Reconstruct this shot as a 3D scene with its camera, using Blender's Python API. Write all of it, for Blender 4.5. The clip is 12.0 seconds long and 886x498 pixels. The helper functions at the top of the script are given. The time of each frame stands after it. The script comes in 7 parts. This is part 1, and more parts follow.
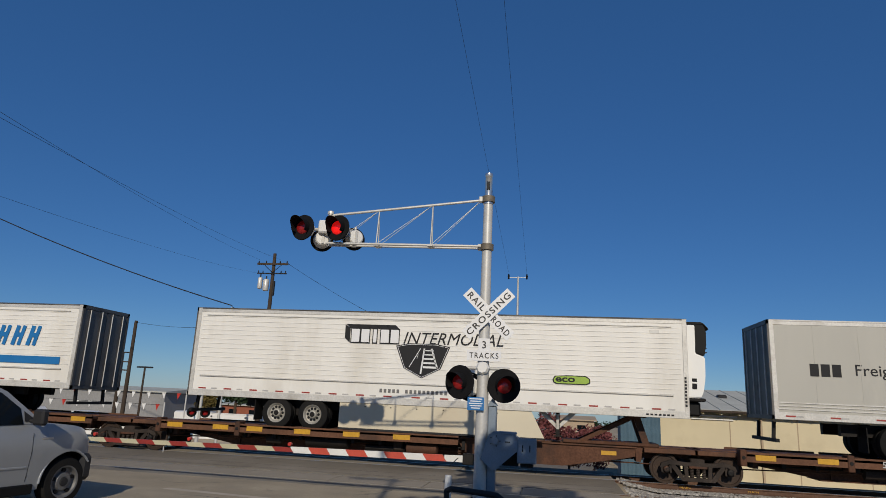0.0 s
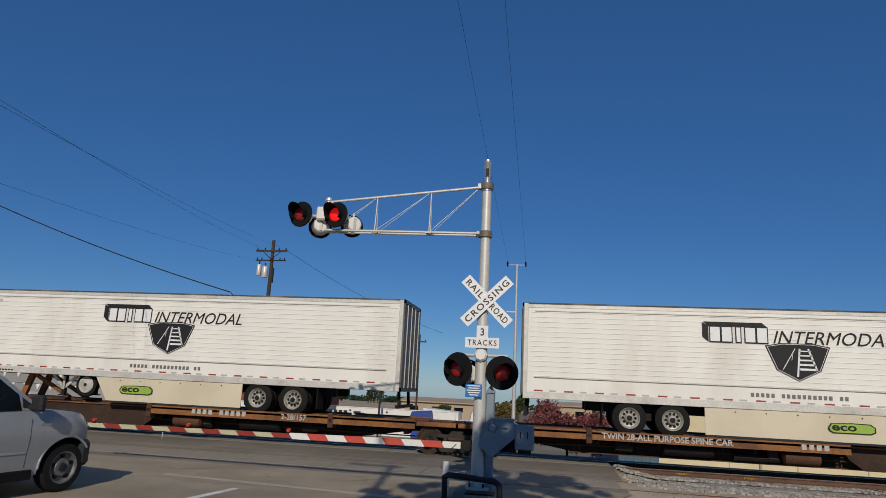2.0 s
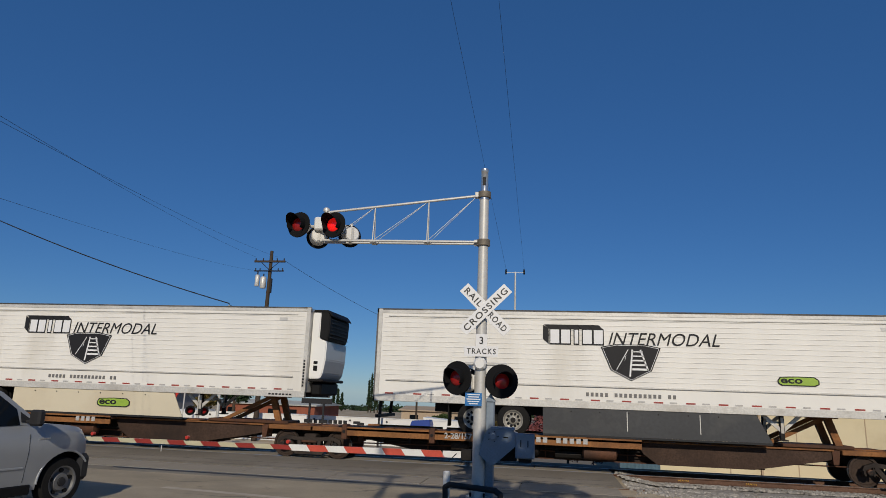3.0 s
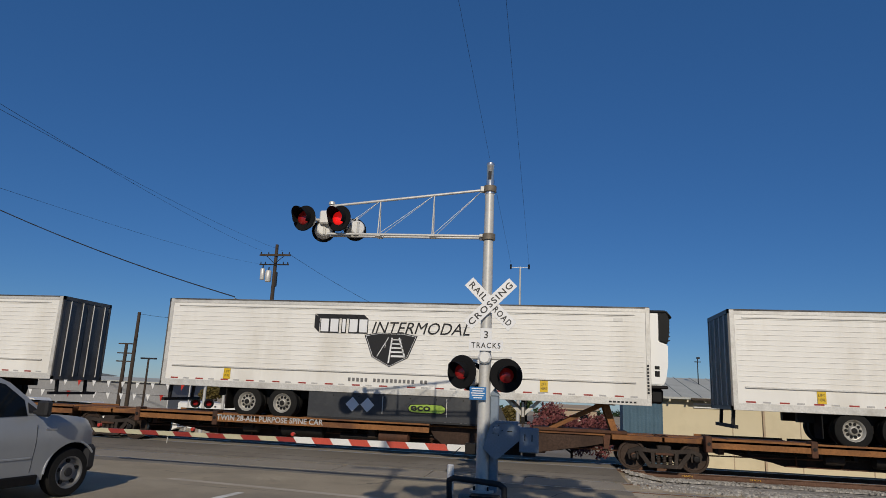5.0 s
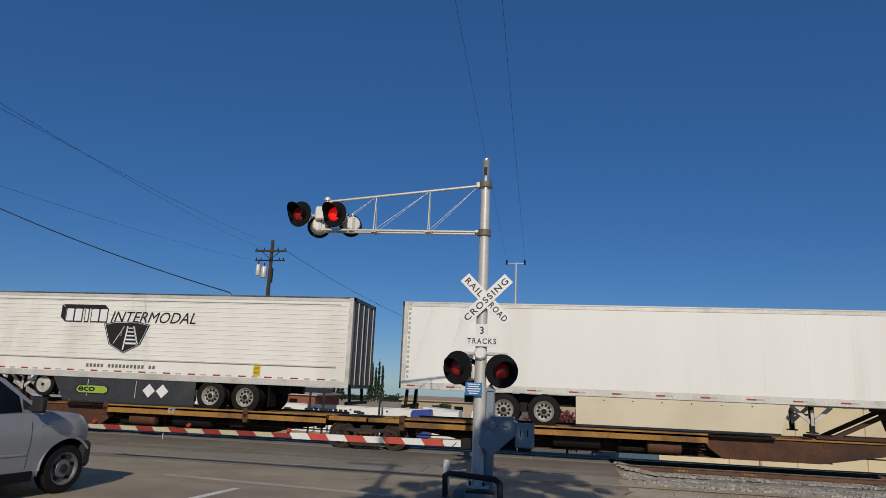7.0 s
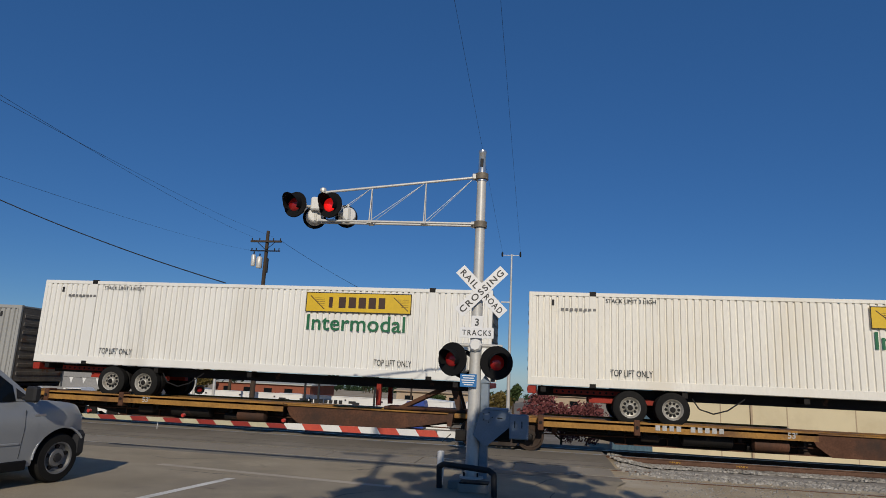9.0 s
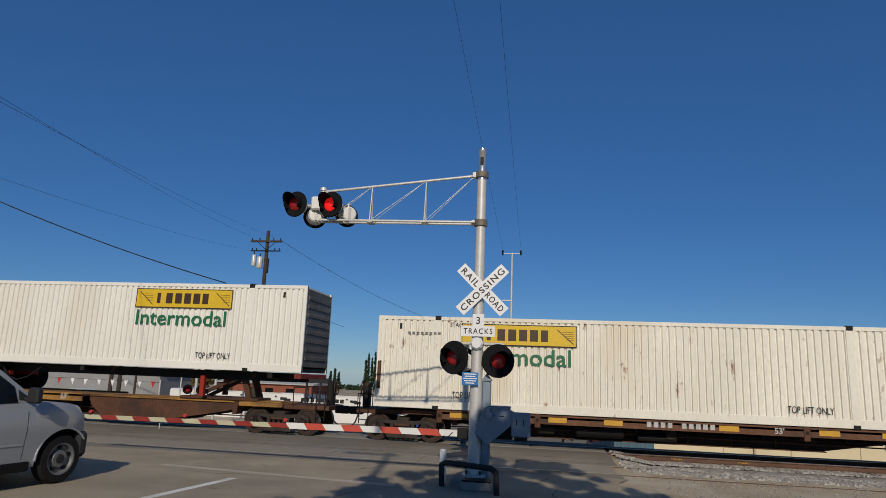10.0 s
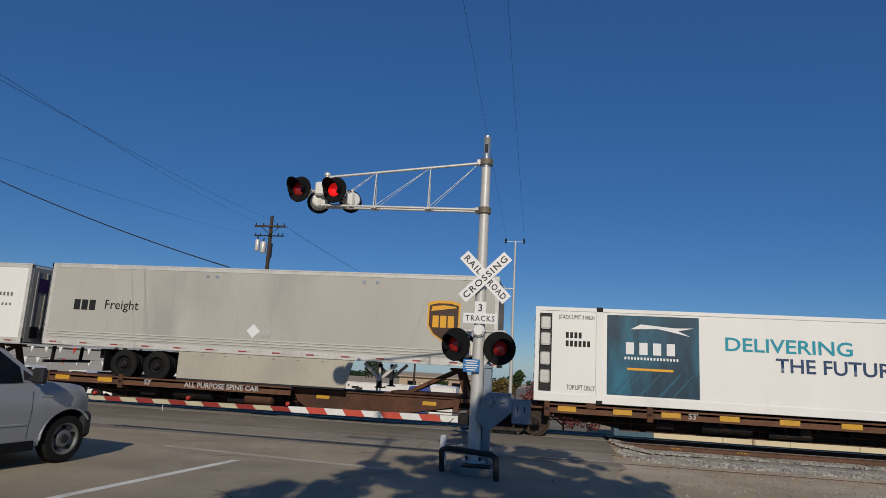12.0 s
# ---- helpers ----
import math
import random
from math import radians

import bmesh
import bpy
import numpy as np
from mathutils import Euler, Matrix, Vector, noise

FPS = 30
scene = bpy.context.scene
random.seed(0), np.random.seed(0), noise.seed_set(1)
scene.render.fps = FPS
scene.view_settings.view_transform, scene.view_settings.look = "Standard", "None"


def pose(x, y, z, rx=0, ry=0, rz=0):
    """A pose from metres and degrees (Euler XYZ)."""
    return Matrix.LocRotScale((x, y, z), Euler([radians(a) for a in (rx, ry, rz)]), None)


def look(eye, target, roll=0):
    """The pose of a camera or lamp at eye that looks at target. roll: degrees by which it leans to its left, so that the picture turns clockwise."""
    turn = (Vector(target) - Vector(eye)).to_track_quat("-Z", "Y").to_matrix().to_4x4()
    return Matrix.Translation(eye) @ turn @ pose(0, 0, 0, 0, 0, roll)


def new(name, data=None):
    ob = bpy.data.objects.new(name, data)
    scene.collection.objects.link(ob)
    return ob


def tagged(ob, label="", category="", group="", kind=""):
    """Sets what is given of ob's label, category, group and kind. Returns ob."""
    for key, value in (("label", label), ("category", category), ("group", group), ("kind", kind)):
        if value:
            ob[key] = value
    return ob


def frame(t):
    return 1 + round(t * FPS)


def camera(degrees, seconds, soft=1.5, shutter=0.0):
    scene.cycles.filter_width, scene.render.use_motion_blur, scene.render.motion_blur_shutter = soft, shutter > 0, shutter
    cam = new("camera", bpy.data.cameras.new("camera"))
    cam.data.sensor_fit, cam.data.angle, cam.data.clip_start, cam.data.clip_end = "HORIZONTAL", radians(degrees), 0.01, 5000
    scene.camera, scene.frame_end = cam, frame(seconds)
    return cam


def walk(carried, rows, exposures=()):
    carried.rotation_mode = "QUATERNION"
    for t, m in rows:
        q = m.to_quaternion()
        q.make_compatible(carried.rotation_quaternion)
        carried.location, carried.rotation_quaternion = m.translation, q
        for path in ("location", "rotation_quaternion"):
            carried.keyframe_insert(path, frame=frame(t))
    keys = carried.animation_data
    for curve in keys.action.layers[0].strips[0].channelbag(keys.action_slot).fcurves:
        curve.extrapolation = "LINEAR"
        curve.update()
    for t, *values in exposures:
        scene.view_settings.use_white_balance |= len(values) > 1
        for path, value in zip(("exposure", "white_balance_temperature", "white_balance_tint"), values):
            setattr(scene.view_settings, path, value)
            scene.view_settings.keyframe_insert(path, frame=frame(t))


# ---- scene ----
cam = camera(69.0, 12.0, soft=0.5)
PATH = [
    (0, -0.006, -0.038, 2.131, 9.35, 13.15, -2.62),
    (0.5, -0.007, -0.015, 2.129, 9.52, 12.87, -2.47),
    (1, -0.012, -0.010, 2.136, 9.62, 12.30, -2.71),
    (1.5, -0.012, -0.000, 2.131, 9.05, 11.94, -2.94),
    (2, 0.005, 0.000, 2.137, 9.26, 12.02, -2.72),
    (2.5, -0.007, 0.022, 2.143, 9.13, 12.33, -2.61),
    (3, 0.012, -0.013, 2.144, 9.25, 12.77, -2.03),
    (5, 0.004, -0.013, 2.129, 9.60, 12.29, -2.41),
    (5.5, -0.004, 0.016, 2.132, 9.79, 12.23, -2.17),
    (6, -0.002, 0.003, 2.127, 9.90, 12.23, -1.99),
    (6.5, 0.003, 0.003, 2.140, 9.72, 12.28, -1.78),
    (7, 0.009, -0.013, 2.133, 9.26, 11.92, -2.31),
    (9, 0.009, 0.004, 2.136, 8.82, 11.19, -2.59),
    (9.5, -0.000, 0.000, 2.130, 8.87, 11.14, -2.40),
    (10, -0.002, -0.001, 2.130, 8.91, 11.08, -2.20),
    (10.5, 0.008, -0.008, 2.125, 9.21, 10.95, -2.13),
    (11, 0.002, 0.007, 2.131, 9.36, 10.82, -2.19),
    (11.5, 0.001, 0.000, 2.122, 9.05, 10.51, -2.98),
    (12, 0.001, -0.010, 2.118, 9.05, 9.96, -3.03),
]
walk(cam, [(t, pose(x, y, z, 90 + pitch, roll, yaw)) for t, x, y, z, yaw, pitch, roll in PATH])

# ---- light ----
SUN = Vector((1.15, -7.6, 4.25)).normalized()
world = bpy.data.worlds.new("sky")
scene.world = world
world.use_nodes = True
wn = world.node_tree
sky = wn.nodes.new("ShaderNodeTexSky")
sky.sky_type = "NISHITA"
sky.sun_disc = False
sky.sun_elevation = math.asin(SUN.z)
sky.sun_rotation = math.atan2(SUN.x, SUN.y)
sky.altitude = 100.0
sky.air_density, sky.dust_density, sky.ozone_density = 0.85, 0.0, 5.0
rich = wn.nodes.new("ShaderNodeHueSaturation")
rich.inputs["Saturation"].default_value = 1.14
rich.inputs["Hue"].default_value = 0.502
wn.links.new(sky.outputs["Color"], rich.inputs["Color"])
tint = wn.nodes.new("ShaderNodeMix")
tint.data_type, tint.blend_type = "RGBA", "MULTIPLY"
tint.inputs["Factor"].default_value = 1.0
tint.inputs["B"].default_value = (0.84, 0.985, 1.10, 1)
wn.links.new(rich.outputs["Color"], tint.inputs["A"])
even = wn.nodes.new("ShaderNodeMix")
even.data_type = "RGBA"
even.inputs["Factor"].default_value = 0.38
even.inputs["B"].default_value = (0.56, 2.02, 5.4, 1)
wn.links.new(tint.outputs["Result"], even.inputs["A"])
wn.links.new(even.outputs["Result"], wn.nodes["Background"].inputs["Color"])
wn.nodes["Background"].inputs["Strength"].default_value = 0.087
sun = new("sun", bpy.data.lights.new("sun", "SUN"))
sun.data.energy, sun.data.angle, sun.data.color = 4.5, radians(0.55), (1.0, 0.90, 0.745)
sun.matrix_world = look(SUN * 50, (0, 0, 0))
scene.view_settings.exposure = -0.5


# ---- materials ----
def mat(name, color, rough=0.6, metal=0.0, spread=0.15, scale=3.0, fine=40.0, bump=0.1, second=None, amount=0.35, rusty=None,
        rust_amount=0.0, rust_scale=1.5, emit=0.0, per_piece=0.0, islands=0.0, stretch=(1, 1, 1)):
    """A surface with tone variation at two scales, optional patches of a second colour and of rust, and fine relief."""
    m = bpy.data.materials.new(name)
    m.use_nodes = True
    n, l = m.node_tree.nodes, m.node_tree.links
    b = n["Principled BSDF"]
    b.inputs["Roughness"].default_value = rough
    b.inputs["Metallic"].default_value = metal
    if rough >= 0.55:
        b.inputs["Specular IOR Level"].default_value = 0.2
    co = n.new("ShaderNodeTexCoord")
    mp = n.new("ShaderNodeMapping")
    mp.inputs["Scale"].default_value = stretch
    l.new(co.outputs["Object"], mp.inputs["Vector"])

    def tex(s, detail=5.0, r=0.55):
        t = n.new("ShaderNodeTexNoise")
        t.inputs["Scale"].default_value, t.inputs["Detail"].default_value, t.inputs["Roughness"].default_value = s, detail, r
        l.new(mp.outputs["Vector"], t.inputs["Vector"])
        return t

    def ramp(src, lo, hi):
        r = n.new("ShaderNodeMapRange")
        r.inputs["From Min"].default_value, r.inputs["From Max"].default_value = lo, hi
        l.new(src, r.inputs["Value"])
        return r.outputs["Result"]

    def mix(fac, a, c2, mode="MIX"):
        x = n.new("ShaderNodeMix")
        x.data_type, x.blend_type = "RGBA", mode
        for sock, v in ((x.inputs["Factor"], fac), (x.inputs["A"], a), (x.inputs["B"], c2)):
            if isinstance(v, (tuple, float, int)):
                sock.default_value = v if isinstance(v, (float, int)) else (*v[:3], 1)
            else:
                l.new(v, sock)
        return x.outputs["Result"]

    big, small = tex(scale), tex(fine, 3.0)
    lo = tuple(c * (1 - spread) for c in color)
    hi = tuple(min(1.0, c * (1 + spread)) for c in color)
    out = mix(ramp(big.outputs["Fac"], 0.3, 0.7), lo, hi)
    out = mix(ramp(small.outputs["Fac"], 0.35, 0.8), out, tuple(c * (1 - min(0.4, spread * 1.7)) for c in color)) if spread > 0.05 else out
    if second:
        patch = tex(scale * 0.6, 6.0, 0.65)
        out = mix(ramp(patch.outputs["Fac"], 0.62 - amount * 0.3, 0.72 - amount * 0.1), out, second)
    if rusty:
        patch = tex(rust_scale, 8.0, 0.7)
        out = mix(ramp(patch.outputs["Fac"], 0.70 - rust_amount * 0.35, 0.76 - rust_amount * 0.3), out, rusty)
    if per_piece:
        info = n.new("ShaderNodeObjectInfo")
        out = mix(ramp(info.outputs["Random"], 0.0, 1.0), out, tuple(c * (1 - per_piece) for c in color))
    if islands:
        geo = n.new("ShaderNodeNewGeometry")
        out = mix(ramp(geo.outputs["Random Per Island"], 0.0, 1.0), out, tuple(c * (1 - islands) for c in color))
    l.new(out, b.inputs["Base Color"])
    if bump:
        bp = n.new("ShaderNodeBump")
        bp.inputs["Strength"].default_value, bp.inputs["Distance"].default_value = bump, 0.02
        l.new(small.outputs["Fac"], bp.inputs["Height"])
        l.new(bp.outputs["Normal"], b.inputs["Normal"])
    if emit:
        b.inputs["Emission Color"].default_value = (*color, 1)
        b.inputs["Emission Strength"].default_value = emit
    return m


def glass(name, tint=(0.006, 0.008, 0.010)):
    m = bpy.data.materials.new(name)
    m.use_nodes = True
    b = m.node_tree.nodes["Principled BSDF"]
    b.inputs["Base Color"].default_value = (*tint, 1)
    b.inputs["Roughness"].default_value = 0.04
    b.inputs["Specular IOR Level"].default_value = 0.2
    return m


ASPHALT = mat("asphalt", (0.207, 0.18, 0.143), 0.85, spread=0.2, scale=0.35, fine=55, bump=0.35, rusty=(0.132, 0.114, 0.0924), rust_amount=0.22, rust_scale=0.7, second=(0.246, 0.22, 0.185), amount=0.5)
OLD_ASPHALT = mat("old asphalt", (0.36, 0.305, 0.222), 0.9, spread=0.28, scale=0.5, fine=45, bump=0.5, second=(0.245, 0.21, 0.16), amount=0.45, rusty=(0.165, 0.14, 0.11), rust_amount=0.25, rust_scale=0.9)
PANEL = mat("crossing panel", (0.29, 0.255, 0.207), 0.85, spread=0.14, scale=0.8, fine=50, bump=0.4, per_piece=0.15)
DIRT = mat("dirt", (0.405, 0.326, 0.22), 0.95, spread=0.22, scale=0.6, fine=30, bump=0.8, second=(0.458, 0.396, 0.308), amount=0.5)
BALLAST = mat("ballast", (0.37, 0.343, 0.308), 0.9, spread=0.3, scale=6, fine=30, bump=1.0, second=(0.176, 0.158, 0.141), amount=0.35)
STONE = mat("stone", (0.475, 0.444, 0.396), 0.9, islands=0.6, spread=0.3, scale=3, fine=30, bump=0.4, second=(0.158, 0.141, 0.123), amount=0.4)
CONCRETE = mat("concrete", (0.264, 0.246, 0.22), 0.9, spread=0.12, scale=1.5, fine=40, bump=0.4)
RAIL = mat("rail steel", (0.141, 0.0792, 0.0528), 0.75, 0.2, spread=0.25, scale=1.2, fine=20, bump=0.2)
RAIL_TOP = mat("polished rail", (0.484, 0.466, 0.44), 0.3, 0.9, spread=0.1, scale=2, fine=30, bump=0.0)
TIE = mat("tie", (0.0792, 0.0616, 0.0484), 0.9, spread=0.25, scale=2, fine=20, bump=0.5)
PAINT_LINE = mat("road paint", (0.704, 0.686, 0.634), 0.8, spread=0.12, scale=2, fine=30, bump=0.3, second=(0.44, 0.405, 0.352), amount=0.3)
GALV = mat("galvanised steel", (0.545, 0.535, 0.505), 0.45, 0.2, spread=0.07, scale=5, fine=22, bump=0.04, second=(0.46, 0.445, 0.41), amount=0.3)
ALU = mat("aluminium", (0.634, 0.634, 0.634), 0.28, 0.85, spread=0.06, scale=3, fine=30, bump=0.02)
ALU_RAIL = mat("aluminium rail", (0.616, 0.598, 0.554), 0.42, 0.2, spread=0.14, scale=1.5, fine=20, bump=0.05, second=(0.405, 0.378, 0.334), amount=0.35)
DARK_STEEL = mat("dark steel", (0.0194, 0.0176, 0.0167), 0.6, 0.3, spread=0.3, scale=2, fine=25, bump=0.15, rusty=(0.088, 0.044, 0.0264), rust_amount=0.3)
BLACK = mat("black paint", (0.00704, 0.00704, 0.00748), 0.6, spread=0.2, scale=3, fine=30, bump=0.03)
RUBBER = mat("tyre rubber", (0.0123, 0.0119, 0.0114), 0.85, spread=0.25, scale=6, fine=40, bump=0.2)
WHITE_VAN = mat("white trailer skin", (0.722, 0.704, 0.656), 0.36, spread=0.05, scale=0.9, fine=14, bump=0.03, second=(0.634, 0.607, 0.546), amount=0.3, rusty=(0.458, 0.422, 0.361), rust_amount=0.12, rust_scale=3.0, stretch=(1, 1, 0.3))
BRIGHT_VAN = mat("bright trailer skin", (0.735, 0.73, 0.70), 0.35, spread=0.035, scale=0.5, fine=14, bump=0.02, second=(0.66, 0.65, 0.61), amount=0.25, stretch=(1.4, 1, 0.12))
GREY_VAN = mat("grey trailer skin", (0.405, 0.392, 0.348), 0.4, spread=0.05, scale=0.6, fine=14, bump=0.02, second=(0.334, 0.326, 0.295), amount=0.3, stretch=(1, 1, 0.3))
SKIRT_CREAM = mat("cream skirt", (0.575, 0.515, 0.385), 0.5, spread=0.05, scale=0.6, fine=12, bump=0.03, second=(0.53, 0.46, 0.335), amount=0.3)
SKIRT_TAN = mat("dusty grey skirt", (0.405, 0.378, 0.308), 0.5, spread=0.06, scale=0.6, fine=12, bump=0.03, second=(0.334, 0.312, 0.26), amount=0.35)
SKIRT_GREY = mat("dark grey skirt", (0.0299, 0.0317, 0.0352), 0.5, spread=0.15, scale=1, fine=12, bump=0.03, second=(0.0528, 0.0528, 0.051), amount=0.3)
JB_WHITE = mat("container paint", (0.735, 0.71, 0.64), 0.5, spread=0.06, scale=0.7, fine=15, bump=0.05, second=(0.67, 0.63, 0.54), amount=0.3, rusty=(0.37, 0.25, 0.14), rust_amount=0.10, rust_scale=2.6, stretch=(1, 1, 0.35))
JB_CLEAN = mat("clean container paint", (0.715, 0.705, 0.665), 0.5, spread=0.04, scale=0.7, fine=15, bump=0.05, second=(0.66, 0.64, 0.585), amount=0.25, stretch=(1, 1, 0.35))
JB_WORN = mat("worn container paint", (0.74, 0.70, 0.60), 0.55, spread=0.08, scale=0.7, fine=15, bump=0.06, second=(0.66, 0.60, 0.48), amount=0.35, rusty=(0.22, 0.10, 0.04), rust_amount=0.27, rust_scale=2.5, stretch=(1, 1, 0.35))
CONT_GREY = mat("grey container paint", (0.317, 0.317, 0.304), 0.5, spread=0.06, scale=0.8, fine=15, bump=0.05, second=(0.264, 0.255, 0.229), amount=0.3)
END_GRIMY = mat("grimy end wall", (0.176, 0.158, 0.136), 0.6, spread=0.25, scale=1.0, fine=15, bump=0.08, second=(0.0792, 0.066, 0.0528), amount=0.45, rusty=(0.141, 0.0616, 0.0264), rust_amount=0.3)
DOOR_DARK = mat("door steel", (0.123, 0.116, 0.107), 0.5, 0.2, spread=0.2, scale=1.2, fine=20, bump=0.05, second=(0.0528, 0.0484, 0.044), amount=0.5)
DOOR_WORN = mat("worn door paint", (0.528, 0.519, 0.493), 0.45, spread=0.1, scale=1.2, fine=20, bump=0.05, second=(0.264, 0.246, 0.22), amount=0.3)
RUST = mat("rust brown car paint", (0.106, 0.0484, 0.0282), 0.7, 0.1, spread=0.3, scale=1.0, fine=18, bump=0.2, second=(0.044, 0.0282, 0.022), amount=0.45)
RUST_DECK = mat("orange rust deck", (0.264, 0.114, 0.0396), 0.7, spread=0.28, scale=1.2, fine=18, bump=0.2, second=(0.106, 0.0484, 0.0264), amount=0.5)
OCHRE_DECK = mat("ochre deck", (0.352, 0.18, 0.044), 0.65, spread=0.22, scale=1.2, fine=18, bump=0.2, second=(0.123, 0.0616, 0.0308), amount=0.45)
BROWN_DECK = mat("brown deck", (0.141, 0.066, 0.037), 0.7, spread=0.25, scale=1.2, fine=18, bump=0.2, second=(0.0616, 0.0352, 0.0246), amount=0.45)
YELLOW = mat("yellow reflector paint", (0.546, 0.29, 0.0176), 0.5, spread=0.12, scale=3, fine=20, bump=0.05)
TRUCK_STEEL = mat("cast truck steel", (0.0484, 0.037, 0.0299), 0.75, 0.1, spread=0.3, scale=2.5, fine=25, bump=0.3, second=(0.0246, 0.0194, 0.0167), amount=0.4)
WHEEL_STEEL = mat("wheel steel", (0.0546, 0.037, 0.0282), 0.6, 0.3, spread=0.25, scale=3, fine=25, bump=0.15)
RED = mat("red retroreflective", (0.458, 0.0308, 0.0176), 0.45, spread=0.1, scale=5, fine=30, bump=0.02)
TAPE_RED = mat("dull red tape", (0.317, 0.0352, 0.0264), 0.5, spread=0.2, scale=5, fine=30, bump=0.02)
TAPE_GREY = mat("greyed tape", (0.44, 0.431, 0.414), 0.5, spread=0.2, scale=5, fine=30, bump=0.02)
GATE_RED = mat("gate red", (0.51, 0.0748, 0.044), 0.4, spread=0.1, scale=4, fine=30, bump=0.02)
GATE_WHITE = mat("gate white", (0.704, 0.695, 0.66), 0.4, spread=0.06, scale=4, fine=30, bump=0.02)
GATE_YELLOW = mat("gate pale yellow", (0.475, 0.44, 0.299), 0.4, spread=0.08, scale=4, fine=30, bump=0.02)
SIGN_WHITE = mat("sign white", (0.704, 0.704, 0.704), 0.35, spread=0.03, scale=3, fine=30, bump=0.0)
SIGN_BLACK = mat("sign black", (0.0106, 0.0106, 0.0106), 0.5, spread=0.0, bump=0.0)
SIGN_BLUE = mat("sign blue", (0.0176, 0.141, 0.37), 0.4, spread=0.04, bump=0.0)
CHARCOAL = mat("charcoal decal", (0.0176, 0.0176, 0.0194), 0.55, spread=0.05, bump=0.0)
SMALL_PRINT = mat("small print", (0.141, 0.136, 0.132), 0.5, spread=0.05, bump=0.0)
LOGO_YELLOW = mat("logo yellow", (0.634, 0.414, 0.0132), 0.45, spread=0.06, scale=2, fine=15, bump=0.02)
LOGO_GREEN = mat("logo green", (0.0088, 0.123, 0.0484), 0.45, spread=0.06, scale=2, fine=15, bump=0.0)
LOGO_BROWN = mat("logo brown", (0.0484, 0.0229, 0.0106), 0.4, spread=0.05, bump=0.0)
LOGO_GOLD = mat("logo gold", (0.686, 0.334, 0.0176), 0.4, spread=0.05, bump=0.0)
LOGO_PURPLE = mat("logo purple", (0.034, 0.013, 0.095), 0.4, spread=0.04, bump=0.0)
LOGO_ORANGE = mat("logo orange", (0.704, 0.088, 0.0176), 0.4, spread=0.04, bump=0.0)
LOGO_TEAL = mat("logo teal", (0.0088, 0.264, 0.352), 0.4, spread=0.05, bump=0.0)
LOGO_NAVY = mat("logo navy", (0.0176, 0.044, 0.114), 0.4, spread=0.05, bump=0.0)
LOGO_BLUE = mat("logo blue", (0.0132, 0.141, 0.37), 0.4, spread=0.05, bump=0.0)
LOGO_LIME = mat("logo lime", (0.282, 0.422, 0.0528), 0.4, spread=0.08, bump=0.0)
BLUE_PANEL = mat("deep blue picture panel", (0.00792, 0.0422, 0.0748), 0.4, spread=0.5, scale=0.7, fine=5, bump=0.0, second=(0.0132, 0.123, 0.194), amount=0.3, stretch=(1.5, 1, 0.4))
BLUE_RAY = mat("blue light ray", (0.014, 0.10, 0.155), 0.4, spread=0.3, scale=1.5, fine=6, bump=0.0)
CHASSIS_RED = mat("red chassis", (0.317, 0.0308, 0.0176), 0.55, spread=0.2, scale=2, fine=20, bump=0.08, second=(0.088, 0.0264, 0.0176), amount=0.3)
LENS_RED = mat("lit red lens", (0.9, 0.012, 0.01), 0.25, spread=0.0, bump=0.0, emit=0.55)
LENS_DIM = mat("red lens", (0.26, 0.012, 0.012), 0.2, spread=0.0, bump=0.0, emit=0.07)
CASE_BLUE = mat("grey blue cabinet", (0.194, 0.238, 0.29), 0.5, 0.3, spread=0.1, scale=3, fine=30, bump=0.05)
WEATHERED_BLACK = mat("weathered black", (0.00704, 0.00704, 0.00792), 0.85, spread=0.2, scale=5, fine=40, bump=0.08)
RIM_DUSTY = mat("dusty rim steel", (0.42, 0.40, 0.355), 0.45, 0.25, spread=0.2, scale=5, fine=25, bump=0.05, second=(0.20, 0.17, 0.13), amount=0.35)
TOP_EDGE_DARK = mat("grimy roof edge", (0.088, 0.0836, 0.0774), 0.6, 0.2, spread=0.3, scale=2.0, fine=18, bump=0.1, second=(0.229, 0.22, 0.202), amount=0.35, stretch=(0.4, 1, 1))
SPARE_RIM = mat("dusty rim paint", (0.458, 0.44, 0.405), 0.6, spread=0.15, scale=4, fine=20, bump=0.05, second=(0.264, 0.246, 0.22), amount=0.4)
RIM_GREY = mat("dull rim steel", (0.176, 0.176, 0.176), 0.5, 0.4, spread=0.15, scale=6, fine=30, bump=0.03)
SPINE_DARK = mat("sooty brown steel", (0.0264, 0.0185, 0.015), 0.75, 0.1, spread=0.35, scale=1.2, fine=18, bump=0.2, second=(0.066, 0.037, 0.0246), amount=0.35)
# darker than RUST: the shade on the side plates is put into this colour
SILL_SHADED = mat("dark brown sill paint", (0.058, 0.035, 0.025), 0.75, 0.1, spread=0.3, scale=1.0, fine=18, bump=0.2, second=(0.03, 0.02, 0.016), amount=0.4)
DULL_RED = mat("dull gate red", (0.264, 0.0282, 0.0194), 0.45, spread=0.12, scale=4, fine=30, bump=0.02)
SILVER_PAINT = mat("silver car paint", (0.304, 0.317, 0.33), 0.3, 0.2, spread=0.03, scale=1.0, fine=60, bump=0.0)
TRIM_DARK = mat("dark plastic", (0.0264, 0.0264, 0.0282), 0.6, spread=0.15, scale=5, fine=40, bump=0.05)
GLASS_DARK = glass("tinted glass")
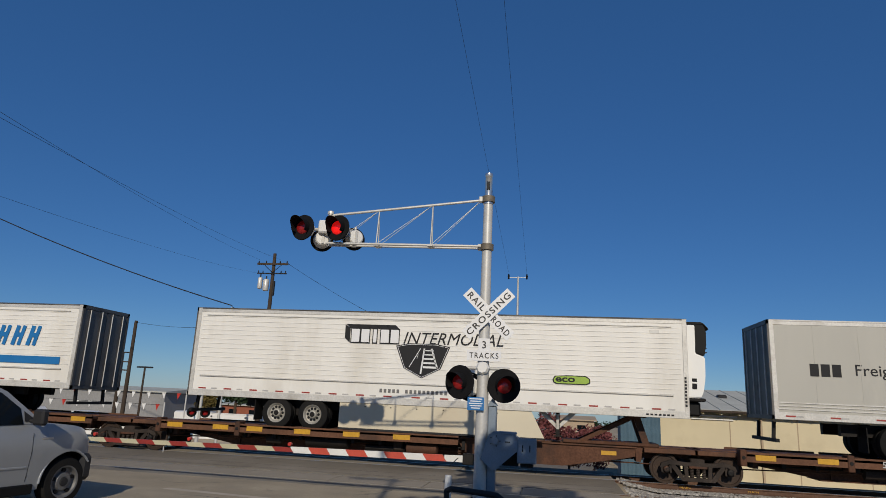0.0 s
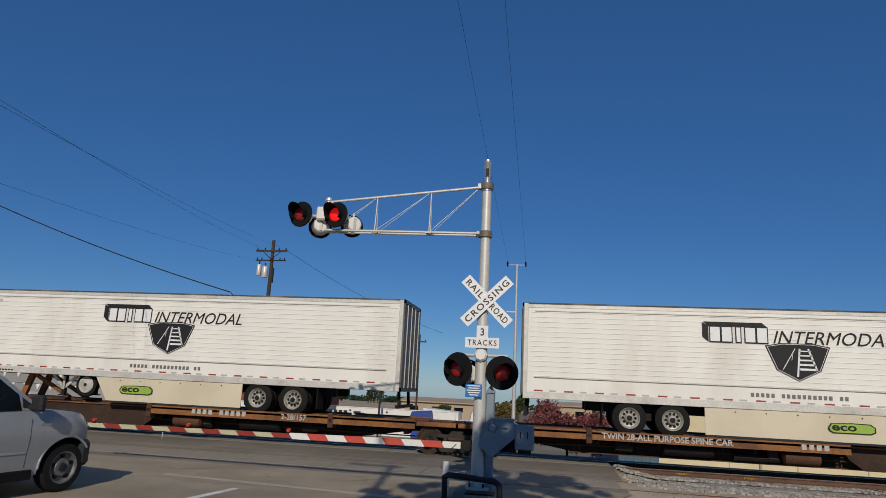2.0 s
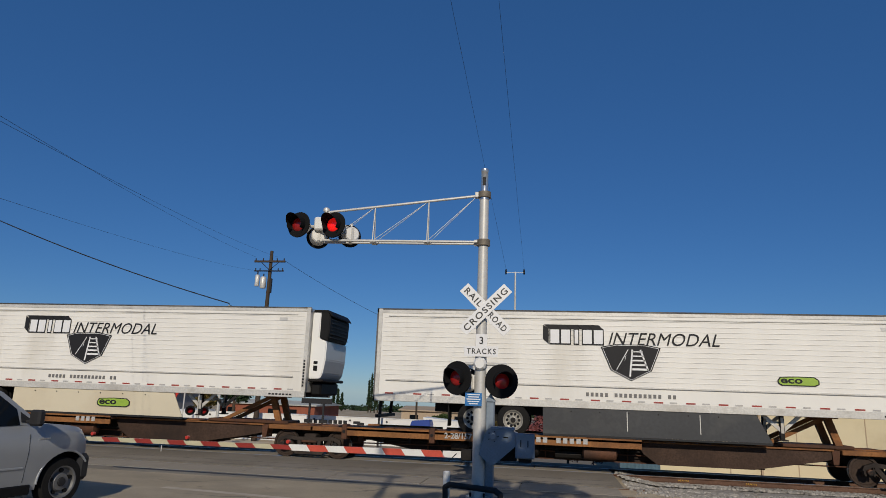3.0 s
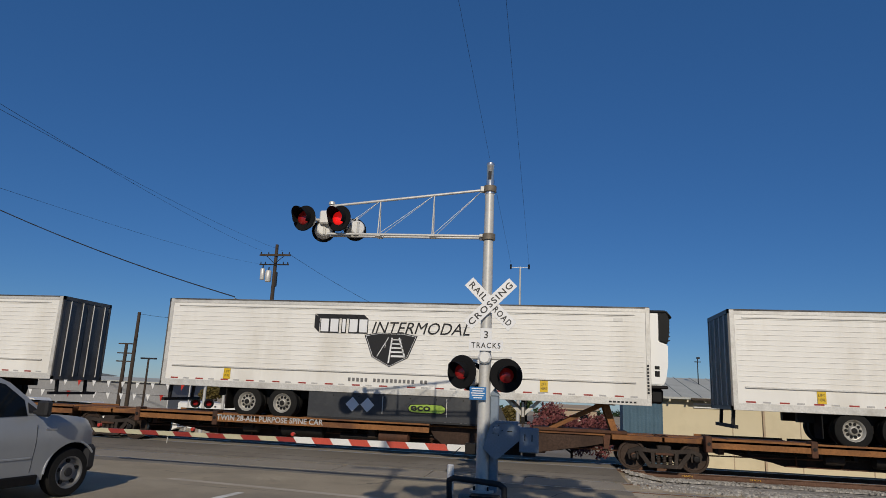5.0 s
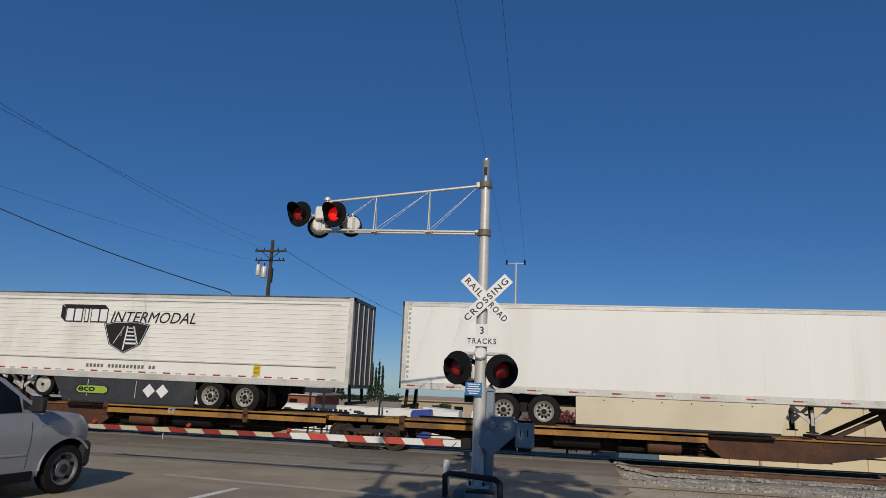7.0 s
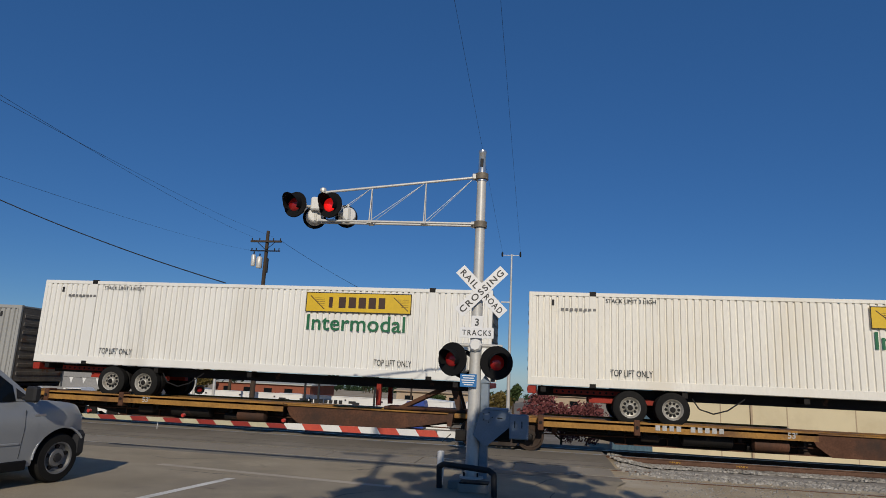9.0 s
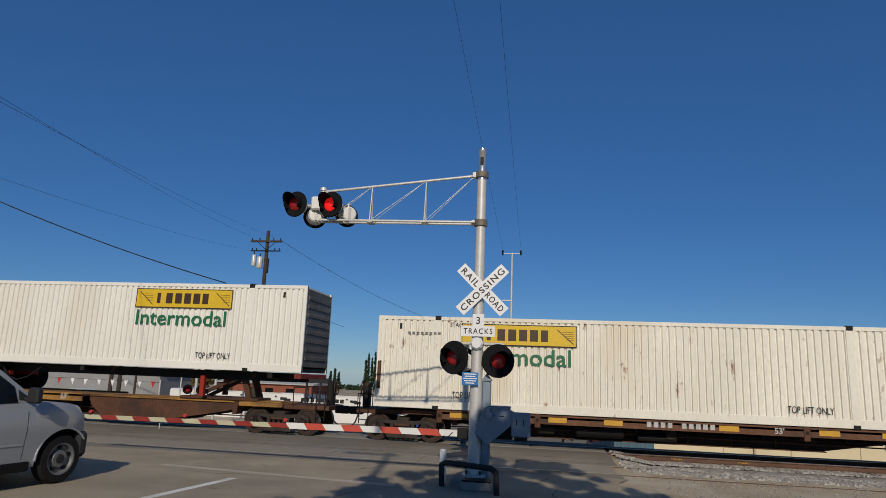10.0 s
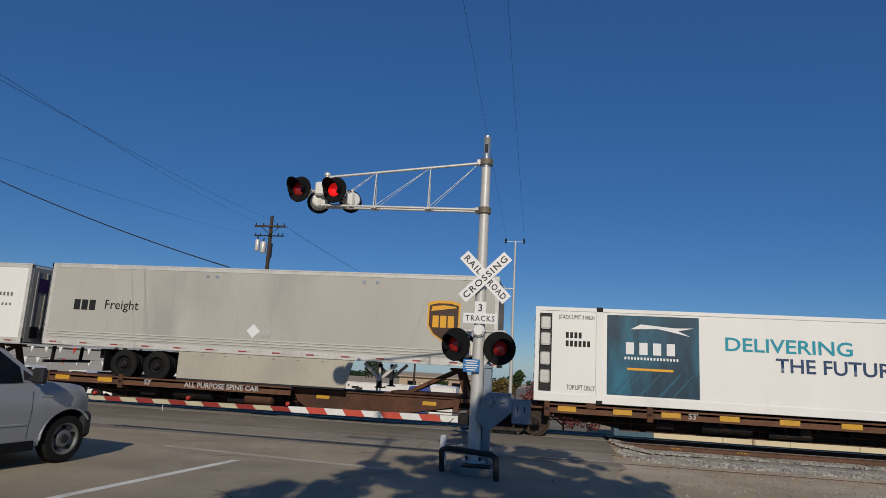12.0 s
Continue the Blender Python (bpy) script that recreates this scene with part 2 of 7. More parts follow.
CREAM_WALL = mat("cream wall paint", (0.581, 0.51, 0.352), 0.85, spread=0.05, scale=0.5, fine=20, bump=0.1, second=(0.51, 0.44, 0.299), amount=0.3)
ROOF_GREY = mat("grey metal roof", (0.44, 0.444, 0.405), 0.8, 0.0, spread=0.1, scale=0.8, fine=10, bump=0.1, second=(0.352, 0.352, 0.317), amount=0.4)
TEAL_STEEL = mat("dusty blue steel", (0.0748, 0.132, 0.176), 0.55, spread=0.15, scale=1, fine=15, bump=0.05)
WOOD_POLE = mat("pole wood", (0.066, 0.0493, 0.037), 0.9, spread=0.25, scale=4, fine=30, bump=0.4, stretch=(1, 1, 0.1))
BARK = mat("bark", (0.0792, 0.0572, 0.0396), 0.9, spread=0.25, scale=5, fine=30, bump=0.5)
LEAF = mat("green leaves", (0.0484, 0.0748, 0.022), 0.7, spread=0.4, scale=1.2, fine=8, bump=0.0)
LEAF_DARK = mat("dark green leaves", (0.0264, 0.0484, 0.0194), 0.7, spread=0.4, scale=1.2, fine=8, bump=0.0)
LEAF_GOLD = mat("yellowing leaves", (0.141, 0.106, 0.0308), 0.7, spread=0.4, scale=1.2, fine=8, bump=0.0)
LEAF_PLUM = mat("plum leaves", (0.176, 0.0572, 0.0572), 0.7, spread=0.45, scale=1.2, fine=8, bump=0.0)
WHITE_PAINT = mat("white paint", (0.686, 0.678, 0.651), 0.45, spread=0.05, scale=1, fine=10, bump=0.03)
BRICK_RED = mat("red brick wall", (0.264, 0.088, 0.0528), 0.85, spread=0.15, scale=1, fine=10, bump=0.1)
TAN_WALL = mat("tan wall", (0.396, 0.308, 0.22), 0.85, spread=0.1, scale=0.6, fine=10, bump=0.1)
BLUE_TARP = mat("blue paint", (0.0176, 0.0528, 0.282), 0.5, spread=0.1, bump=0.0)
GREY_HAZE = mat("grey siding", (0.264, 0.264, 0.264), 0.8, spread=0.12, scale=0.3, fine=5, bump=0.1)
CABLE = mat("cable black", (0.0176, 0.0176, 0.0194), 0.6, spread=0.1, bump=0.0)


# ---- mesh helpers ----
def box(bm, x0, x1, y0, y1, z0, z1, bevel=0.0):
    v = bmesh.ops.create_cube(bm, size=1.0, matrix=Matrix.Translation(((x0 + x1) / 2, (y0 + y1) / 2, (z0 + z1) / 2)) @ Matrix.Diagonal((abs(x1 - x0), abs(y1 - y0), abs(z1 - z0), 1)))["verts"]
    if bevel:
        e = list({e for q in v for e in q.link_edges})
        bmesh.ops.bevel(bm, geom=e, offset=bevel, segments=1, affect="EDGES")


def rod(bm, a, b, r, r2=None, seg=10):
    a, b = Vector(a), Vector(b)
    d = b - a
    m = Matrix.Translation((a + b) / 2) @ d.to_track_quat("Z", "Y").to_matrix().to_4x4()
    bmesh.ops.create_cone(bm, cap_ends=True, segments=seg, radius1=r, radius2=r if r2 is None else r2, depth=d.length, matrix=m)


def beam(bm, a, b, w, h):
    """A square bar from a to b, w across and h high."""
    a, b = Vector(a), Vector(b)
    d = b - a
    m = Matrix.Translation((a + b) / 2) @ d.to_track_quat("Y", "Z").to_matrix().to_4x4() @ Matrix.Diagonal((w, d.length, h, 1))
    bmesh.ops.create_cube(bm, size=1.0, matrix=m)


def prism(bm, outline, y0, y1):
    """An outline in x and z, given thickness from y0 to y1."""
    f = [bm.verts.new((x, y0, z)) for x, z in outline]
    k = [bm.verts.new((x, y1, z)) for x, z in outline]
    bm.faces.new(f)
    bm.faces.new(list(reversed(k)))
    for i in range(len(f)):
        j = (i + 1) % len(f)
        bm.faces.new((f[j], f[i], k[i], k[j]))
    bmesh.ops.recalc_face_normals(bm, faces=bm.faces[:])


def lathe(bm, profile, centre, axis="y", seg=24, caps=True):
    """A turned body: profile of (distance along the axis, radius)."""
    rings = []
    cx, cy, cz = centre
    for d, r in profile:
        ring = []
        for i in range(seg):
            a = 2 * math.pi * i / seg
            u, w = r * math.cos(a), r * math.sin(a)
            p = {"y": (cx + u, cy + d, cz + w), "x": (cx + d, cy + u, cz + w), "z": (cx + u, cy + w, cz + d)}[axis]
            ring.append(bm.verts.new(p))
        rings.append(ring)
    for a, b in zip(rings, rings[1:]):
        for i in range(seg):
            j = (i + 1) % seg
            bm.faces.new((a[i], a[j], b[j], b[i]))
    if caps:
        bm.faces.new(rings[0])
        bm.faces.new(list(reversed(rings[-1])))
    bmesh.ops.recalc_face_normals(bm, faces=bm.faces[:])


def link(name, bm, material, parent=None, smooth=False):
    me = bpy.data.meshes.new(name)
    bm.to_mesh(me)
    bm.free()
    me.materials.append(material)
    if smooth:
        for p in me.polygons:
            p.use_smooth = True
        me.set_sharp_from_angle(angle=radians(40))
    ob = new(name, me)
    ob.parent = parent
    return ob


def part(name, bm, material, parent, label="", smooth=False):
    return tagged(link(name, bm, material, parent, smooth), label)


def pieces(name, bm, material, parent, label=""):
    """Links every separate island of bm as a part of its own. Returns the first."""
    bm.verts.ensure_lookup_table()
    seen, first = set(), None
    for v in bm.verts:
        if v in seen:
            continue
        stack, island = [v], []
        seen.add(v)
        while stack:
            q = stack.pop()
            island.append(q)
            for e in q.link_edges:
                o = e.other_vert(q)
                if o not in seen:
                    seen.add(o)
                    stack.append(o)
        one = bmesh.new()
        new_v = {q: one.verts.new(q.co) for q in island}
        for f in {f for q in island for f in q.link_faces}:
            one.faces.new([new_v[q] for q in f.verts])
        ob = part(name, one, material, parent, label)
        first = first or ob
    bm.free()
    return first


def thing(name, label, category, place=None, group="", kind=""):
    ob = new(name)
    ob.empty_display_size = 0.2
    if place is not None:
        ob.matrix_world = place
    return tagged(ob, label, category, group, kind)


def made(fn, *a, **k):
    bm = bmesh.new()
    fn(bm, *a, **k)
    return bm


def boxes(*rows, bevel=0.0):
    bm = bmesh.new()
    for r in rows:
        box(bm, *r, bevel=bevel)
    return bm


def rods(rows, seg=10):
    bm = bmesh.new()
    for r in rows:
        rod(bm, *r, seg=seg)
    return bm


LETTERS = {}


def letters(text, height, width=0.0, shear=0.0, bold=0.0, space=1.0):
    """A flat lettering mesh in x and z, its middle at 0, facing -y."""
    key = (text, height, width, shear, bold, space)
    if key not in LETTERS:
        cu = bpy.data.curves.new("lettering", "FONT")
        cu.body, cu.size, cu.align_x, cu.align_y, cu.shear, cu.offset = text, 1.0, "CENTER", "CENTER", shear, bold
        cu.extrude, cu.resolution_u, cu.space_character = 0.0, 3, space
        ob = bpy.data.objects.new("lettering", cu)
        scene.collection.objects.link(ob)
        me = bpy.data.meshes.new_from_object(ob.evaluated_get(bpy.context.evaluated_depsgraph_get()))
        bpy.data.objects.remove(ob)
        co = np.array([v.co[:] for v in me.vertices])
        lo, hi = co.min(0), co.max(0)
        k = height / (hi[1] - lo[1])
        kx = width / (hi[0] - lo[0]) if width else k
        for v in me.vertices:
            x, y, z = v.co
            v.co = ((x - (lo[0] + hi[0]) / 2) * kx, 0.0, (y - (lo[1] + hi[1]) / 2) * k)
        LETTERS[key] = me
    me = LETTERS[key].copy()
    return me


def write(text, height, place, material, parent, width=0.0, shear=0.0, bold=0.0, name="lettering", space=1.0):
    me = letters(text, height, width, shear, bold, space)
    me.materials.append(material)
    ob = new(name, me)
    ob.parent = parent
    ob.matrix_local = place
    return ob


# ---- ground, road and tracks ----
TRACK_Y = 21.87          # middle of the train's track
NEAR_TRACK_Y = 17.05     # middle of the empty track nearer by
FAR_GROUND = -1.5        # the land falls away beyond the tracks


def ground_z(x, y):
    """Height of the bare ground."""
    if y > 23.2:
        k = min(1.0, (y - 23.2) / 5.0)
        return FAR_GROUND * k * k * (3 - 2 * k) - 0.02 - 0.026 * max(0.0, y - 120.0)
    if x > 1.6:
        k = min(1.0, max(0.0, (y - 17.9) / 1.6)) * min(1.0, (x - 1.6) / 1.4)
        return -0.02 - 0.24 * k
    return -0.02


def build_ground():
    xs = [-1500, -400, -120, -60, -40, -30] + [-24 + 0.8 * i for i in range(76)] + [45, 60, 120, 400, 1500]
    ys = [-600, -150, -50, -20, -8, 0, 5] + [9 + 0.4 * i for i in range(62)] + [36, 42, 50, 70, 120, 300, 900, 2500]
    bm = bmesh.new()
    grid = [[bm.verts.new((x, y, ground_z(x, y) + (random.uniform(-0.012, 0.004) if 9 < y < 34 and abs(x) < 40 else 0))) for x in xs] for y in ys]
    for j in range(len(ys) - 1):
        for i in range(len(xs) - 1):
            bm.faces.new((grid[j][i], grid[j][i + 1], grid[j + 1][i + 1], grid[j + 1][i]))
    tagged(link("ground", bm, DIRT, smooth=True), "dry tan dirt and gravel beside the tracks", "ground", kind="structure")


def road_x(side, y):
    """The road's two edges; it runs a few degrees off square to the tracks."""
    return (-17.5 if side == 0 else 1.75) + 0.145 * (y - 18.0) * (1.0 if side == 0 else 0.25)


def build_road():
    bm = bmesh.new()
    ys = [-60, -20, 0, 6, 10, 12, 13, 14, 15, 15.6]
    rows = []
    for y in ys:
        a, b = road_x(0, y), road_x(1, y) + (0.12 * math.sin(y * 2.1) + 0.08 * math.sin(y * 5.3))
        rows.append([bm.verts.new((a + (b - a) * i / 12, y, 0.004)) for i in range(13)])
    for p, q in zip(rows, rows[1:]):
        for i in range(12):
            bm.faces.new((p[i], p[i + 1], q[i + 1], q[i]))
    road = tagged(link("road", bm, OLD_ASPHALT), "worn grey-brown asphalt road leading to the crossing", "road", kind="structure")
    # tar-filled cracks that wander over the old surface
    rng = random.Random(17)
    for x, y, a, n in ((-5.2, 9.6, 0.4, 16), (-3.6, 10.8, 1.3, 14), (-7.6, 12.9, -0.1, 18), (-4.4, 14.4, 0.1, 20), (-0.4, 13.9, 0.9, 14), (0.5, 12.2, 1.5, 12), (-9.2, 14.6, 0.05, 16)):
        bm = bmesh.new()
        left, right = [], []
        for k in range(n):
            w = 0.011 * (1.2 - abs(2 * k / (n - 1) - 1)) + rng.uniform(0, 0.004)
            left.append(bm.verts.new((x - math.sin(a) * w, y + math.cos(a) * w, 0.0055)))
            right.append(bm.verts.new((x + math.sin(a) * w, y - math.cos(a) * w, 0.0055)))
            a += rng.gauss(0, 0.32)
            x, y = x + math.cos(a) * 0.14, y + math.sin(a) * 0.14
        for k in range(n - 1):
            bm.faces.new((right[k], right[k + 1], left[k + 1], left[k]))
        part("crack", bm, TRIM_DARK, road, "dark crack in the asphalt")
    bm = bmesh.new()
    ys = [23.6, 24.2, 25, 26, 27, 28.2, 30, 36, 50, 120]
    rows = [[bm.verts.new((road_x(i, y), y, ground_z(-5, y) + 0.03)) for i in (0, 1)] for y in ys]
    for p, q in zip(rows, rows[1:]):
        bm.faces.new((p[0], p[1], q[1], q[0]))
    tagged(link("road", bm, ASPHALT), "grey asphalt road beyond the tracks", "road", kind="structure")


def rail_profile(bm, x0, x1, y, top, height=0.17):
    z = top - height
    out = [(-0.075, 0), (0.075, 0), (0.075, 0.012), (0.012, 0.035), (0.009, height - 0.045), (0.036, height - 0.034), (0.036, height - 0.004), (-0.036, height - 0.004),
           (-0.036, height - 0.034), (-0.009, height - 0.045), (-0.012, 0.035), (-0.075, 0.012)]
    a = [bm.verts.new((x0, y + u, z + w)) for u, w in out]
    b = [bm.verts.new((x1, y + u, z + w)) for u, w in out]
    bm.faces.new(a)
    bm.faces.new(list(reversed(b)))
    for i in range(len(a)):
        j = (i + 1) % len(a)
        bm.faces.new((a[i], a[j], b[j], b[i]))
    bmesh.ops.recalc_face_normals(bm, faces=bm.faces[:])


def build_track(ymid, label, ties):
    track = thing("railway_track", label, "railway track", kind="structure")
    for dy in (-0.7175, 0.7175):
        rail = part("rail", made(rail_profile, -400, 400, ymid + dy, 0.0), RAIL, track, "rust-brown steel rail")
        part("running_surface", boxes((-400, 400, ymid + dy - 0.03, ymid + dy + 0.03, -0.004, 0.0025)), RAIL_TOP, rail, "polished rail head")
        if ties and dy < 0:
            for x in (3.9, 5.8, 13.0):
                write("MAIN", 0.05, pose(x, ymid + dy - 0.045, -0.085), YELLOW, rail, width=0.3)
    if ties:
        bm = bmesh.new()
        for i in range(70):
            x = 1.9 + i * 0.55
            box(bm, x, x + 0.23, ymid - 1.3, ymid + 1.3, -0.30, -0.165 + random.uniform(-0.01, 0.01))
        tagged(part("ties", bm, TIE, track, "dark weathered wooden ties"), kind="stuff")


def build_crossing():
    """Paving panels between and beside the rails where the road crosses."""
    crossing = thing("crossing_surface", "grey asphalt and concrete paving between the rails of the crossing", "crossing", kind="structure")
    strips = [(15.6, 16.24, ASPHALT), (16.40, 17.70, PANEL), (17.86, 21.02, ASPHALT), (21.24, 22.50, PANEL), (22.68, 23.6, ASPHALT)]
    for y0, y1, m in strips:
        if m is PANEL:
            n = 8
            for i in range(n):
                a = road_x(0, y0) + (road_x(1, y0) - road_x(0, y0)) * i / n
                b = road_x(0, y0) + (road_x(1, y0) - road_x(0, y0)) * (i + 1) / n
                part("panel", boxes((a + 0.012, b - 0.012, y0, y1, -0.2, 0.004), bevel=0.008), PANEL, crossing)
        else:
            bm = bmesh.new()
            x0, x1 = road_x(0, y0), road_x(1, y0)
            box(bm, x0, x1 + 0.1, y0, y1, -0.2, 0.006)
            part("strip", bm, m, crossing)
    for y, w in ((18.2, 0.03), (19.1, 0.02)):
        part("joint", boxes((-16.5, 1.6, y, y + w, 0.0062, 0.0072)), TRIM_DARK, crossing, "narrow dark paving joint")


def build_lines():
    bm = bmesh.new()
    d = Vector((0.36, 2.33, 0)).normalized()
    s = Vector((d.y, -d.x, 0)) * 0.085
    for a, b in ((-12.0, 0.0),):
        p, q = Vector((-6.0, 12.42, 0.008)) + d * a, Vector((-6.0, 12.42, 0.008)) + d * b
        bm.faces.new([bm.verts.new(v) for v in (p - s, p + s, q + s, q - s)])
    tagged(link("road_marking", bm, PAINT_LINE), "worn white lane line painted on the road", "road marking", kind="structure")
    # worn stop bar beside the pickup
    bm = bmesh.new()
    p, q, w = Vector((-8.2, 13.35, 0.008)), Vector((-2.9, 12.7, 0.008)), Vector((0.03, 0.22, 0))
    bm.faces.new([bm.verts.new(v) for v in (p, q, q + w, p + w)])
    tagged(link("road_marking", bm, mat("worn stop bar", (0.46, 0.40, 0.32), 0.9, spread=0.15, scale=1.5, fine=30, bump=0.3)), "almost worn-off stop bar on the road", "road marking", kind="structure")


def build_ballast():
    rng = random.Random(4)
    verts, faces = [], []
    base = [(-1, -1, -0.5), (1, -1, -0.5), (1, 1, -0.5), (-1, 1, -0.5), (-0.6, -0.5, 0.6), (0.5, -0.7, 0.5), (0.6, 0.6, 0.7), (-0.5, 0.6, 0.5)]
    quads = [(4, 5, 6, 7), (0, 1, 5, 4), (1, 2, 6, 5), (2, 3, 7, 6), (3, 0, 4, 7)]
    for k in range(30000):
        x = 1.75 + 15 * rng.random() ** 1.2
        if k < 21000:
            y = 21.0 - 4.1 * rng.random() ** 1.4
        elif k < 26500:
            y = rng.uniform(21.0, 22.3)
        else:
            y = rng.uniform(11.5, 17.6)
        if rng.random() < (3.4 - x) / 1.5:
            continue
        s = rng.uniform(0.014, 0.042) * (0.45 if k >= 26500 else 1.2)
        a, z = rng.uniform(0, 6.3), ground_z(x, y) + (0.07 if 20.4 < y < 23.4 else 0.0)
        c, d = math.cos(a) * s, math.sin(a) * s
        k = len(verts)
        verts += [(x + u * c - v * d + rng.uniform(-.3, .3) * s, y + u * d + v * c, z + w * s + 0.01) for u, v, w in base]
        faces += [tuple(k + i for i in q) for q in quads]
    me = bpy.data.meshes.new("ballast_stones")
    me.from_pydata(verts, [], faces)
    me.materials.append(STONE)
    tagged(new("ballast_stones", me), "loose pale grey crushed ballast stones", "ballast", kind="stuff")
    bm = bmesh.new()
    xs = [2.5 + i * 0.8 for i in range(80)]
    rows = []
    for y, z in ((17.7, -0.09), (18.3, 0.0), (18.9, 0.02), (19.6, 0.03), (20.4, 0.04), (20.9, 0.07), (22.9, 0.02), (23.3, -0.25), (24.0, -0.3), (25.6, -0.3)):
        rows.append([bm.verts.new((x, y + random.uniform(-0.04, 0.04), -0.16 * max(0.0, 1 - (x - 2.5) / 1.8) + (ground_z(x, min(y, 23.2)) if y < 23.3 else -0.2 - 0.32 * (y - 23.2)) + z + random.uniform(-0.015, 0.02))) for x in xs])
    for p, q in zip(rows, rows[1:]):
        for i in range(len(xs) - 1):
            bm.faces.new((p[i], p[i + 1], q[i + 1], q[i]))
    tagged(link("ballast_bed", bm, BALLAST, smooth=True), "grey ballast bed under the rails", "ballast", kind="structure")


build_ground()
build_road()
build_track(TRACK_Y, "main railway track with rust-brown rails carrying the train", True)
build_track(NEAR_TRACK_Y, "empty railway track sunk into the road paving", False)
build_crossing()
build_lines()
build_ballast()


# ---- crossing signal ----
COLLAR = mat("weathered collar steel", (0.194, 0.167, 0.132), 0.6, 0.3, spread=0.2, scale=6, fine=30, bump=0.1)
MX, MY = -1.42, 13.5


def lamp_head(parent, name, x, y, z, facing, lit, r=0.305):
    """A flashing-light unit: round background, hood, lens and rear case. facing: degrees about z, 0 looks towards -y."""
    head = thing(name, "", "")
    head.parent = parent
    head.matrix_local = pose(x, y, z, 0, 0, facing)
    part("background", made(lathe, [(0.0, r * 0.96), (0.015, r), (0.03, r), (0.045, r * 0.9)], (0, 0, 0), seg=32), WEATHERED_BLACK, head, "round black background disc")
    bm = bmesh.new()
    n = 22
    ring = []
    for i in range(n + 1):
        a = radians(-35 + 250 * i / n)
        reach = 0.16 + 0.17 * max(0.0, math.sin(a))
        c, s = math.cos(a), math.sin(a)
        ring.append([bm.verts.new((c * q, d, s * q)) for q, d in ((0.178, 0.0), (0.185, -reach), (0.193, -reach), (0.19, 0.0))])
    for p, q in zip(ring, ring[1:]):
        for i in range(4):
            j = (i + 1) % 4
            bm.faces.new((p[i], p[j], q[j], q[i]))
    part("hood", bm, WEATHERED_BLACK, head, "black visor hood over the lens")
    part("lens", made(lathe, [(-0.055, 0.03), (-0.045, 0.105), (-0.02, 0.145), (-0.002, 0.155)], (0, 0, 0), seg=24), LENS_RED if lit else LENS_DIM, head, "glowing red lens" if lit else "faintly lit red lens", True)
    part("case", made(lathe, [(0.045, 0.20), (0.10, 0.19), (0.24, 0.165), (0.27, 0.14), (0.275, 0.02)], (0, 0, 0), seg=20), WHITE_PAINT, head, "pale rear case")
    part("hinge", boxes((-0.03, 0.03, 0.26, 0.29, -0.13, 0.13), bevel=0.008), GALV, head)
    part("bracket", made(rod, (0, 0.14, 0), (0, 0.14, 0.26), 0.025), GALV, head)
    return head


def blade(parent, words, turn):
    """One blade of the crossbuck: words is a list of (text, offset along the blade)."""
    b = part("crossbuck_blade", boxes((-0.655, 0.655, -0.006, 0.006, -0.122, 0.122), bevel=0.002), SIGN_WHITE, parent, "white reflective blade with black lettering")
    b.matrix_local = pose(0, 0.004 if turn > 0 else -0.01, 0, 0, turn, 0)
    for text, off, w in words:
        write(text, 0.135, pose(off, -0.008, 0), SIGN_BLACK, b, width=w, bold=0.018, space=1.22)
    return b


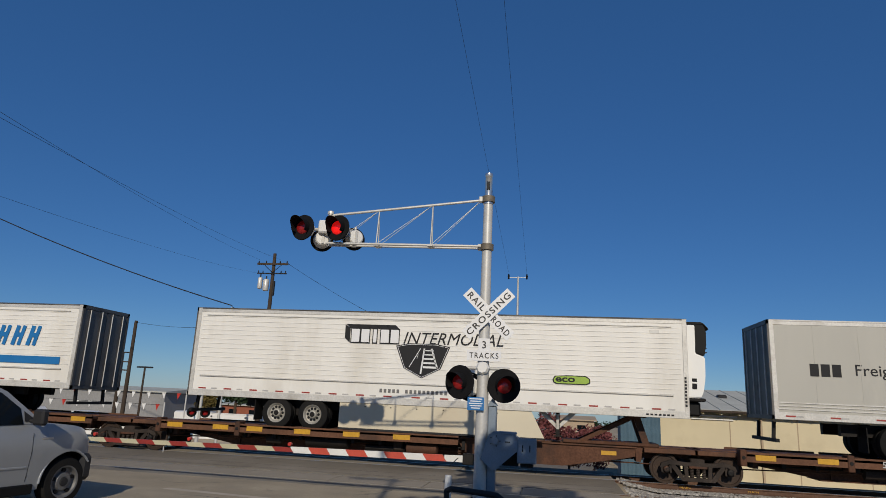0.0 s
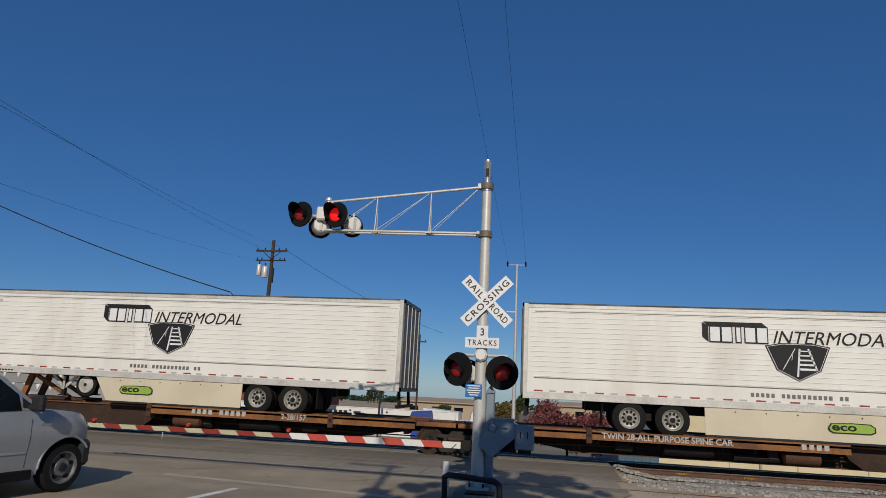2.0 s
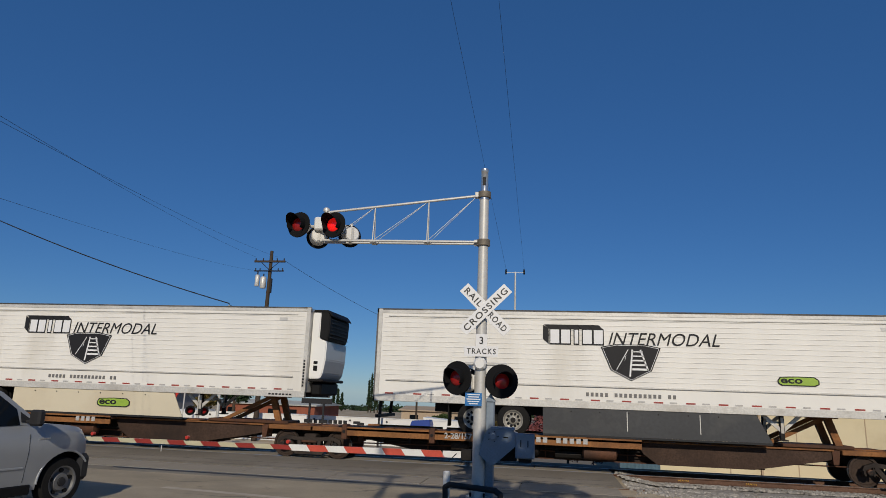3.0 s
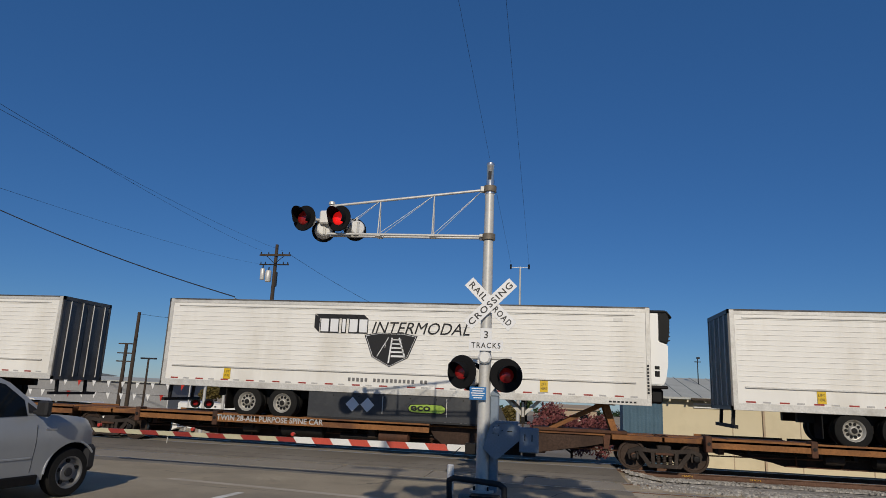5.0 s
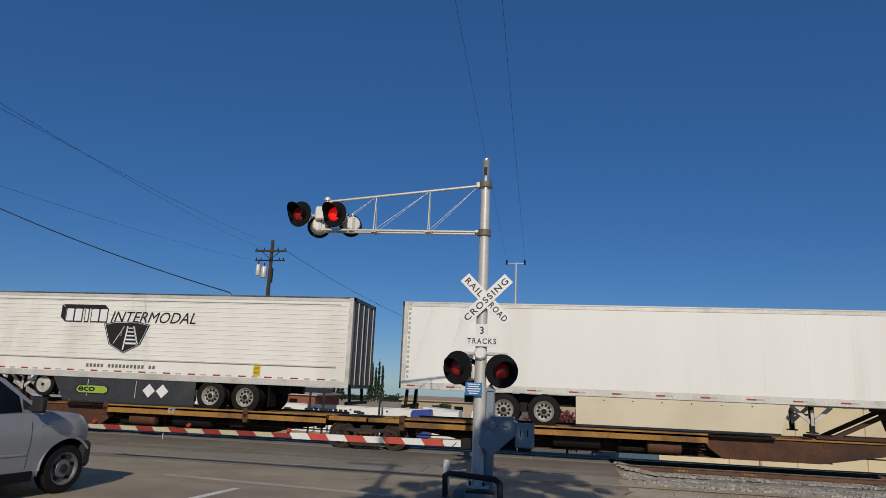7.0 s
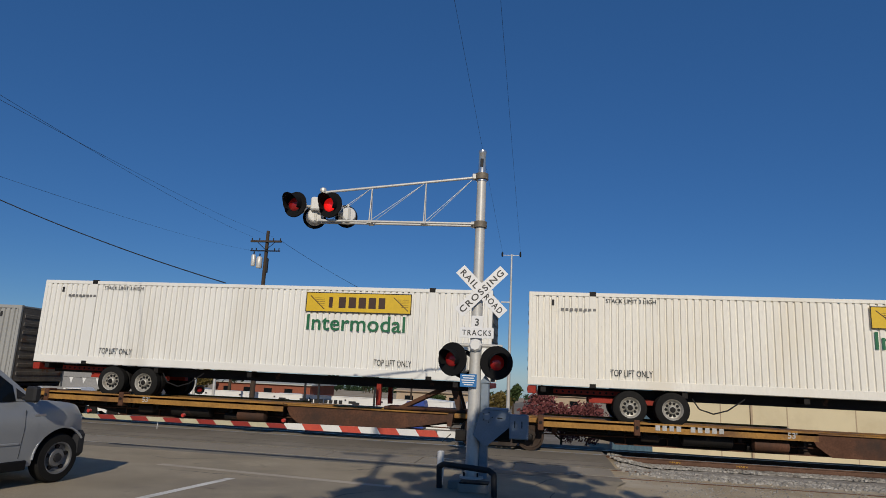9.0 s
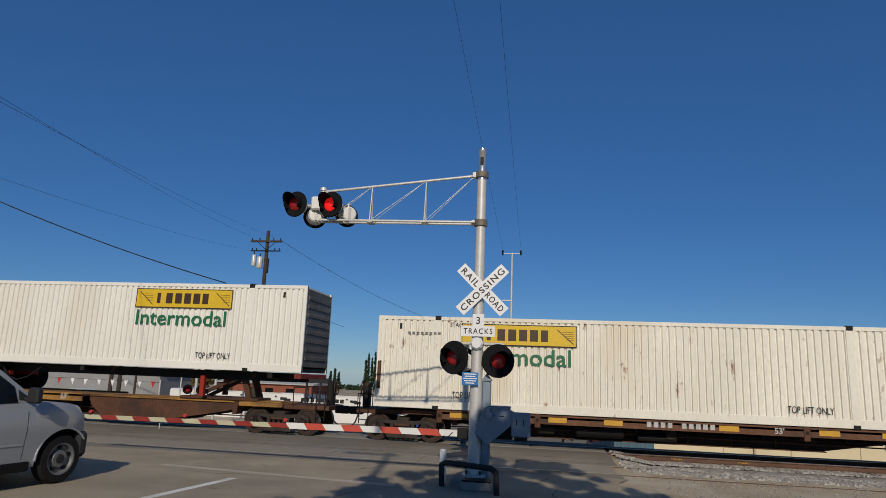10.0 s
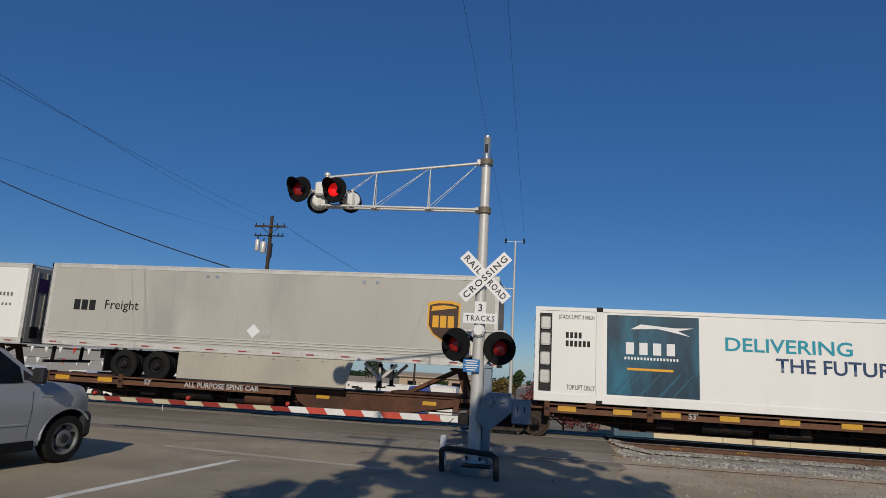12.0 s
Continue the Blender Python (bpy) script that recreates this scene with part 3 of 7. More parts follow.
def build_signal():
    base = tagged(link("signal_foundation", boxes((MX - 0.42, MX + 0.42, MY - 0.42, MY + 0.42, -0.3, 0.17), bevel=0.03), CONCRETE), "concrete foundation block under the crossing signal", "foundation")
    sig = thing("crossing_signal", "silver railroad crossing signal mast with cantilever arm, crossbuck and red lamps", "crossing signal", pose(MX, MY, 0))
    pole = part("mast", made(lathe, [(0.17, 0.135), (0.4, 0.13), (2.2, 0.125), (5.2, 0.105), (6.35, 0.1)], (0, 0, 0), "z", 20), GALV, sig, "tall galvanised steel mast", True)
    part("flange", made(lathe, [(0.17, 0.24), (0.21, 0.24), (0.22, 0.15), (0.32, 0.14)], (0, 0, 0), "z", 16), GALV, pole)
    for a in range(4):
        c, s = math.cos(a * math.pi / 2 + 0.78) * 0.19, math.sin(a * math.pi / 2 + 0.78) * 0.19
        part("bolt", made(rod, (c, s, 0.2), (c, s, 0.29), 0.022, seg=6), DARK_STEEL, pole)
    part("cap", made(lathe, [(6.35, 0.112), (6.45, 0.112), (6.46, 0.085), (6.98, 0.08), (7.0, 0.092), (7.06, 0.085), (7.08, 0.05)], (0, 0, 0), "z", 16), ALU, sig, "bright metal mast cap", True)
    part("sensor_window", boxes((-0.035, 0.035, -0.088, -0.07, 6.66, 6.86), bevel=0.01), TRIM_DARK, sig)
    for z in (5.38, 6.46):
        part("collar", made(lathe, [(z - 0.07, 0.128), (z - 0.065, 0.145), (z + 0.065, 0.145), (z + 0.07, 0.128)], (0, 0, 0), "z", 16), COLLAR, sig, "dark bolted collar", True)
        part("clamp", boxes((-0.2, -0.1, -0.07, 0.07, z - 0.06, z + 0.06), bevel=0.01), GALV, sig)
    # cantilever arm: two chords that draw together, posts and diagonals
    arm = thing("cantilever_arm", "", "")
    arm.parent = sig
    ax = Vector((-0.9947, -0.06, 0)).normalized()
    lo = lambda d, dy=0.0: Vector((0, dy, 5.38)) + ax * d
    up = lambda d, dy=0.0: Vector((0, dy, 6.46 - 0.118 * d)) + ax * d
    for dy in (-0.1, 0.1):
        part("lower_chord", rods([(lo(0.12, dy), lo(3.55, dy), 0.028)], 10), GALV, arm)
    part("upper_chord", rods([(up(0.12), up(3.5), 0.03)], 10), GALV, arm)
    for d in (1.22, 2.42):
        for dy in (-0.1, 0.1):
            part("post", rods([(lo(d, dy), up(d), 0.014)], 8), GALV, arm)
    for a, b in ((0.15, 1.22), (1.22, 2.42), (2.42, 3.4)):
        for dy in (-0.1, 0.1):
            part("diagonal", rods([(up(a), lo(b, dy), 0.006)], 6), GALV, arm)
    for d in (1.22, 2.42):
        part("gusset", boxes((lo(d).x - 0.06, lo(d).x + 0.06, -0.26, 0.02, 5.345, 5.375)), GALV, arm)
    tip = lo(3.55)
    part("junction_box", boxes((tip.x - 0.22, tip.x + 0.2, tip.y - 0.1, tip.y + 0.1, 5.62, 5.92), bevel=0.03), WHITE_PAINT, arm, "pale junction box at the arm's tip")
    part("lamp_bar", rods([((tip.x - 0.6, tip.y, 5.72), (tip.x + 0.5, tip.y, 5.72), 0.035)]), GALV, arm)
    part("riser", rods([(lo(3.5), up(3.45), 0.03)]), GALV, arm)
    part("arm_cap", made(lathe, [(5.9, 0.05), (6.06, 0.05), (6.07, 0.075), (6.13, 0.07), (6.15, 0.04)], (tip.x + 0.02, tip.y, 0), "z", 12), GALV, arm, "dull metal terminal cap")
    lamp_head(sig, "arm_lamp", tip.x - 0.53, tip.y - 0.22, 5.71, -14, False, 0.29)
    lamp_head(sig, "arm_lamp", tip.x + 0.28, tip.y - 0.22, 5.70, -14, True, 0.29)
    lamp_head(sig, "rear_arm_lamp", tip.x - 0.24, tip.y + 0.28, 5.53, 205, False, 0.26)
    lamp_head(sig, "rear_arm_lamp", tip.x + 0.50, tip.y + 0.28, 5.56, 212, False, 0.26)
    # crossbuck and track count
    cb = thing("crossbuck", "", "")
    cb.parent = sig
    cb.matrix_local = pose(0.095, -0.17, 3.915, 0, 0, 4)
    blade(cb, [("RAIL", -0.36, 0.46), ("ROAD", 0.36, 0.47)], 45)
    blade(cb, [("CROSSING", 0.0, 1.2)], -45)
    part("backing", boxes((-0.12, 0.12, 0.02, 0.06, -0.12, 0.12)), GALV, cb)
    sign = part("track_count_sign", boxes((-0.095, 0.145, -0.19, -0.178, 3.125, 3.40), (-0.325, 0.375, -0.194, -0.182, 2.94, 3.155), bevel=0.002), SIGN_WHITE, sig, "white plate reading 3 tracks")
    write("3", 0.15, pose(0.025, -0.197, 3.27), SIGN_BLACK, sign, bold=0.012)
    write("TRACKS", 0.115, pose(0.025, -0.197, 3.05), SIGN_BLACK, sign, width=0.6, bold=0.012, space=1.25)
    # the two lamps on the mast
    part("crossarm", rods([((-0.55, 0.0, 2.8), (0.55, 0.0, 2.8), 0.035)]), GALV, sig)
    part("crossarm_hub", made(lathe, [(-0.2, 0.1), (-0.15, 0.14), (0.12, 0.14), (0.16, 0.1)], (0, 0, 2.8), "y", 8), WHITE_PAINT, sig, "pale octagonal mounting hub")
    lamp_head(sig, "mast_lamp", -0.475, -0.14, 2.5, -24, False, 0.345)
    lamp_head(sig, "mast_lamp", 0.45, -0.08, 2.46, 18, False, 0.345)
    lamp_head(sig, "rear_mast_lamp", -0.30, 0.25, 2.42, 205, False, 0.3)
    lamp_head(sig, "rear_mast_lamp", 0.40, 0.25, 2.46, 160, False, 0.3)
    plate = part("notice_plate", boxes((-0.28, 0.06, -0.2, -0.19, 1.95, 2.21), bevel=0.004), SIGN_BLUE, sig, "small blue emergency notice plate")
    for i, w in enumerate((0.26, 0.22, 0.28, 0.24, 0.18)):
        pieces("bar", boxes((-0.11 - w / 2, -0.11 + w / 2, -0.2035, -0.2005, 2.165 - i * 0.045, 2.185 - i * 0.045)), SIGN_WHITE, plate)
    return sig


def build_gate():
    gate = thing("crossing_gate", "lowered crossing gate with red and white striped arm and grey-blue mechanism", "crossing gate", pose(MX, MY, 0))
    part("support_post", boxes((0.12, 0.3, 0.02, 0.2, 0.0, 2.05), bevel=0.02), CASE_BLUE, gate, "grey-blue steel support post")
    part("post_cap", made(prism, [(0.1, 2.05), (0.32, 2.05), (0.21, 2.2)], 0.0, 0.22), CASE_BLUE, gate)
    body = part("mechanism_case", made(prism, [(0.02, 1.02), (0.25, 0.82), (0.33, 0.84), (0.74, 1.2), (0.78, 1.45), (0.66, 1.52), (0.2, 1.52), (0.14, 1.42)], -0.2, 0.16), CASE_BLUE, gate, "grey-blue sheet steel gate mechanism case")
    part("hub", made(lathe, [(-0.245, 0.05), (-0.24, 0.075), (-0.2, 0.08)], (0.3, 0, 1.38), "y", 16), CASE_BLUE, body)
    for i in range(5):
        a = i * 1.257
        part("bolt", made(rod, (0.3 + 0.1 * math.cos(a), -0.215, 1.38 + 0.1 * math.sin(a)), (0.3 + 0.1 * math.cos(a), -0.2, 1.38 + 0.1 * math.sin(a)), 0.012, seg=6), DARK_STEEL, body)
    part("slot", boxes((0.5, 0.6, -0.206, -0.198, 1.36, 1.38)), BLACK, body)
    part("case_lid", boxes((0.24, 0.72, -0.21, 0.17, 1.5, 1.56), bevel=0.02), CASE_BLUE, body)
    cw = part("counterweight", boxes((0.74, 1.12, -0.22, -0.12, 0.98, 1.46), bevel=0.02), CASE_BLUE, gate, "grey-blue counterweight plates")
    for x in (0.84, 0.98):
        part("slot", boxes((x, x + 0.02, -0.224, -0.219, 1.2, 1.33)), BLACK, cw)
    pieces("counterweight_block", boxes((0.42, 0.76, 0.06, 0.14, 0.9, 1.2), (0.8, 1.06, -0.11, -0.03, 0.9, 1.3), bevel=0.015), DARK_STEEL, gate)
    a, b = Vector((-0.42, 0.80, 0.915)), Vector((-9.68, 1.20, 0.81))
    d = b - a
    arm = thing("gate_arm", "", "")
    arm.parent = gate
    part("arm_mount", boxes((-0.46, -0.05, 0.74, 0.86, 0.80, 1.03), bevel=0.015), DARK_STEEL, arm, "dark steel arm mount")
    pieces("arm_bracket", boxes((-0.14, -0.04, 0.10, 0.76, 0.86, 0.98), (-0.10, 0.5, 0.10, 0.17, 0.88, 1.04), bevel=0.012), CASE_BLUE, arm, "grey-blue arm bracket")
    arm.matrix_local = Matrix.Identity(4)
    n = 21
    for i in range(n):
        p, q = a + d * (i / n), a + d * ((i + 1) / n)
        near = i < 9
        m = (GATE_RED if near else DULL_RED) if i % 2 else (GATE_WHITE if near else GATE_YELLOW)
        h0, h1 = (0.138, 0.132) if near else (0.106, 0.098)
        bm = bmesh.new()
        w = 0.022
        lean = d.normalized() * 0.05
        vs = []
        for c, hh, s in ((p, h0, -1), (q, h1, -1)):
            for dz in (-0.5, 0.5):
                for dy in (-w, w):
                    vs.append(bm.verts.new(c + lean * dz * 2 * (0 if i in (0,) and s else 1) + Vector((0, dy, dz * hh))))
        for f in ((0, 1, 3, 2), (4, 6, 7, 5), (0, 4, 5, 1), (2, 3, 7, 6), (0, 2, 6, 4), (1, 5, 7, 3)):
            bm.faces.new([vs[k] for k in f])
        bmesh.ops.recalc_face_normals(bm, faces=bm.faces[:])
        part("stripe", bm, m, arm)
    for k in (0.435, 0.71, 0.985):
        c = a + d * k
        lamp = part("gate_lamp", made(lathe, [(-0.045, 0.035), (-0.04, 0.042), (0.04, 0.042), (0.045, 0.035)], (c.x, c.y, c.z + 0.12), "y", 14), RED, arm, "small red gate lamp")
        part("lamp_bracket", boxes((c.x - 0.03, c.x + 0.03, c.y - 0.03, c.y + 0.03, c.z + 0.05, c.z + 0.09)), DARK_STEEL, lamp)
    part("cable", rods([(a + d * k + Vector((0, -0.03, 0.02)), a + d * (k + 0.02) + Vector((0, -0.03, -0.16)), 0.008) for k in (0.015,)], 6), CABLE, arm)
    part("hanger", rods([(a + d * 0.78 + Vector((0, 0, -0.08)), a + d * 0.78 + Vector((0, 0, -0.22)), 0.012)], 6), GALV, arm)
    return gate


def pipe(bm, pts, r, seg=10):
    for p, q in zip(pts, pts[1:]):
        rod(bm, p, q, r, seg=seg)
    for p in pts[1:-1]:
        bmesh.ops.create_uvsphere(bm, u_segments=seg, v_segments=6, radius=r, matrix=Matrix.Translation(p))


def build_barrier():
    rail = thing("pipe_barrier", "dark steel pipe barrier protecting the signal base", "barrier", pose(0, 0, 0))
    part("hoop", made(pipe, [(-2.0, 13.1, -0.1), (-2.02, 13.1, 0.4), (-1.92, 13.05, 0.46), (-1.0, 12.55, 0.46), (-0.9, 12.5, 0.4), (-0.88, 12.5, -0.1)], 0.055), TRIM_DARK, rail, "bent dark pipe hoop", True)
    part("post", made(lathe, [(-0.1, 0.07), (0.64, 0.07), (0.66, 0.05)], (-2.05, 13.45, 0), "z", 12), WHITE_PAINT, rail, "short pale post", True)
    box_ = thing("ground_box", "small grey concrete box at the mast foot", "utility box", pose(-1.3, 12.95, 0))
    part("body", boxes((-0.3, 0.3, -0.2, 0.2, 0, 0.16), bevel=0.02), CONCRETE, box_)
    part("lid", boxes((-0.28, 0.28, -0.18, 0.18, 0.16, 0.19), bevel=0.01), DARK_STEEL, box_)


build_signal()
build_gate()
build_barrier()


# ---- pickup ----
def arch_outline(top, bottom, wheels, r, n=12):
    """The lower edge of a car's side with round wheel openings, from front to back; top is the upper edge from back to front."""
    pts = list(top)
    for cx, cz in wheels:
        pts.append((cx + math.sqrt(r * r - (bottom - cz) ** 2), bottom))
        a0 = math.atan2(bottom - cz, math.sqrt(r * r - (bottom - cz) ** 2))
        for i in range(1, n):
            a = a0 + (math.pi - 2 * a0) * i / n
            pts.append((cx + r * math.cos(a), cz + r * math.sin(a)))
        pts.append((cx - math.sqrt(r * r - (bottom - cz) ** 2), bottom))
    return pts


def car_wheel(parent, x, y, r, side, rim):
    s = -1 if side < 0 else 1
    prof = [(-0.13, r * 0.66), (-0.12, r * 0.93), (-0.085, r), (0.085, r), (0.12, r * 0.93), (0.13, r * 0.66)]
    w = part("wheel", made(lathe, prof, (x, y, r), "y", 36, False), RUBBER, parent, "black tyre with grey steel rim", True)
    part("rim", made(lathe, [(s * 0.128, r * 0.66), (s * 0.12, r * 0.60), (s * 0.06, r * 0.55), (s * 0.05, r * 0.42), (s * 0.10, r * 0.34), (s * 0.105, r * 0.2), (s * 0.085, 0.06), (s * 0.085, 0.02)], (x, y, r), "y", 30, False), rim, w, "grey steel rim", True)
    bm = bmesh.new()
    for i in range(5):
        a = i * 1.2566 + 0.35
        c, q = math.cos(a), math.sin(a)
        rod(bm, (x + c * r * 0.47, y + s * 0.045, r + q * r * 0.47), (x + c * r * 0.47, y + s * 0.092, r + q * r * 0.47), r * 0.085, seg=10)
    pieces("rim_hole", bm, BLACK, w)
    part("hub", made(lathe, [(s * 0.10, 0.075), (s * 0.125, 0.07), (s * 0.13, 0.03)], (x, y, r), "y", 14), TRIM_DARK, w)


def build_pickup():
    car = thing("pickup_truck", "silver-grey pickup truck waiting beside the lowered gate", "pickup truck", pose(-9.45, 10.89, 0.006, 0, 0, 80))
    r, half = 0.415, 1.02
    # side surfaces as grids that follow the sill, the wheel openings and the hood line
    line = [(-4.65, 1.34), (-2.62, 1.40), (-0.95, 1.44), (-0.72, 1.43), (-0.35, 1.41), (0.05, 1.37), (0.28, 1.325), (0.38, 1.285), (0.46, 1.21), (0.50, 1.08), (0.53, 0.88)]

    def upper(x):
        for (xa, za), (xb, zb) in zip(line, line[1:]):
            if x <= xb:
                return za + (zb - za) * (x - xa) / (xb - xa)
        return line[-1][1]

    def lower(x):
        for c in (0.0, -3.6):
            if abs(x - c) < 0.515:
                return max(0.34, r + math.sqrt(0.52 ** 2 - (x - c) ** 2))
        return 0.34 if x < 0.45 else 0.42

    xs = sorted({-4.65, -2.6, -1.8, -0.95, 0.28, 0.34, 0.38, 0.42, 0.46, 0.50, 0.53} | {round(-4.6 + 0.4 * i, 3) for i in range(13)} | {round(c + 0.52 * math.cos(math.pi * i / 16), 4) for c in (0.0, -3.6) for i in range(17)})
    bm = bmesh.new()
    levels = 9
    sides = []
    for sg in (-1, 1):
        grid = []
        for x in xs:
            nose = max(0.0, (x + 0.15) / 0.72)
            w = half * (1 - 0.20 * nose ** 2.2)
            lo_z, hi_z = lower(x), upper(x)
            col = []
            for j in range(levels):
                k = j / (levels - 1)
                z = lo_z + (hi_z - lo_z) * k
                swell = 0.035 * math.exp(-((z - 0.98) / 0.22) ** 2) - 0.03 * math.exp(-((z - 0.36) / 0.15) ** 2) - (0.07 if j == levels - 1 else 0.02 if j == levels - 2 else 0.0)
                col.append(bm.verts.new((x, sg * (w + swell), z)))
            grid.append(col)
        for p, q in zip(grid, grid[1:]):
            for j in range(levels - 1):
                bm.faces.new((p[j], q[j], q[j + 1], p[j + 1]))
        sides.append(grid)
    for (p, q), (u, v) in zip(zip(sides[0], sides[0][1:]), zip(sides[1], sides[1][1:])):
        bm.faces.new((p[-1], q[-1], v[-1], u[-1]))
    for end in (0, -1):
        for j in range(levels - 1):
            bm.faces.new((sides[0][end][j], sides[0][end][j + 1], sides[1][end][j + 1], sides[1][end][j]))
    bmesh.ops.recalc_face_normals(bm, faces=bm.faces[:])
    body = part("body", bm, SILVER_PAINT, car, "silver-grey painted body", True)
    for c in (0.0, -3.6):
        part("wheel_house", boxes((c - 0.54, c + 0.54, -0.74, 0.74, 0.34, 1.0)), BLACK, body, "dark wheel housing")
    for y in (-half - 0.012, half + 0.012):
        s = -1 if y < 0 else 1
        # door edges, side moulding, handle
        for x in (-0.78, -2.35):
            bm = bmesh.new()
            run = [(x, s * (half + 0.001 + 0.035 * math.exp(-((z - 0.98) / 0.22) ** 2) - 0.03 * math.exp(-((z - 0.36) / 0.15) ** 2)), z) for z in (0.48, 0.58, 0.68, 0.78, 0.88, 0.98, 1.08, 1.18, 1.26)]
            for p, q in zip(run, run[1:]):
                beam(bm, p, q, 0.004, 0.006)
            part("door_gap", bm, TRIM_DARK, body)
        part("moulding", boxes((-2.9, -0.82, min(y - s * 0.02, y + s * 0.008), max(y - s * 0.02, y + s * 0.008), 0.70, 0.735), bevel=0.006), SILVER_PAINT, body)
        bm = bmesh.new()
        arc = [(0.53 * math.cos(math.pi * (0.2 + 0.79 * i / 14)), s * (half - 0.002 - 0.01 * (14 - i) / 14), r + 0.53 * math.sin(math.pi * (0.2 + 0.79 * i / 14))) for i in range(15)]
        pipe(bm, arc, 0.02, 8)
        part("fender_lip", bm, SILVER_PAINT, body, "raised lip of the wheel opening", True)
        part("door_handle", boxes((-2.12, -1.9, min(y, y + s * 0.035), max(y, y + s * 0.035), 1.17, 1.24), bevel=0.012), TRIM_DARK, body, "dark door handle")
        part("fender_badge", boxes((-0.62, -0.40, min(y, y + s * 0.012), max(y, y + s * 0.012), 1.15, 1.19), bevel=0.004), ALU, body)
        part("rocker", boxes((-2.95, -0.62, min(y, y - s * 0.12), max(y, y - s * 0.12), 0.28, 0.44), bevel=0.02), BLACK, body)
    # cab with pillars and glass
    prof = [(-0.55, 1.40), (-0.72, 1.53), (-1.22, 1.93), (-1.48, 2.04), (-2.5, 2.06), (-2.72, 1.98), (-2.85, 1.42)]
    bm = bmesh.new()
    lo, hi = [], []
    for sg in (-1, 1):
        ring = [bm.verts.new((x, sg * (half - 0.05 - 0.20 * max(0.0, (z - 1.42)) / 0.6), z)) for x, z in prof]
        (lo if sg < 0 else hi).extend(ring)
    for i in range(len(prof) - 1):
        bm.faces.new((lo[i], lo[i + 1], hi[i + 1], hi[i]))
    bm.faces.new(lo)
    bm.faces.new(list(reversed(hi)))
    bmesh.ops.recalc_face_normals(bm, faces=bm.faces[:])
    cab = part("cab", bm, SILVER_PAINT, car, "silver-grey cab")
    for sg in (-1, 1):
        q = lambda x, z, o=0.008: (x, sg * (half - 0.05 - 0.20 * max(0.0, (z - 1.42)) / 0.6 + o), z)
        bm = bmesh.new()
        bm.faces.new([bm.verts.new(q(x, z)) for x, z in ((-0.96, 1.405), (-1.0, 1.66), (-1.32, 1.905), (-1.6, 1.97), (-2.42, 1.97), (-2.42, 1.36))])
        part("side_window", bm, GLASS_DARK, cab, "dark tinted side window")
        bm = bmesh.new()
        bm.faces.new([bm.verts.new(q(x, z)) for x, z in ((-0.70, 1.45), (-0.94, 1.62), (-0.94, 1.45))])
        part("quarter_trim", bm, TRIM_DARK, cab)
        m = thing("mirror", "", "")
        m.parent = car
        part("mirror_arm", rods([((-0.83, sg * 0.95, 1.46), (-0.85, sg * 1.2, 1.46), 0.03)], 8), TRIM_DARK, m)
        part("mirror_case", boxes((-0.92, -0.78, min(sg * 1.08, sg * 1.32), max(sg * 1.08, sg * 1.32), 1.40, 1.66), bevel=0.035), TRIM_DARK, m, "dark wing mirror case")
    bm = bmesh.new()
    bm.faces.new([bm.verts.new(v) for v in ((-0.66, -0.88, 1.485), (-0.66, 0.88, 1.485), (-1.20, 0.76, 1.915), (-1.20, -0.76, 1.915))])
    for v in bm.verts:
        v.co += Vector((0.012, 0, 0.012))
    part("windscreen", bm, GLASS_DARK, cab, "windscreen")
    for sg in (-1, 1):
        car_wheel(car, 0.0, sg * 0.88, r, sg, RIM_GREY)
        car_wheel(car, -3.6, sg * 0.88, r, sg, RIM_GREY)
    part("front_bumper", boxes((0.40, 0.58, -0.84, 0.84, 0.36, 0.70), bevel=0.06), TRIM_DARK, car, "dark front bumper")
    pieces("bumper_end", boxes((0.30, 0.56, -1.01, -0.76, 0.40, 0.86), (0.30, 0.56, 0.76, 1.01, 0.40, 0.86), bevel=0.07), TRIM_DARK, car)
    part("grille", boxes((0.49, 0.55, -0.5, 0.5, 0.72, 1.02), bevel=0.02), TRIM_DARK, car)
    for y in (-0.7, 0.7):
        part("headlight", boxes((0.40, 0.53, y - 0.17, y + 0.17, 0.88, 1.12), bevel=0.03), ALU, car, "clear headlight")
    part("underbody", boxes((-4.3, 0.4, -0.8, 0.8, 0.36, 0.6)), BLACK, car)
    part("rear_bumper", boxes((-4.85, -4.6, -0.9, 0.9, 0.5, 0.7), bevel=0.04), ALU, car)
    return car


build_pickup()


# ---- poles and wires ----
def insulators(parent, pts):
    for p in pts:
        part("insulator", made(lathe, [(0, 0.03), (0.05, 0.055), (0.1, 0.03), (0.14, 0.05), (0.18, 0.02)], p, "z", 8), TRIM_DARK, parent)


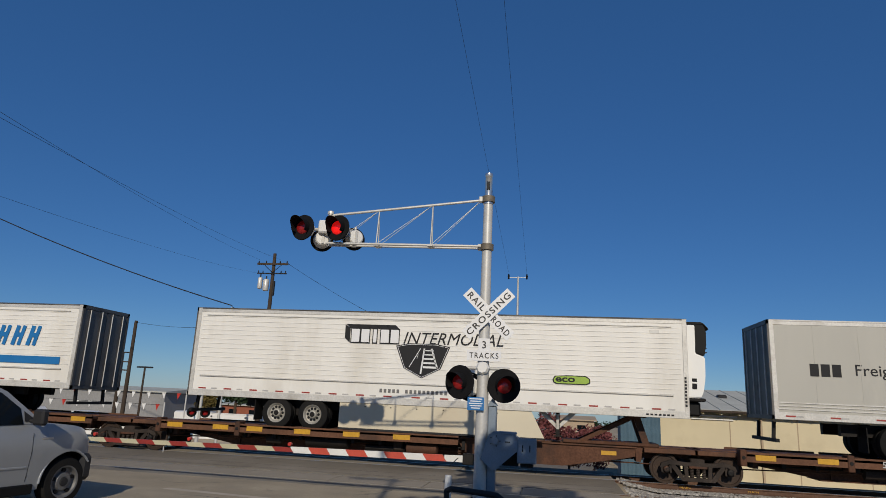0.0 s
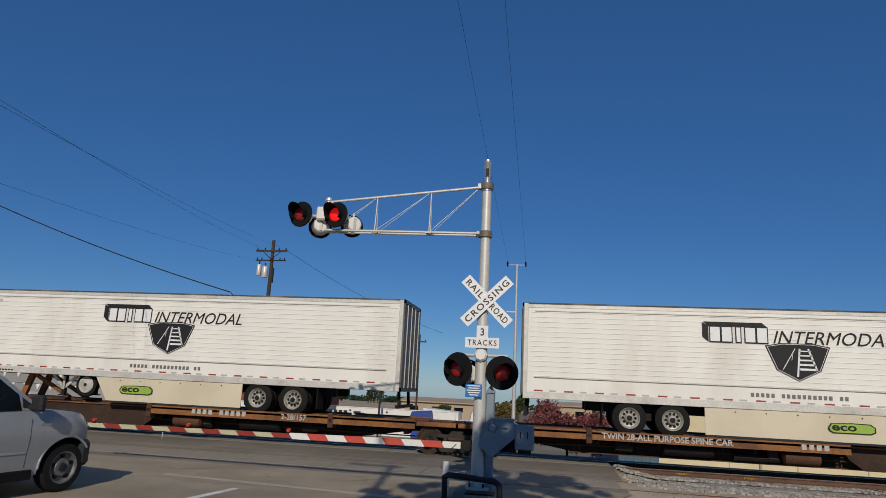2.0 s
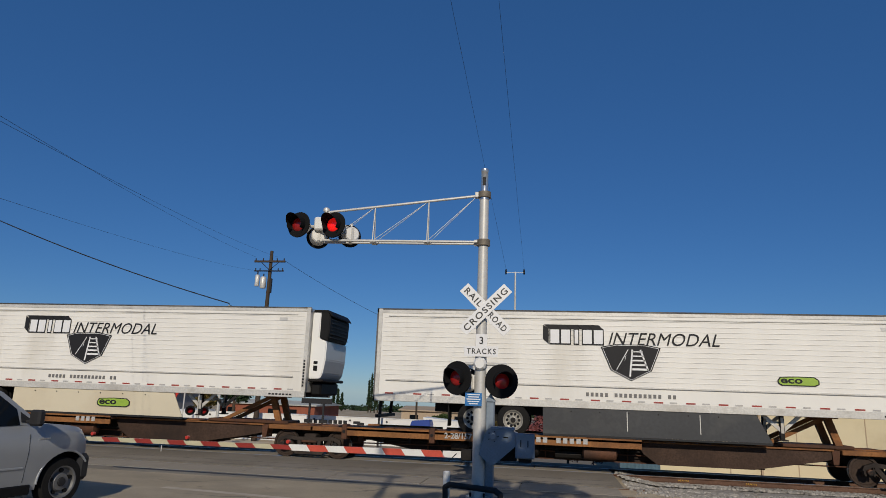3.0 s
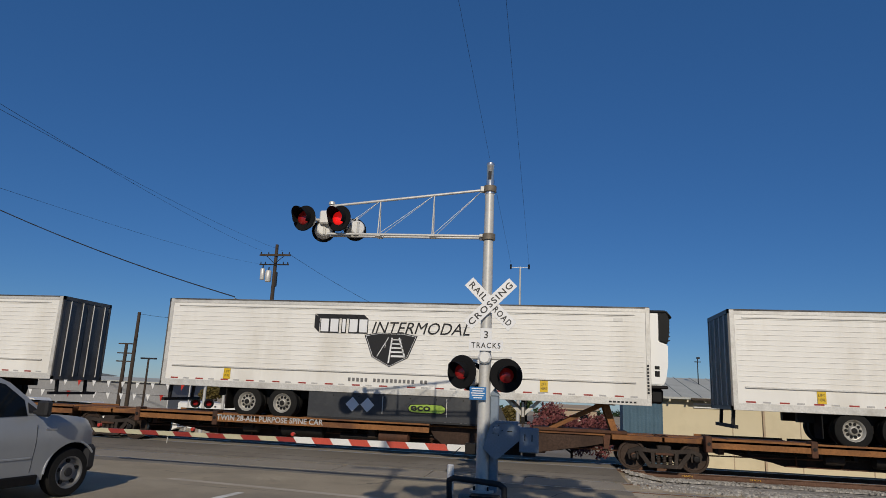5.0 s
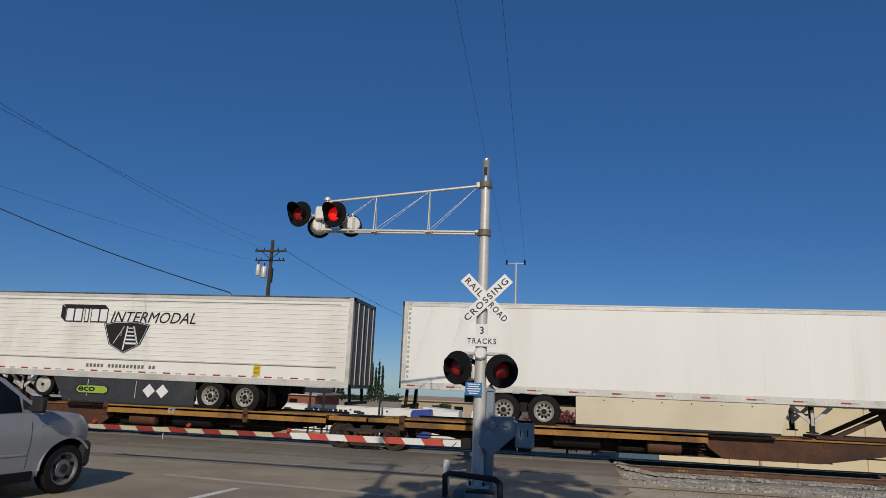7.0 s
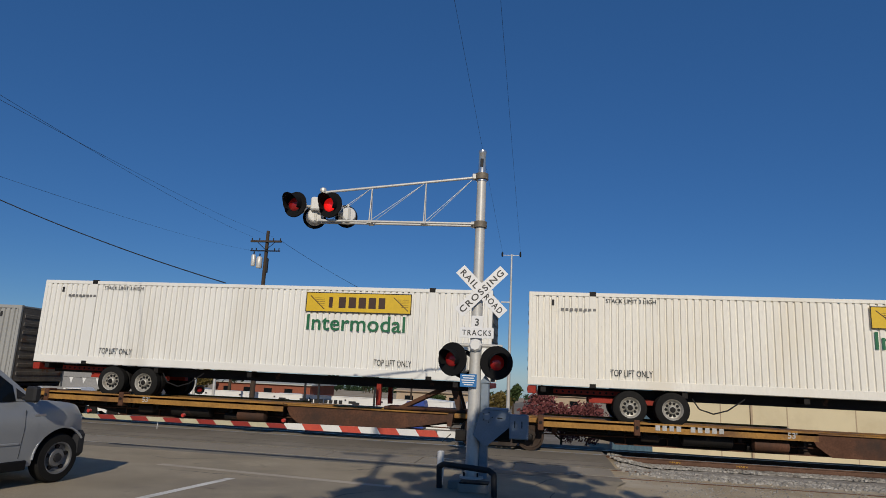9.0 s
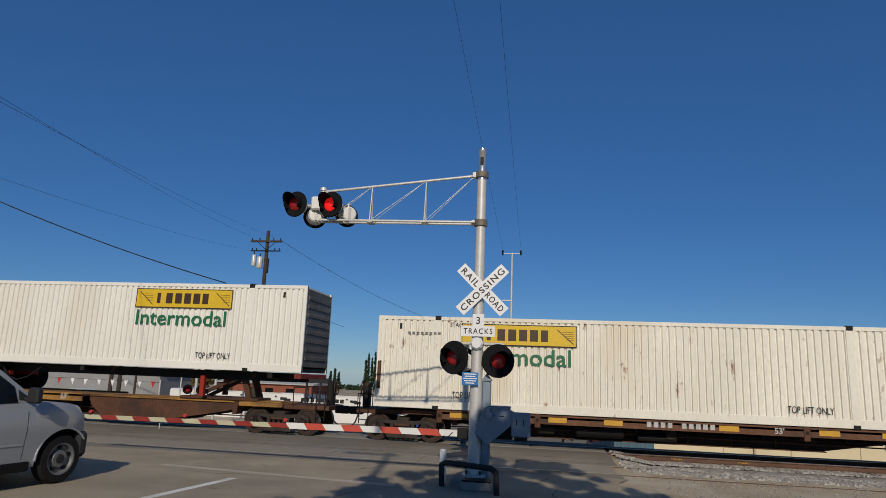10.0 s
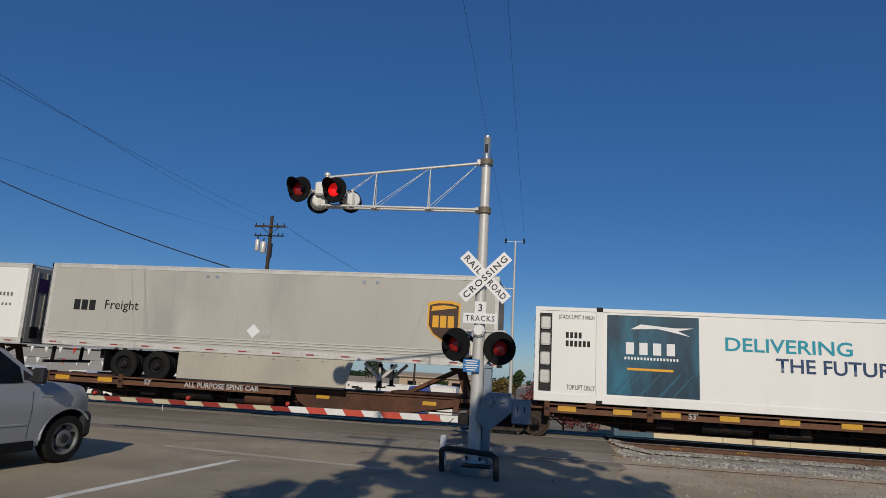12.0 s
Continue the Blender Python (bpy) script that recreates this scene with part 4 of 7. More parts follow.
def build_poles():
    p = thing("utility_pole", "tall wooden utility pole with crossarms and two grey transformers", "utility pole", pose(-20.85, 45, FAR_GROUND))
    part("shaft", made(lathe, [(0, 0.20), (7, 0.16), (13.85, 0.12)], (0, 0, 0), "z", 12), WOOD_POLE, p, "weathered wooden shaft", True)
    arm = part("crossarm", boxes((-1.25, 1.2, -0.2, -0.08, 12.94, 13.08)), WOOD_POLE, p, "wooden crossarm")
    insulators(arm, [(x, -0.14, 13.08) for x in (-1.15, -0.55, 0.55, 1.1)])
    arm = part("crossarm", boxes((-1.2, 1.15, -0.18, -0.1, 12.24, 12.32)), DARK_STEEL, p, "lower steel crossarm")
    insulators(arm, [(x, -0.14, 12.32) for x in (-1.1, -0.75, 0.7, 1.05)])
    part("brace", rods([((-0.7, -0.14, 12.95), (0, -0.14, 12.35), 0.025), ((0.7, -0.14, 12.95), (0, -0.14, 12.35), 0.025)], 6), DARK_STEEL, p)
    for x, z, r in ((-0.84, 11.1, 0.17), (-0.36, 10.95, 0.22)):
        t = part("transformer", made(lathe, [(z, r * 0.9), (z + 0.05, r), (z + 0.78, r), (z + 0.86, r * 0.7)], (x, -0.25, 0), "z", 14), ALU_RAIL, p, "pale grey pole transformer", True)
        part("bushing", rods([((x, -0.25, z + 0.82), (x, -0.25, z + 1.1), 0.05)], 8), TRIM_DARK, t)
    part("cutout", boxes((0.2, 0.32, -0.3, -0.1, 10.6, 11.7), bevel=0.02), TRIM_DARK, p)
    l = part("lamp_arm", rods([((-0.1, -0.1, 7.9), (-0.9, -0.4, 8.35), 0.035)], 8), GALV, p)
    part("lamp_head", made(lathe, [(-0.4, 0.05), (-0.25, 0.13), (0.15, 0.13), (0.25, 0.06)], (-1.2, -0.45, 8.36), "x", 10), WHITE_PAINT, l, "pale street lamp head", True)

    p = thing("wire_pole", "slim dark pole carrying a low cable", "utility pole", pose(-21.2, 40, FAR_GROUND))
    part("shaft", made(lathe, [(0, 0.10), (5, 0.08), (9.0, 0.05)], (0, 0, 0), "z", 10), GALV, p, "slim grey shaft", True)
    part("top_arm", boxes((-0.3, 0.3, -0.04, 0.04, 8.85, 8.93)), DARK_STEEL, p)
    part("upper_sleeve", made(lathe, [(6.0, 0.085), (8.9, 0.062)], (0, 0, 0), "z", 10), DARK_STEEL, p)

    p = thing("wire_post", "slim galvanised post with a short crossbar and two dark insulators", "utility pole", pose(-1.84, 34, FAR_GROUND))
    part("shaft", made(lathe, [(0, 0.11), (5, 0.08), (10.2, 0.045)], (0, 0, 0), "z", 12), GALV, p, "galvanised steel shaft", True)
    bar = part("crossbar", boxes((-0.52, 0.48, -0.012, 0.012, 10.14, 10.165)), GALV, p)
    for x in (-0.5, 0.46):
        part("insulator", made(lathe, [(10.06, 0.03), (10.12, 0.05), (10.26, 0.05), (10.34, 0.03)], (x, 0, 0), "z", 8), BLACK, bar)
    part("bracket", boxes((-0.5, 0.0, -0.05, 0.05, 7.6, 7.66)), GALV, p)

    for x, y, h, kind in ((-35.1, 50, 9.0, "plain"), (-36.6, 51, 6.4, "arms"), (-33.3, 49.5, 5.1, "lamp"), (-0.35, 75, 6.3, "post"), (-12.2, 60, 8.3, "single"), (8.3, 60, 6.4, "arms")):
        p = thing("utility_pole", {"plain": "bare reddish-brown wooden pole", "arms": "distant dark utility pole with short crossarms", "lamp": "distant slim lamp pole", "post": "bare slim dark pole in the distance", "single": "distant dark utility pole with one crossarm"}[kind], "utility pole", pose(x, y, FAR_GROUND))
        part("shaft", made(lathe, [(0, 0.18 if kind in ("plain", "arms") else 0.1), (h, 0.13 if kind in ("plain", "arms") else 0.075)], (0, 0, 0), "z", 10), WOOD_POLE, p, "", True)
        if kind == "arms":
            for z in (h - 0.1, h - 0.9, h - 1.6):
                part("crossarm", boxes((-0.75, 0.75, -0.06, 0.06, z, z + 0.1)), WOOD_POLE, p)
        elif kind == "single":
            arm = part("crossarm", boxes((-0.65, 0.65, -0.06, 0.06, h - 0.72, h - 0.62)), WOOD_POLE, p)
            insulators(arm, [(q, 0, h - 0.62) for q in (-0.58, 0.0, 0.58)])
        elif kind == "lamp":
            part("lamp_head", boxes((-0.7, 0.7, -0.12, 0.12, h - 0.05, h + 0.08), bevel=0.03), TRIM_DARK, p)
    p = thing("utility_pole", "wooden utility pole standing behind the roadside", "utility pole", pose(-0.87, -4, 0))
    part("shaft", made(lathe, [(0, 0.11), (6, 0.09), (12.2, 0.07)], (0, 0, 0), "z", 12), WOOD_POLE, p, "", True)
    part("crossarm", boxes((-1.2, 0.3, -0.06, 0.06, 11.9, 12.0)), WOOD_POLE, p)


def wire(name, label, a, b, sag, r):
    cu = bpy.data.curves.new(name, "CURVE")
    cu.dimensions, cu.bevel_depth, cu.bevel_resolution = "3D", r, 1
    sp = cu.splines.new("POLY")
    n = 24
    sp.points.add(n)
    a, b = Vector(a), Vector(b)
    for i in range(n + 1):
        k = i / n
        q = a + (b - a) * k
        sp.points[i].co = (q.x, q.y, q.z - sag * 4 * k * (1 - k), 1)
    cu.materials.append(CABLE)
    me_ob = bpy.data.objects.new(name, cu)
    scene.collection.objects.link(me_ob)
    me = bpy.data.meshes.new_from_object(me_ob.evaluated_get(bpy.context.evaluated_depsgraph_get()))
    bpy.data.objects.remove(me_ob)
    tagged(new(name, me), label, "cable", group="overhead wires")


def build_wires():
    wire("overhead_wire", "thin black overhead wire above the crossing", (-0.85, -4, 12.0), (-1.38, 34, 8.86), 0.15, 0.0038)
    wire("overhead_wire", "thin black overhead wire above the crossing", (-1.95, -4, 12.0), (-2.34, 34, 8.86), 0.15, 0.0038)
    wire("overhead_cable", "thick black overhead cable", (-46.0, 38, 16.1), (-21.2, 40, 7.62), 0.55, 0.04)
    wire("overhead_cable", "black cable between the poles", (-21.2, 40, 7.55), (-20.85, 45, 7.7), 0.3, 0.02)
    for dx, dz, e in ((0.0, 0.0, -1.15), (-0.5, -0.1, 0.55)):
        wire("overhead_wire", "thin overhead wire to the tall pole", (-10.2 + dx, 4, 7.41 + dz), (-20.85 + e, 44.9, 11.85), 0.35, 0.005)
    wire("overhead_wire", "faint thin overhead wire", (-11.0, 6, 5.6), (-21.9, 44.9, 10.8), 0.3, 0.004)
    wire("overhead_wire", "thin overhead wire beyond the tall pole", (-19.75, 44.9, 11.6), (-10.0, 60, 7.0), 0.5, 0.012)
    wire("overhead_wire", "thin wire beyond the tall pole", (-20.85, 45, 7.7), (-16.0, 50, 5.6), 0.1, 0.012)
    wire("overhead_wire", "thin wire from the brown pole", (-35.3, 50, 7.4), (-22.0, 45, 7.0), 0.4, 0.014)


build_poles()
build_wires()


# ---- far side of the tracks ----
def build_shed():
    g = FAR_GROUND
    house = thing("shed_building", "long low cream-painted shed with a grey metal roof", "building", pose(5.67, 37, g))
    h = 2.22 - g
    part("front_wall", boxes((0, 46, 0, 0.25, 0, h)), CREAM_WALL, house, "cream painted wall")
    pieces("side_wall", boxes((0, 0.25, 0.25, 15.75, 0, h), (45.75, 46, 0.25, 15.75, 0, h)), CREAM_WALL, house)
    part("rear_wall", boxes((0, 46, 15.75, 16, 0, h)), CREAM_WALL, house)
    roof = part("roof", made(lambda bm: [prism_x(bm, [(-0.5, h - 0.06), (8, h + 1.2), (16.5, h - 0.06), (16.5, h + 0.02), (8, h + 1.3), (-0.5, h + 0.04)], -0.4, 46.4)]), ROOF_GREY, house, "grey ribbed metal roof")
    for i in range(47):
        x = i * 1.0
        bm = bmesh.new()
        beam(bm, (x, -0.5, h + 0.055), (x, 8, h + 1.315), 0.05, 0.035)
        part("roof_rib", bm, ROOF_GREY, roof)
    part("gutter", boxes((1.4, 46.4, -0.62, -0.48, h - 0.1, h + 0.02), bevel=0.02), WOOD_POLE, house, "dark gutter along the eave")
    pieces("eave_strip", boxes((1.6, 3.9, -0.08, -0.01, h - 0.32, h - 0.24), (1.6, 3.7, -0.08, -0.01, h - 0.48, h - 0.42)), WHITE_PAINT, house, "white conduit under the eave")
    for i in range(14):
        x = 3.3 * i + 3.5
        part("wall_seam", boxes((x, x + 0.05, -0.012, 0.0, 0, h)), TAN_WALL, house)
    part("downpipe", boxes((5.0, 5.1, -0.12, -0.0, 0, h)), TAN_WALL, house)
    for x in (4.0, 9.8):
        part("roof_vent", boxes((x, x + 0.5, 4.2, 4.7, h + 0.65, h + 0.95), bevel=0.06), TRIM_DARK, roof, "dark roof vent")
    pieces("rafter_end", boxes(*[(i * 0.9 + 0.3, i * 0.9 + 0.38, -0.48, -0.0, h - 0.2, h - 0.08) for i in range(50)]), CREAM_WALL, house)
    m = thing("roof_antenna", "thin dark antenna mast behind the shed roof", "antenna", pose(8.6, 42, g))
    part("mast", rods([((0, 0, 0), (0, 0, 6.2), 0.03)], 8), TRIM_DARK, m)
    part("head", boxes((-0.18, 0.2, -0.03, 0.03, 5.9, 5.95), (-0.05, 0.14, -0.05, 0.05, 6.1, 6.22), bevel=0.01), TRIM_DARK, m)


def prism_x(bm, outline, x0, x1):
    """An outline in y and z, drawn out along x."""
    f = [bm.verts.new((x0, y, z)) for y, z in outline]
    k = [bm.verts.new((x1, y, z)) for y, z in outline]
    bm.faces.new(f)
    bm.faces.new(list(reversed(k)))
    for i in range(len(f)):
        j = (i + 1) % len(f)
        bm.faces.new((f[j], f[i], k[i], k[j]))
    bmesh.ops.recalc_face_normals(bm, faces=bm.faces[:])


def build_cabinet():
    c = thing("storage_container", "dusty blue-grey steel storage container beside the shed", "container", pose(3.47, 35.4, FAR_GROUND))
    bm = bmesh.new()
    corrugated_wall(bm, 0.0, 1.98, 0.0, 0.1, 3.4)
    part("front", bm, TEAL_STEEL, c)
    part("body", boxes((0, 1.98, 0.05, 1.5, 0, 3.45), bevel=0.02), TEAL_STEEL, c, "blue-grey steel body")
    part("top_rail", boxes((-0.02, 2.0, -0.04, 0.06, 3.38, 3.5)), TEAL_STEEL, c)


def corrugated_wall(bm, x0, x1, y, z0, z1):
    n = 10
    lo, hi = [], []
    for i in range(n * 2 + 1):
        x = x0 + (x1 - x0) * i / (2 * n)
        d = -0.03 if i % 4 < 2 else 0.0
        lo.append(bm.verts.new((x, y + d, z0)))
        hi.append(bm.verts.new((x, y + d, z1)))
    for i in range(2 * n):
        bm.faces.new((lo[i], lo[i + 1], hi[i + 1], hi[i]))


def leaves(parent, name, m, blobs, count, size, seed, label):
    """A crown of many small leaf clumps, scattered over overlapping uneven blobs (x, y, z, rx, ry, rz)."""
    rng = random.Random(seed)
    verts, faces = [], []
    for _ in range(count):
        cx, cy, cz, rx, ry, rz = rng.choice(blobs)
        u = Vector((rng.gauss(0, 1), rng.gauss(0, 1), rng.gauss(0, 1))).normalized()
        k = rng.uniform(0.55, 1.08) * (0.8 + 0.35 * noise.noise(u * 2.1 + Vector((cx, cy, cz))))
        p = Vector((cx + u.x * rx * k, cy + u.y * ry * k, cz + u.z * rz * k))
        s = size * rng.uniform(0.6, 1.4)
        a = Vector((rng.gauss(0, 1), rng.gauss(0, 1), rng.gauss(0, 1))).normalized()
        b = a.orthogonal().normalized()
        c = a.cross(b)
        i = len(verts)
        verts += [p + b * s, p + c * s * 0.55 + a * s * 0.15, p - b * s, p - c * s * 0.55 + a * s * 0.15]
        faces.append((i, i + 1, i + 2, i + 3))
    me = bpy.data.meshes.new(name)
    me.from_pydata(verts, [], faces)
    me.materials.append(m)
    ob = new(name, me)
    ob.parent = parent
    return tagged(ob, label, kind="stuff")


def tree(name, label, place, trunk, limbs, blobs, m, count, size, seed):
    t = thing(name, label, "tree" if name != "bush" else "bush", place)
    h, r = trunk
    part("trunk", made(lathe, [(0, r), (h * 0.4, r * 0.75), (h, r * 0.4)], (0, 0, 0), "z", 10), BARK, t, "", True)
    rng = random.Random(seed + 1)
    for i in range(limbs):
        b = blobs[i % len(blobs)]
        z = h * rng.uniform(0.5, 0.95)
        part("limb", rods([((0, 0, z), (b[0], b[1], b[2]), r * 0.35, r * 0.1)], 6), BARK, t)
    leaves(t, "crown", m, blobs, count, size, seed, "crown of small leaves")
    return t


def build_plants():
    g = FAR_GROUND
    rng = random.Random(2)
    blobs = [(rng.uniform(-1.5, 1.5), rng.uniform(-0.7, 0.7), rng.uniform(1.3, 2.9), rng.uniform(0.65, 0.95), 0.7, rng.uniform(0.55, 0.9)) for _ in range(16)]
    tree("bush", "sprawling plum-red leafy bush", pose(0.8, 32.0, g), (1.8, 0.08), 14, blobs, LEAF_PLUM, 9000, 0.08, 3)
    blobs = [(x, 0, z, 1.1, 1.0, 1.0) for x, z in ((-0.6, 3.2), (0.8, 3.0), (0.2, 4.6), (-0.4, 4.2), (0.9, 4.1), (0.1, 5.3))]
    tree("tree", "dark green broad-leaved tree beyond the lot", pose(-30.2, 60, g), (3.6, 0.2), 6, blobs, LEAF_DARK, 3200, 0.16, 5)
    blobs = [(x, 0, z, 0.8, 0.8, 0.8) for x, z in ((-0.5, 2.2), (0.4, 2.4), (0.0, 3.1))]
    tree("tree", "small yellowing tree beyond the lot", pose(-32.0, 58, g), (2.2, 0.12), 3, blobs, LEAF_GOLD, 1500, 0.13, 6)
    tree("tree", "small yellow-green tree beyond the tracks", pose(-4.2, 60, g), (1.8, 0.12), 3, [(-0.7, 0, 1.6, 0.9, 0.9, 0.8), (0.6, 0, 1.5, 0.9, 0.9, 0.8), (0.2, 0, 2.0, 0.7, 0.7, 0.6)], LEAF_GOLD, 1500, 0.12, 7)
    tree("tree", "small round green tree", pose(-2.9, 62, g), (2.0, 0.12), 3, [(0, 0, 2.2, 0.8, 0.8, 0.8), (0.3, 0, 2.7, 0.6, 0.6, 0.6)], LEAF, 1000, 0.12, 8)
    tree("tree", "small palm-like green tree", pose(-9.6, 58, g), (1.3, 0.1), 3, [(0, 0, 1.5, 0.9, 0.9, 0.45), (0.4, 0, 1.7, 0.6, 0.6, 0.4)], LEAF, 900, 0.13, 9)
    for i, (x, h) in enumerate(((-40.4, 3.7), (-39.6, 4.3), (-38.8, 3.6), (-33.6, 6.2), (-33.1, 7.4), (-32.4, 6.6), (-31.8, 7.8), (-31.1, 7.0))):
        tree("tree", "narrow dark cypress tree in the distance", pose(x, 120, g - 0.2), (h * 0.9, 0.12), 2, [(0, 0, h * k, 0.55 * (1.15 - k), 0.5, h * 0.2) for k in (0.25, 0.45, 0.65, 0.85)], LEAF_DARK, 700, 0.16, 20 + i)
    # low far tree line
    rng = random.Random(12)
    blobs = [(rng.uniform(-190, 120), rng.uniform(-8, 8), rng.uniform(0.2, 1.6), rng.uniform(2, 5), 2, rng.uniform(0.8, 2.0)) for _ in range(110)]
    wood = leaves(None, "far_woods", LEAF_DARK, blobs, 9000, 0.5, 31, "low dark line of distant trees")
    wood.matrix_world = pose(0, 230, g - 2.9)
    tagged(wood, category="trees")
    # the tree behind the roadside that shades the mast's foot
    cast = [(-1.2, 13.2, .8), (-0.5, 14.5, .8), (-1.0, 15.9, .7), (-0.7, 17.1, .6), (0.1, 13.2, .8), (0.1, 14.9, .7), (-0.2, 16.4, .6), (-1.1, 11.9, .9), (0.4, 11.9, .8), (1.2, 12.6, .6),
            (1.5, 13.3, .45), (1.9, 12.4, .5), (-3.1, 14.0, .5), (-2.7, 13.0, .55), (-3.5, 12.0, .5), (-2.5, 11.9, .6), (-3.2, 11.0, .6), (-1.9, 12.9, .5), (-1.7, 13.8, .5), (-1.5, 14.7, .5), (-1.9, 12.0, .6), (-1.5, 12.5, .6), (-2.2, 11.3, .6),
            (-3.9, 10.6, .5), (-3.3, 10.0, .5), (-2.6, 10.4, .6), (-4.3, 9.8, .4), (-2.0, 10.2, .6), (-1.2, 10.5, .7), (-0.4, 10.8, .7), (0.6, 11.0, .6)]
    blobs = []
    spots = []
    for gx, gy, w in cast:
        for _ in range(4 if gx < -1.4 else 9):
            spots.append((gx + rng.gauss(0, 0.75 * w), gy + rng.gauss(0, 0.95 * w), rng.uniform(0.17, 0.34)))
    for gx, gy, w in spots:
        z = rng.uniform(7.4, 8.6)
        blobs.append((gx + SUN.x * z / SUN.z - 2.2 + rng.uniform(-0.1, 0.1), gy + SUN.y * z / SUN.z + 1.4, z, w, w * 1.2, w))
    tree("tree", "leafy street tree behind the roadside", pose(2.2, -1.4, 0), (6.0, 0.2), 26, blobs, LEAF, 19000, 0.11, 40)


def parked_car(x, y, rz, m, kind, label):
    car = thing("parked_car", label, "car", pose(x, y, FAR_GROUND, 0, 0, rz), group="cars parked at the lot")
    if kind == "van":
        top = [(-2.5, 0.5), (-2.5, 1.75), (-2.3, 1.85), (0.6, 1.85), (1.4, 1.15), (2.2, 1.0), (2.35, 0.5)]
    elif kind == "pickup":
        top = [(-2.7, 0.5), (-2.7, 1.1), (-0.8, 1.12), (-0.7, 1.75), (0.4, 1.78), (1.0, 1.2), (2.2, 1.08), (2.4, 0.5)]
    else:
        top = [(-2.2, 0.5), (-2.2, 0.95), (-1.5, 1.05), (-0.9, 1.45), (0.4, 1.45), (1.1, 1.02), (2.0, 0.9), (2.2, 0.5)]
    bm = bmesh.new()
    prism(bm, arch_outline(top, 0.3, [(1.35, 0.33), (-1.4, 0.33)], 0.4, 8), -0.9, 0.9)
    body = part("body", bm, m, car)
    z1 = {"van": 1.75, "pickup": 1.7, "car": 1.4}[kind]
    x0, x1 = {"van": (-1.0, 0.6), "pickup": (-0.6, 0.45), "car": (-0.85, 0.4)}[kind]
    for yy in (-0.905, 0.905):
        part("window", made(prism, [(x0, z1 - 0.5), (x1 + 0.42, z1 - 0.5), (x1, z1), (x0 + 0.05, z1)], yy - 0.004, yy + 0.004), GLASS_DARK, body)
    for a in (1.35, -1.4):
        for yy in (-0.8, 0.8):
            part("wheel", made(lathe, [(-0.1, 0.2), (-0.09, 0.33), (0.09, 0.33), (0.1, 0.2)], (a, yy, 0.33), "y", 16), RUBBER, car)


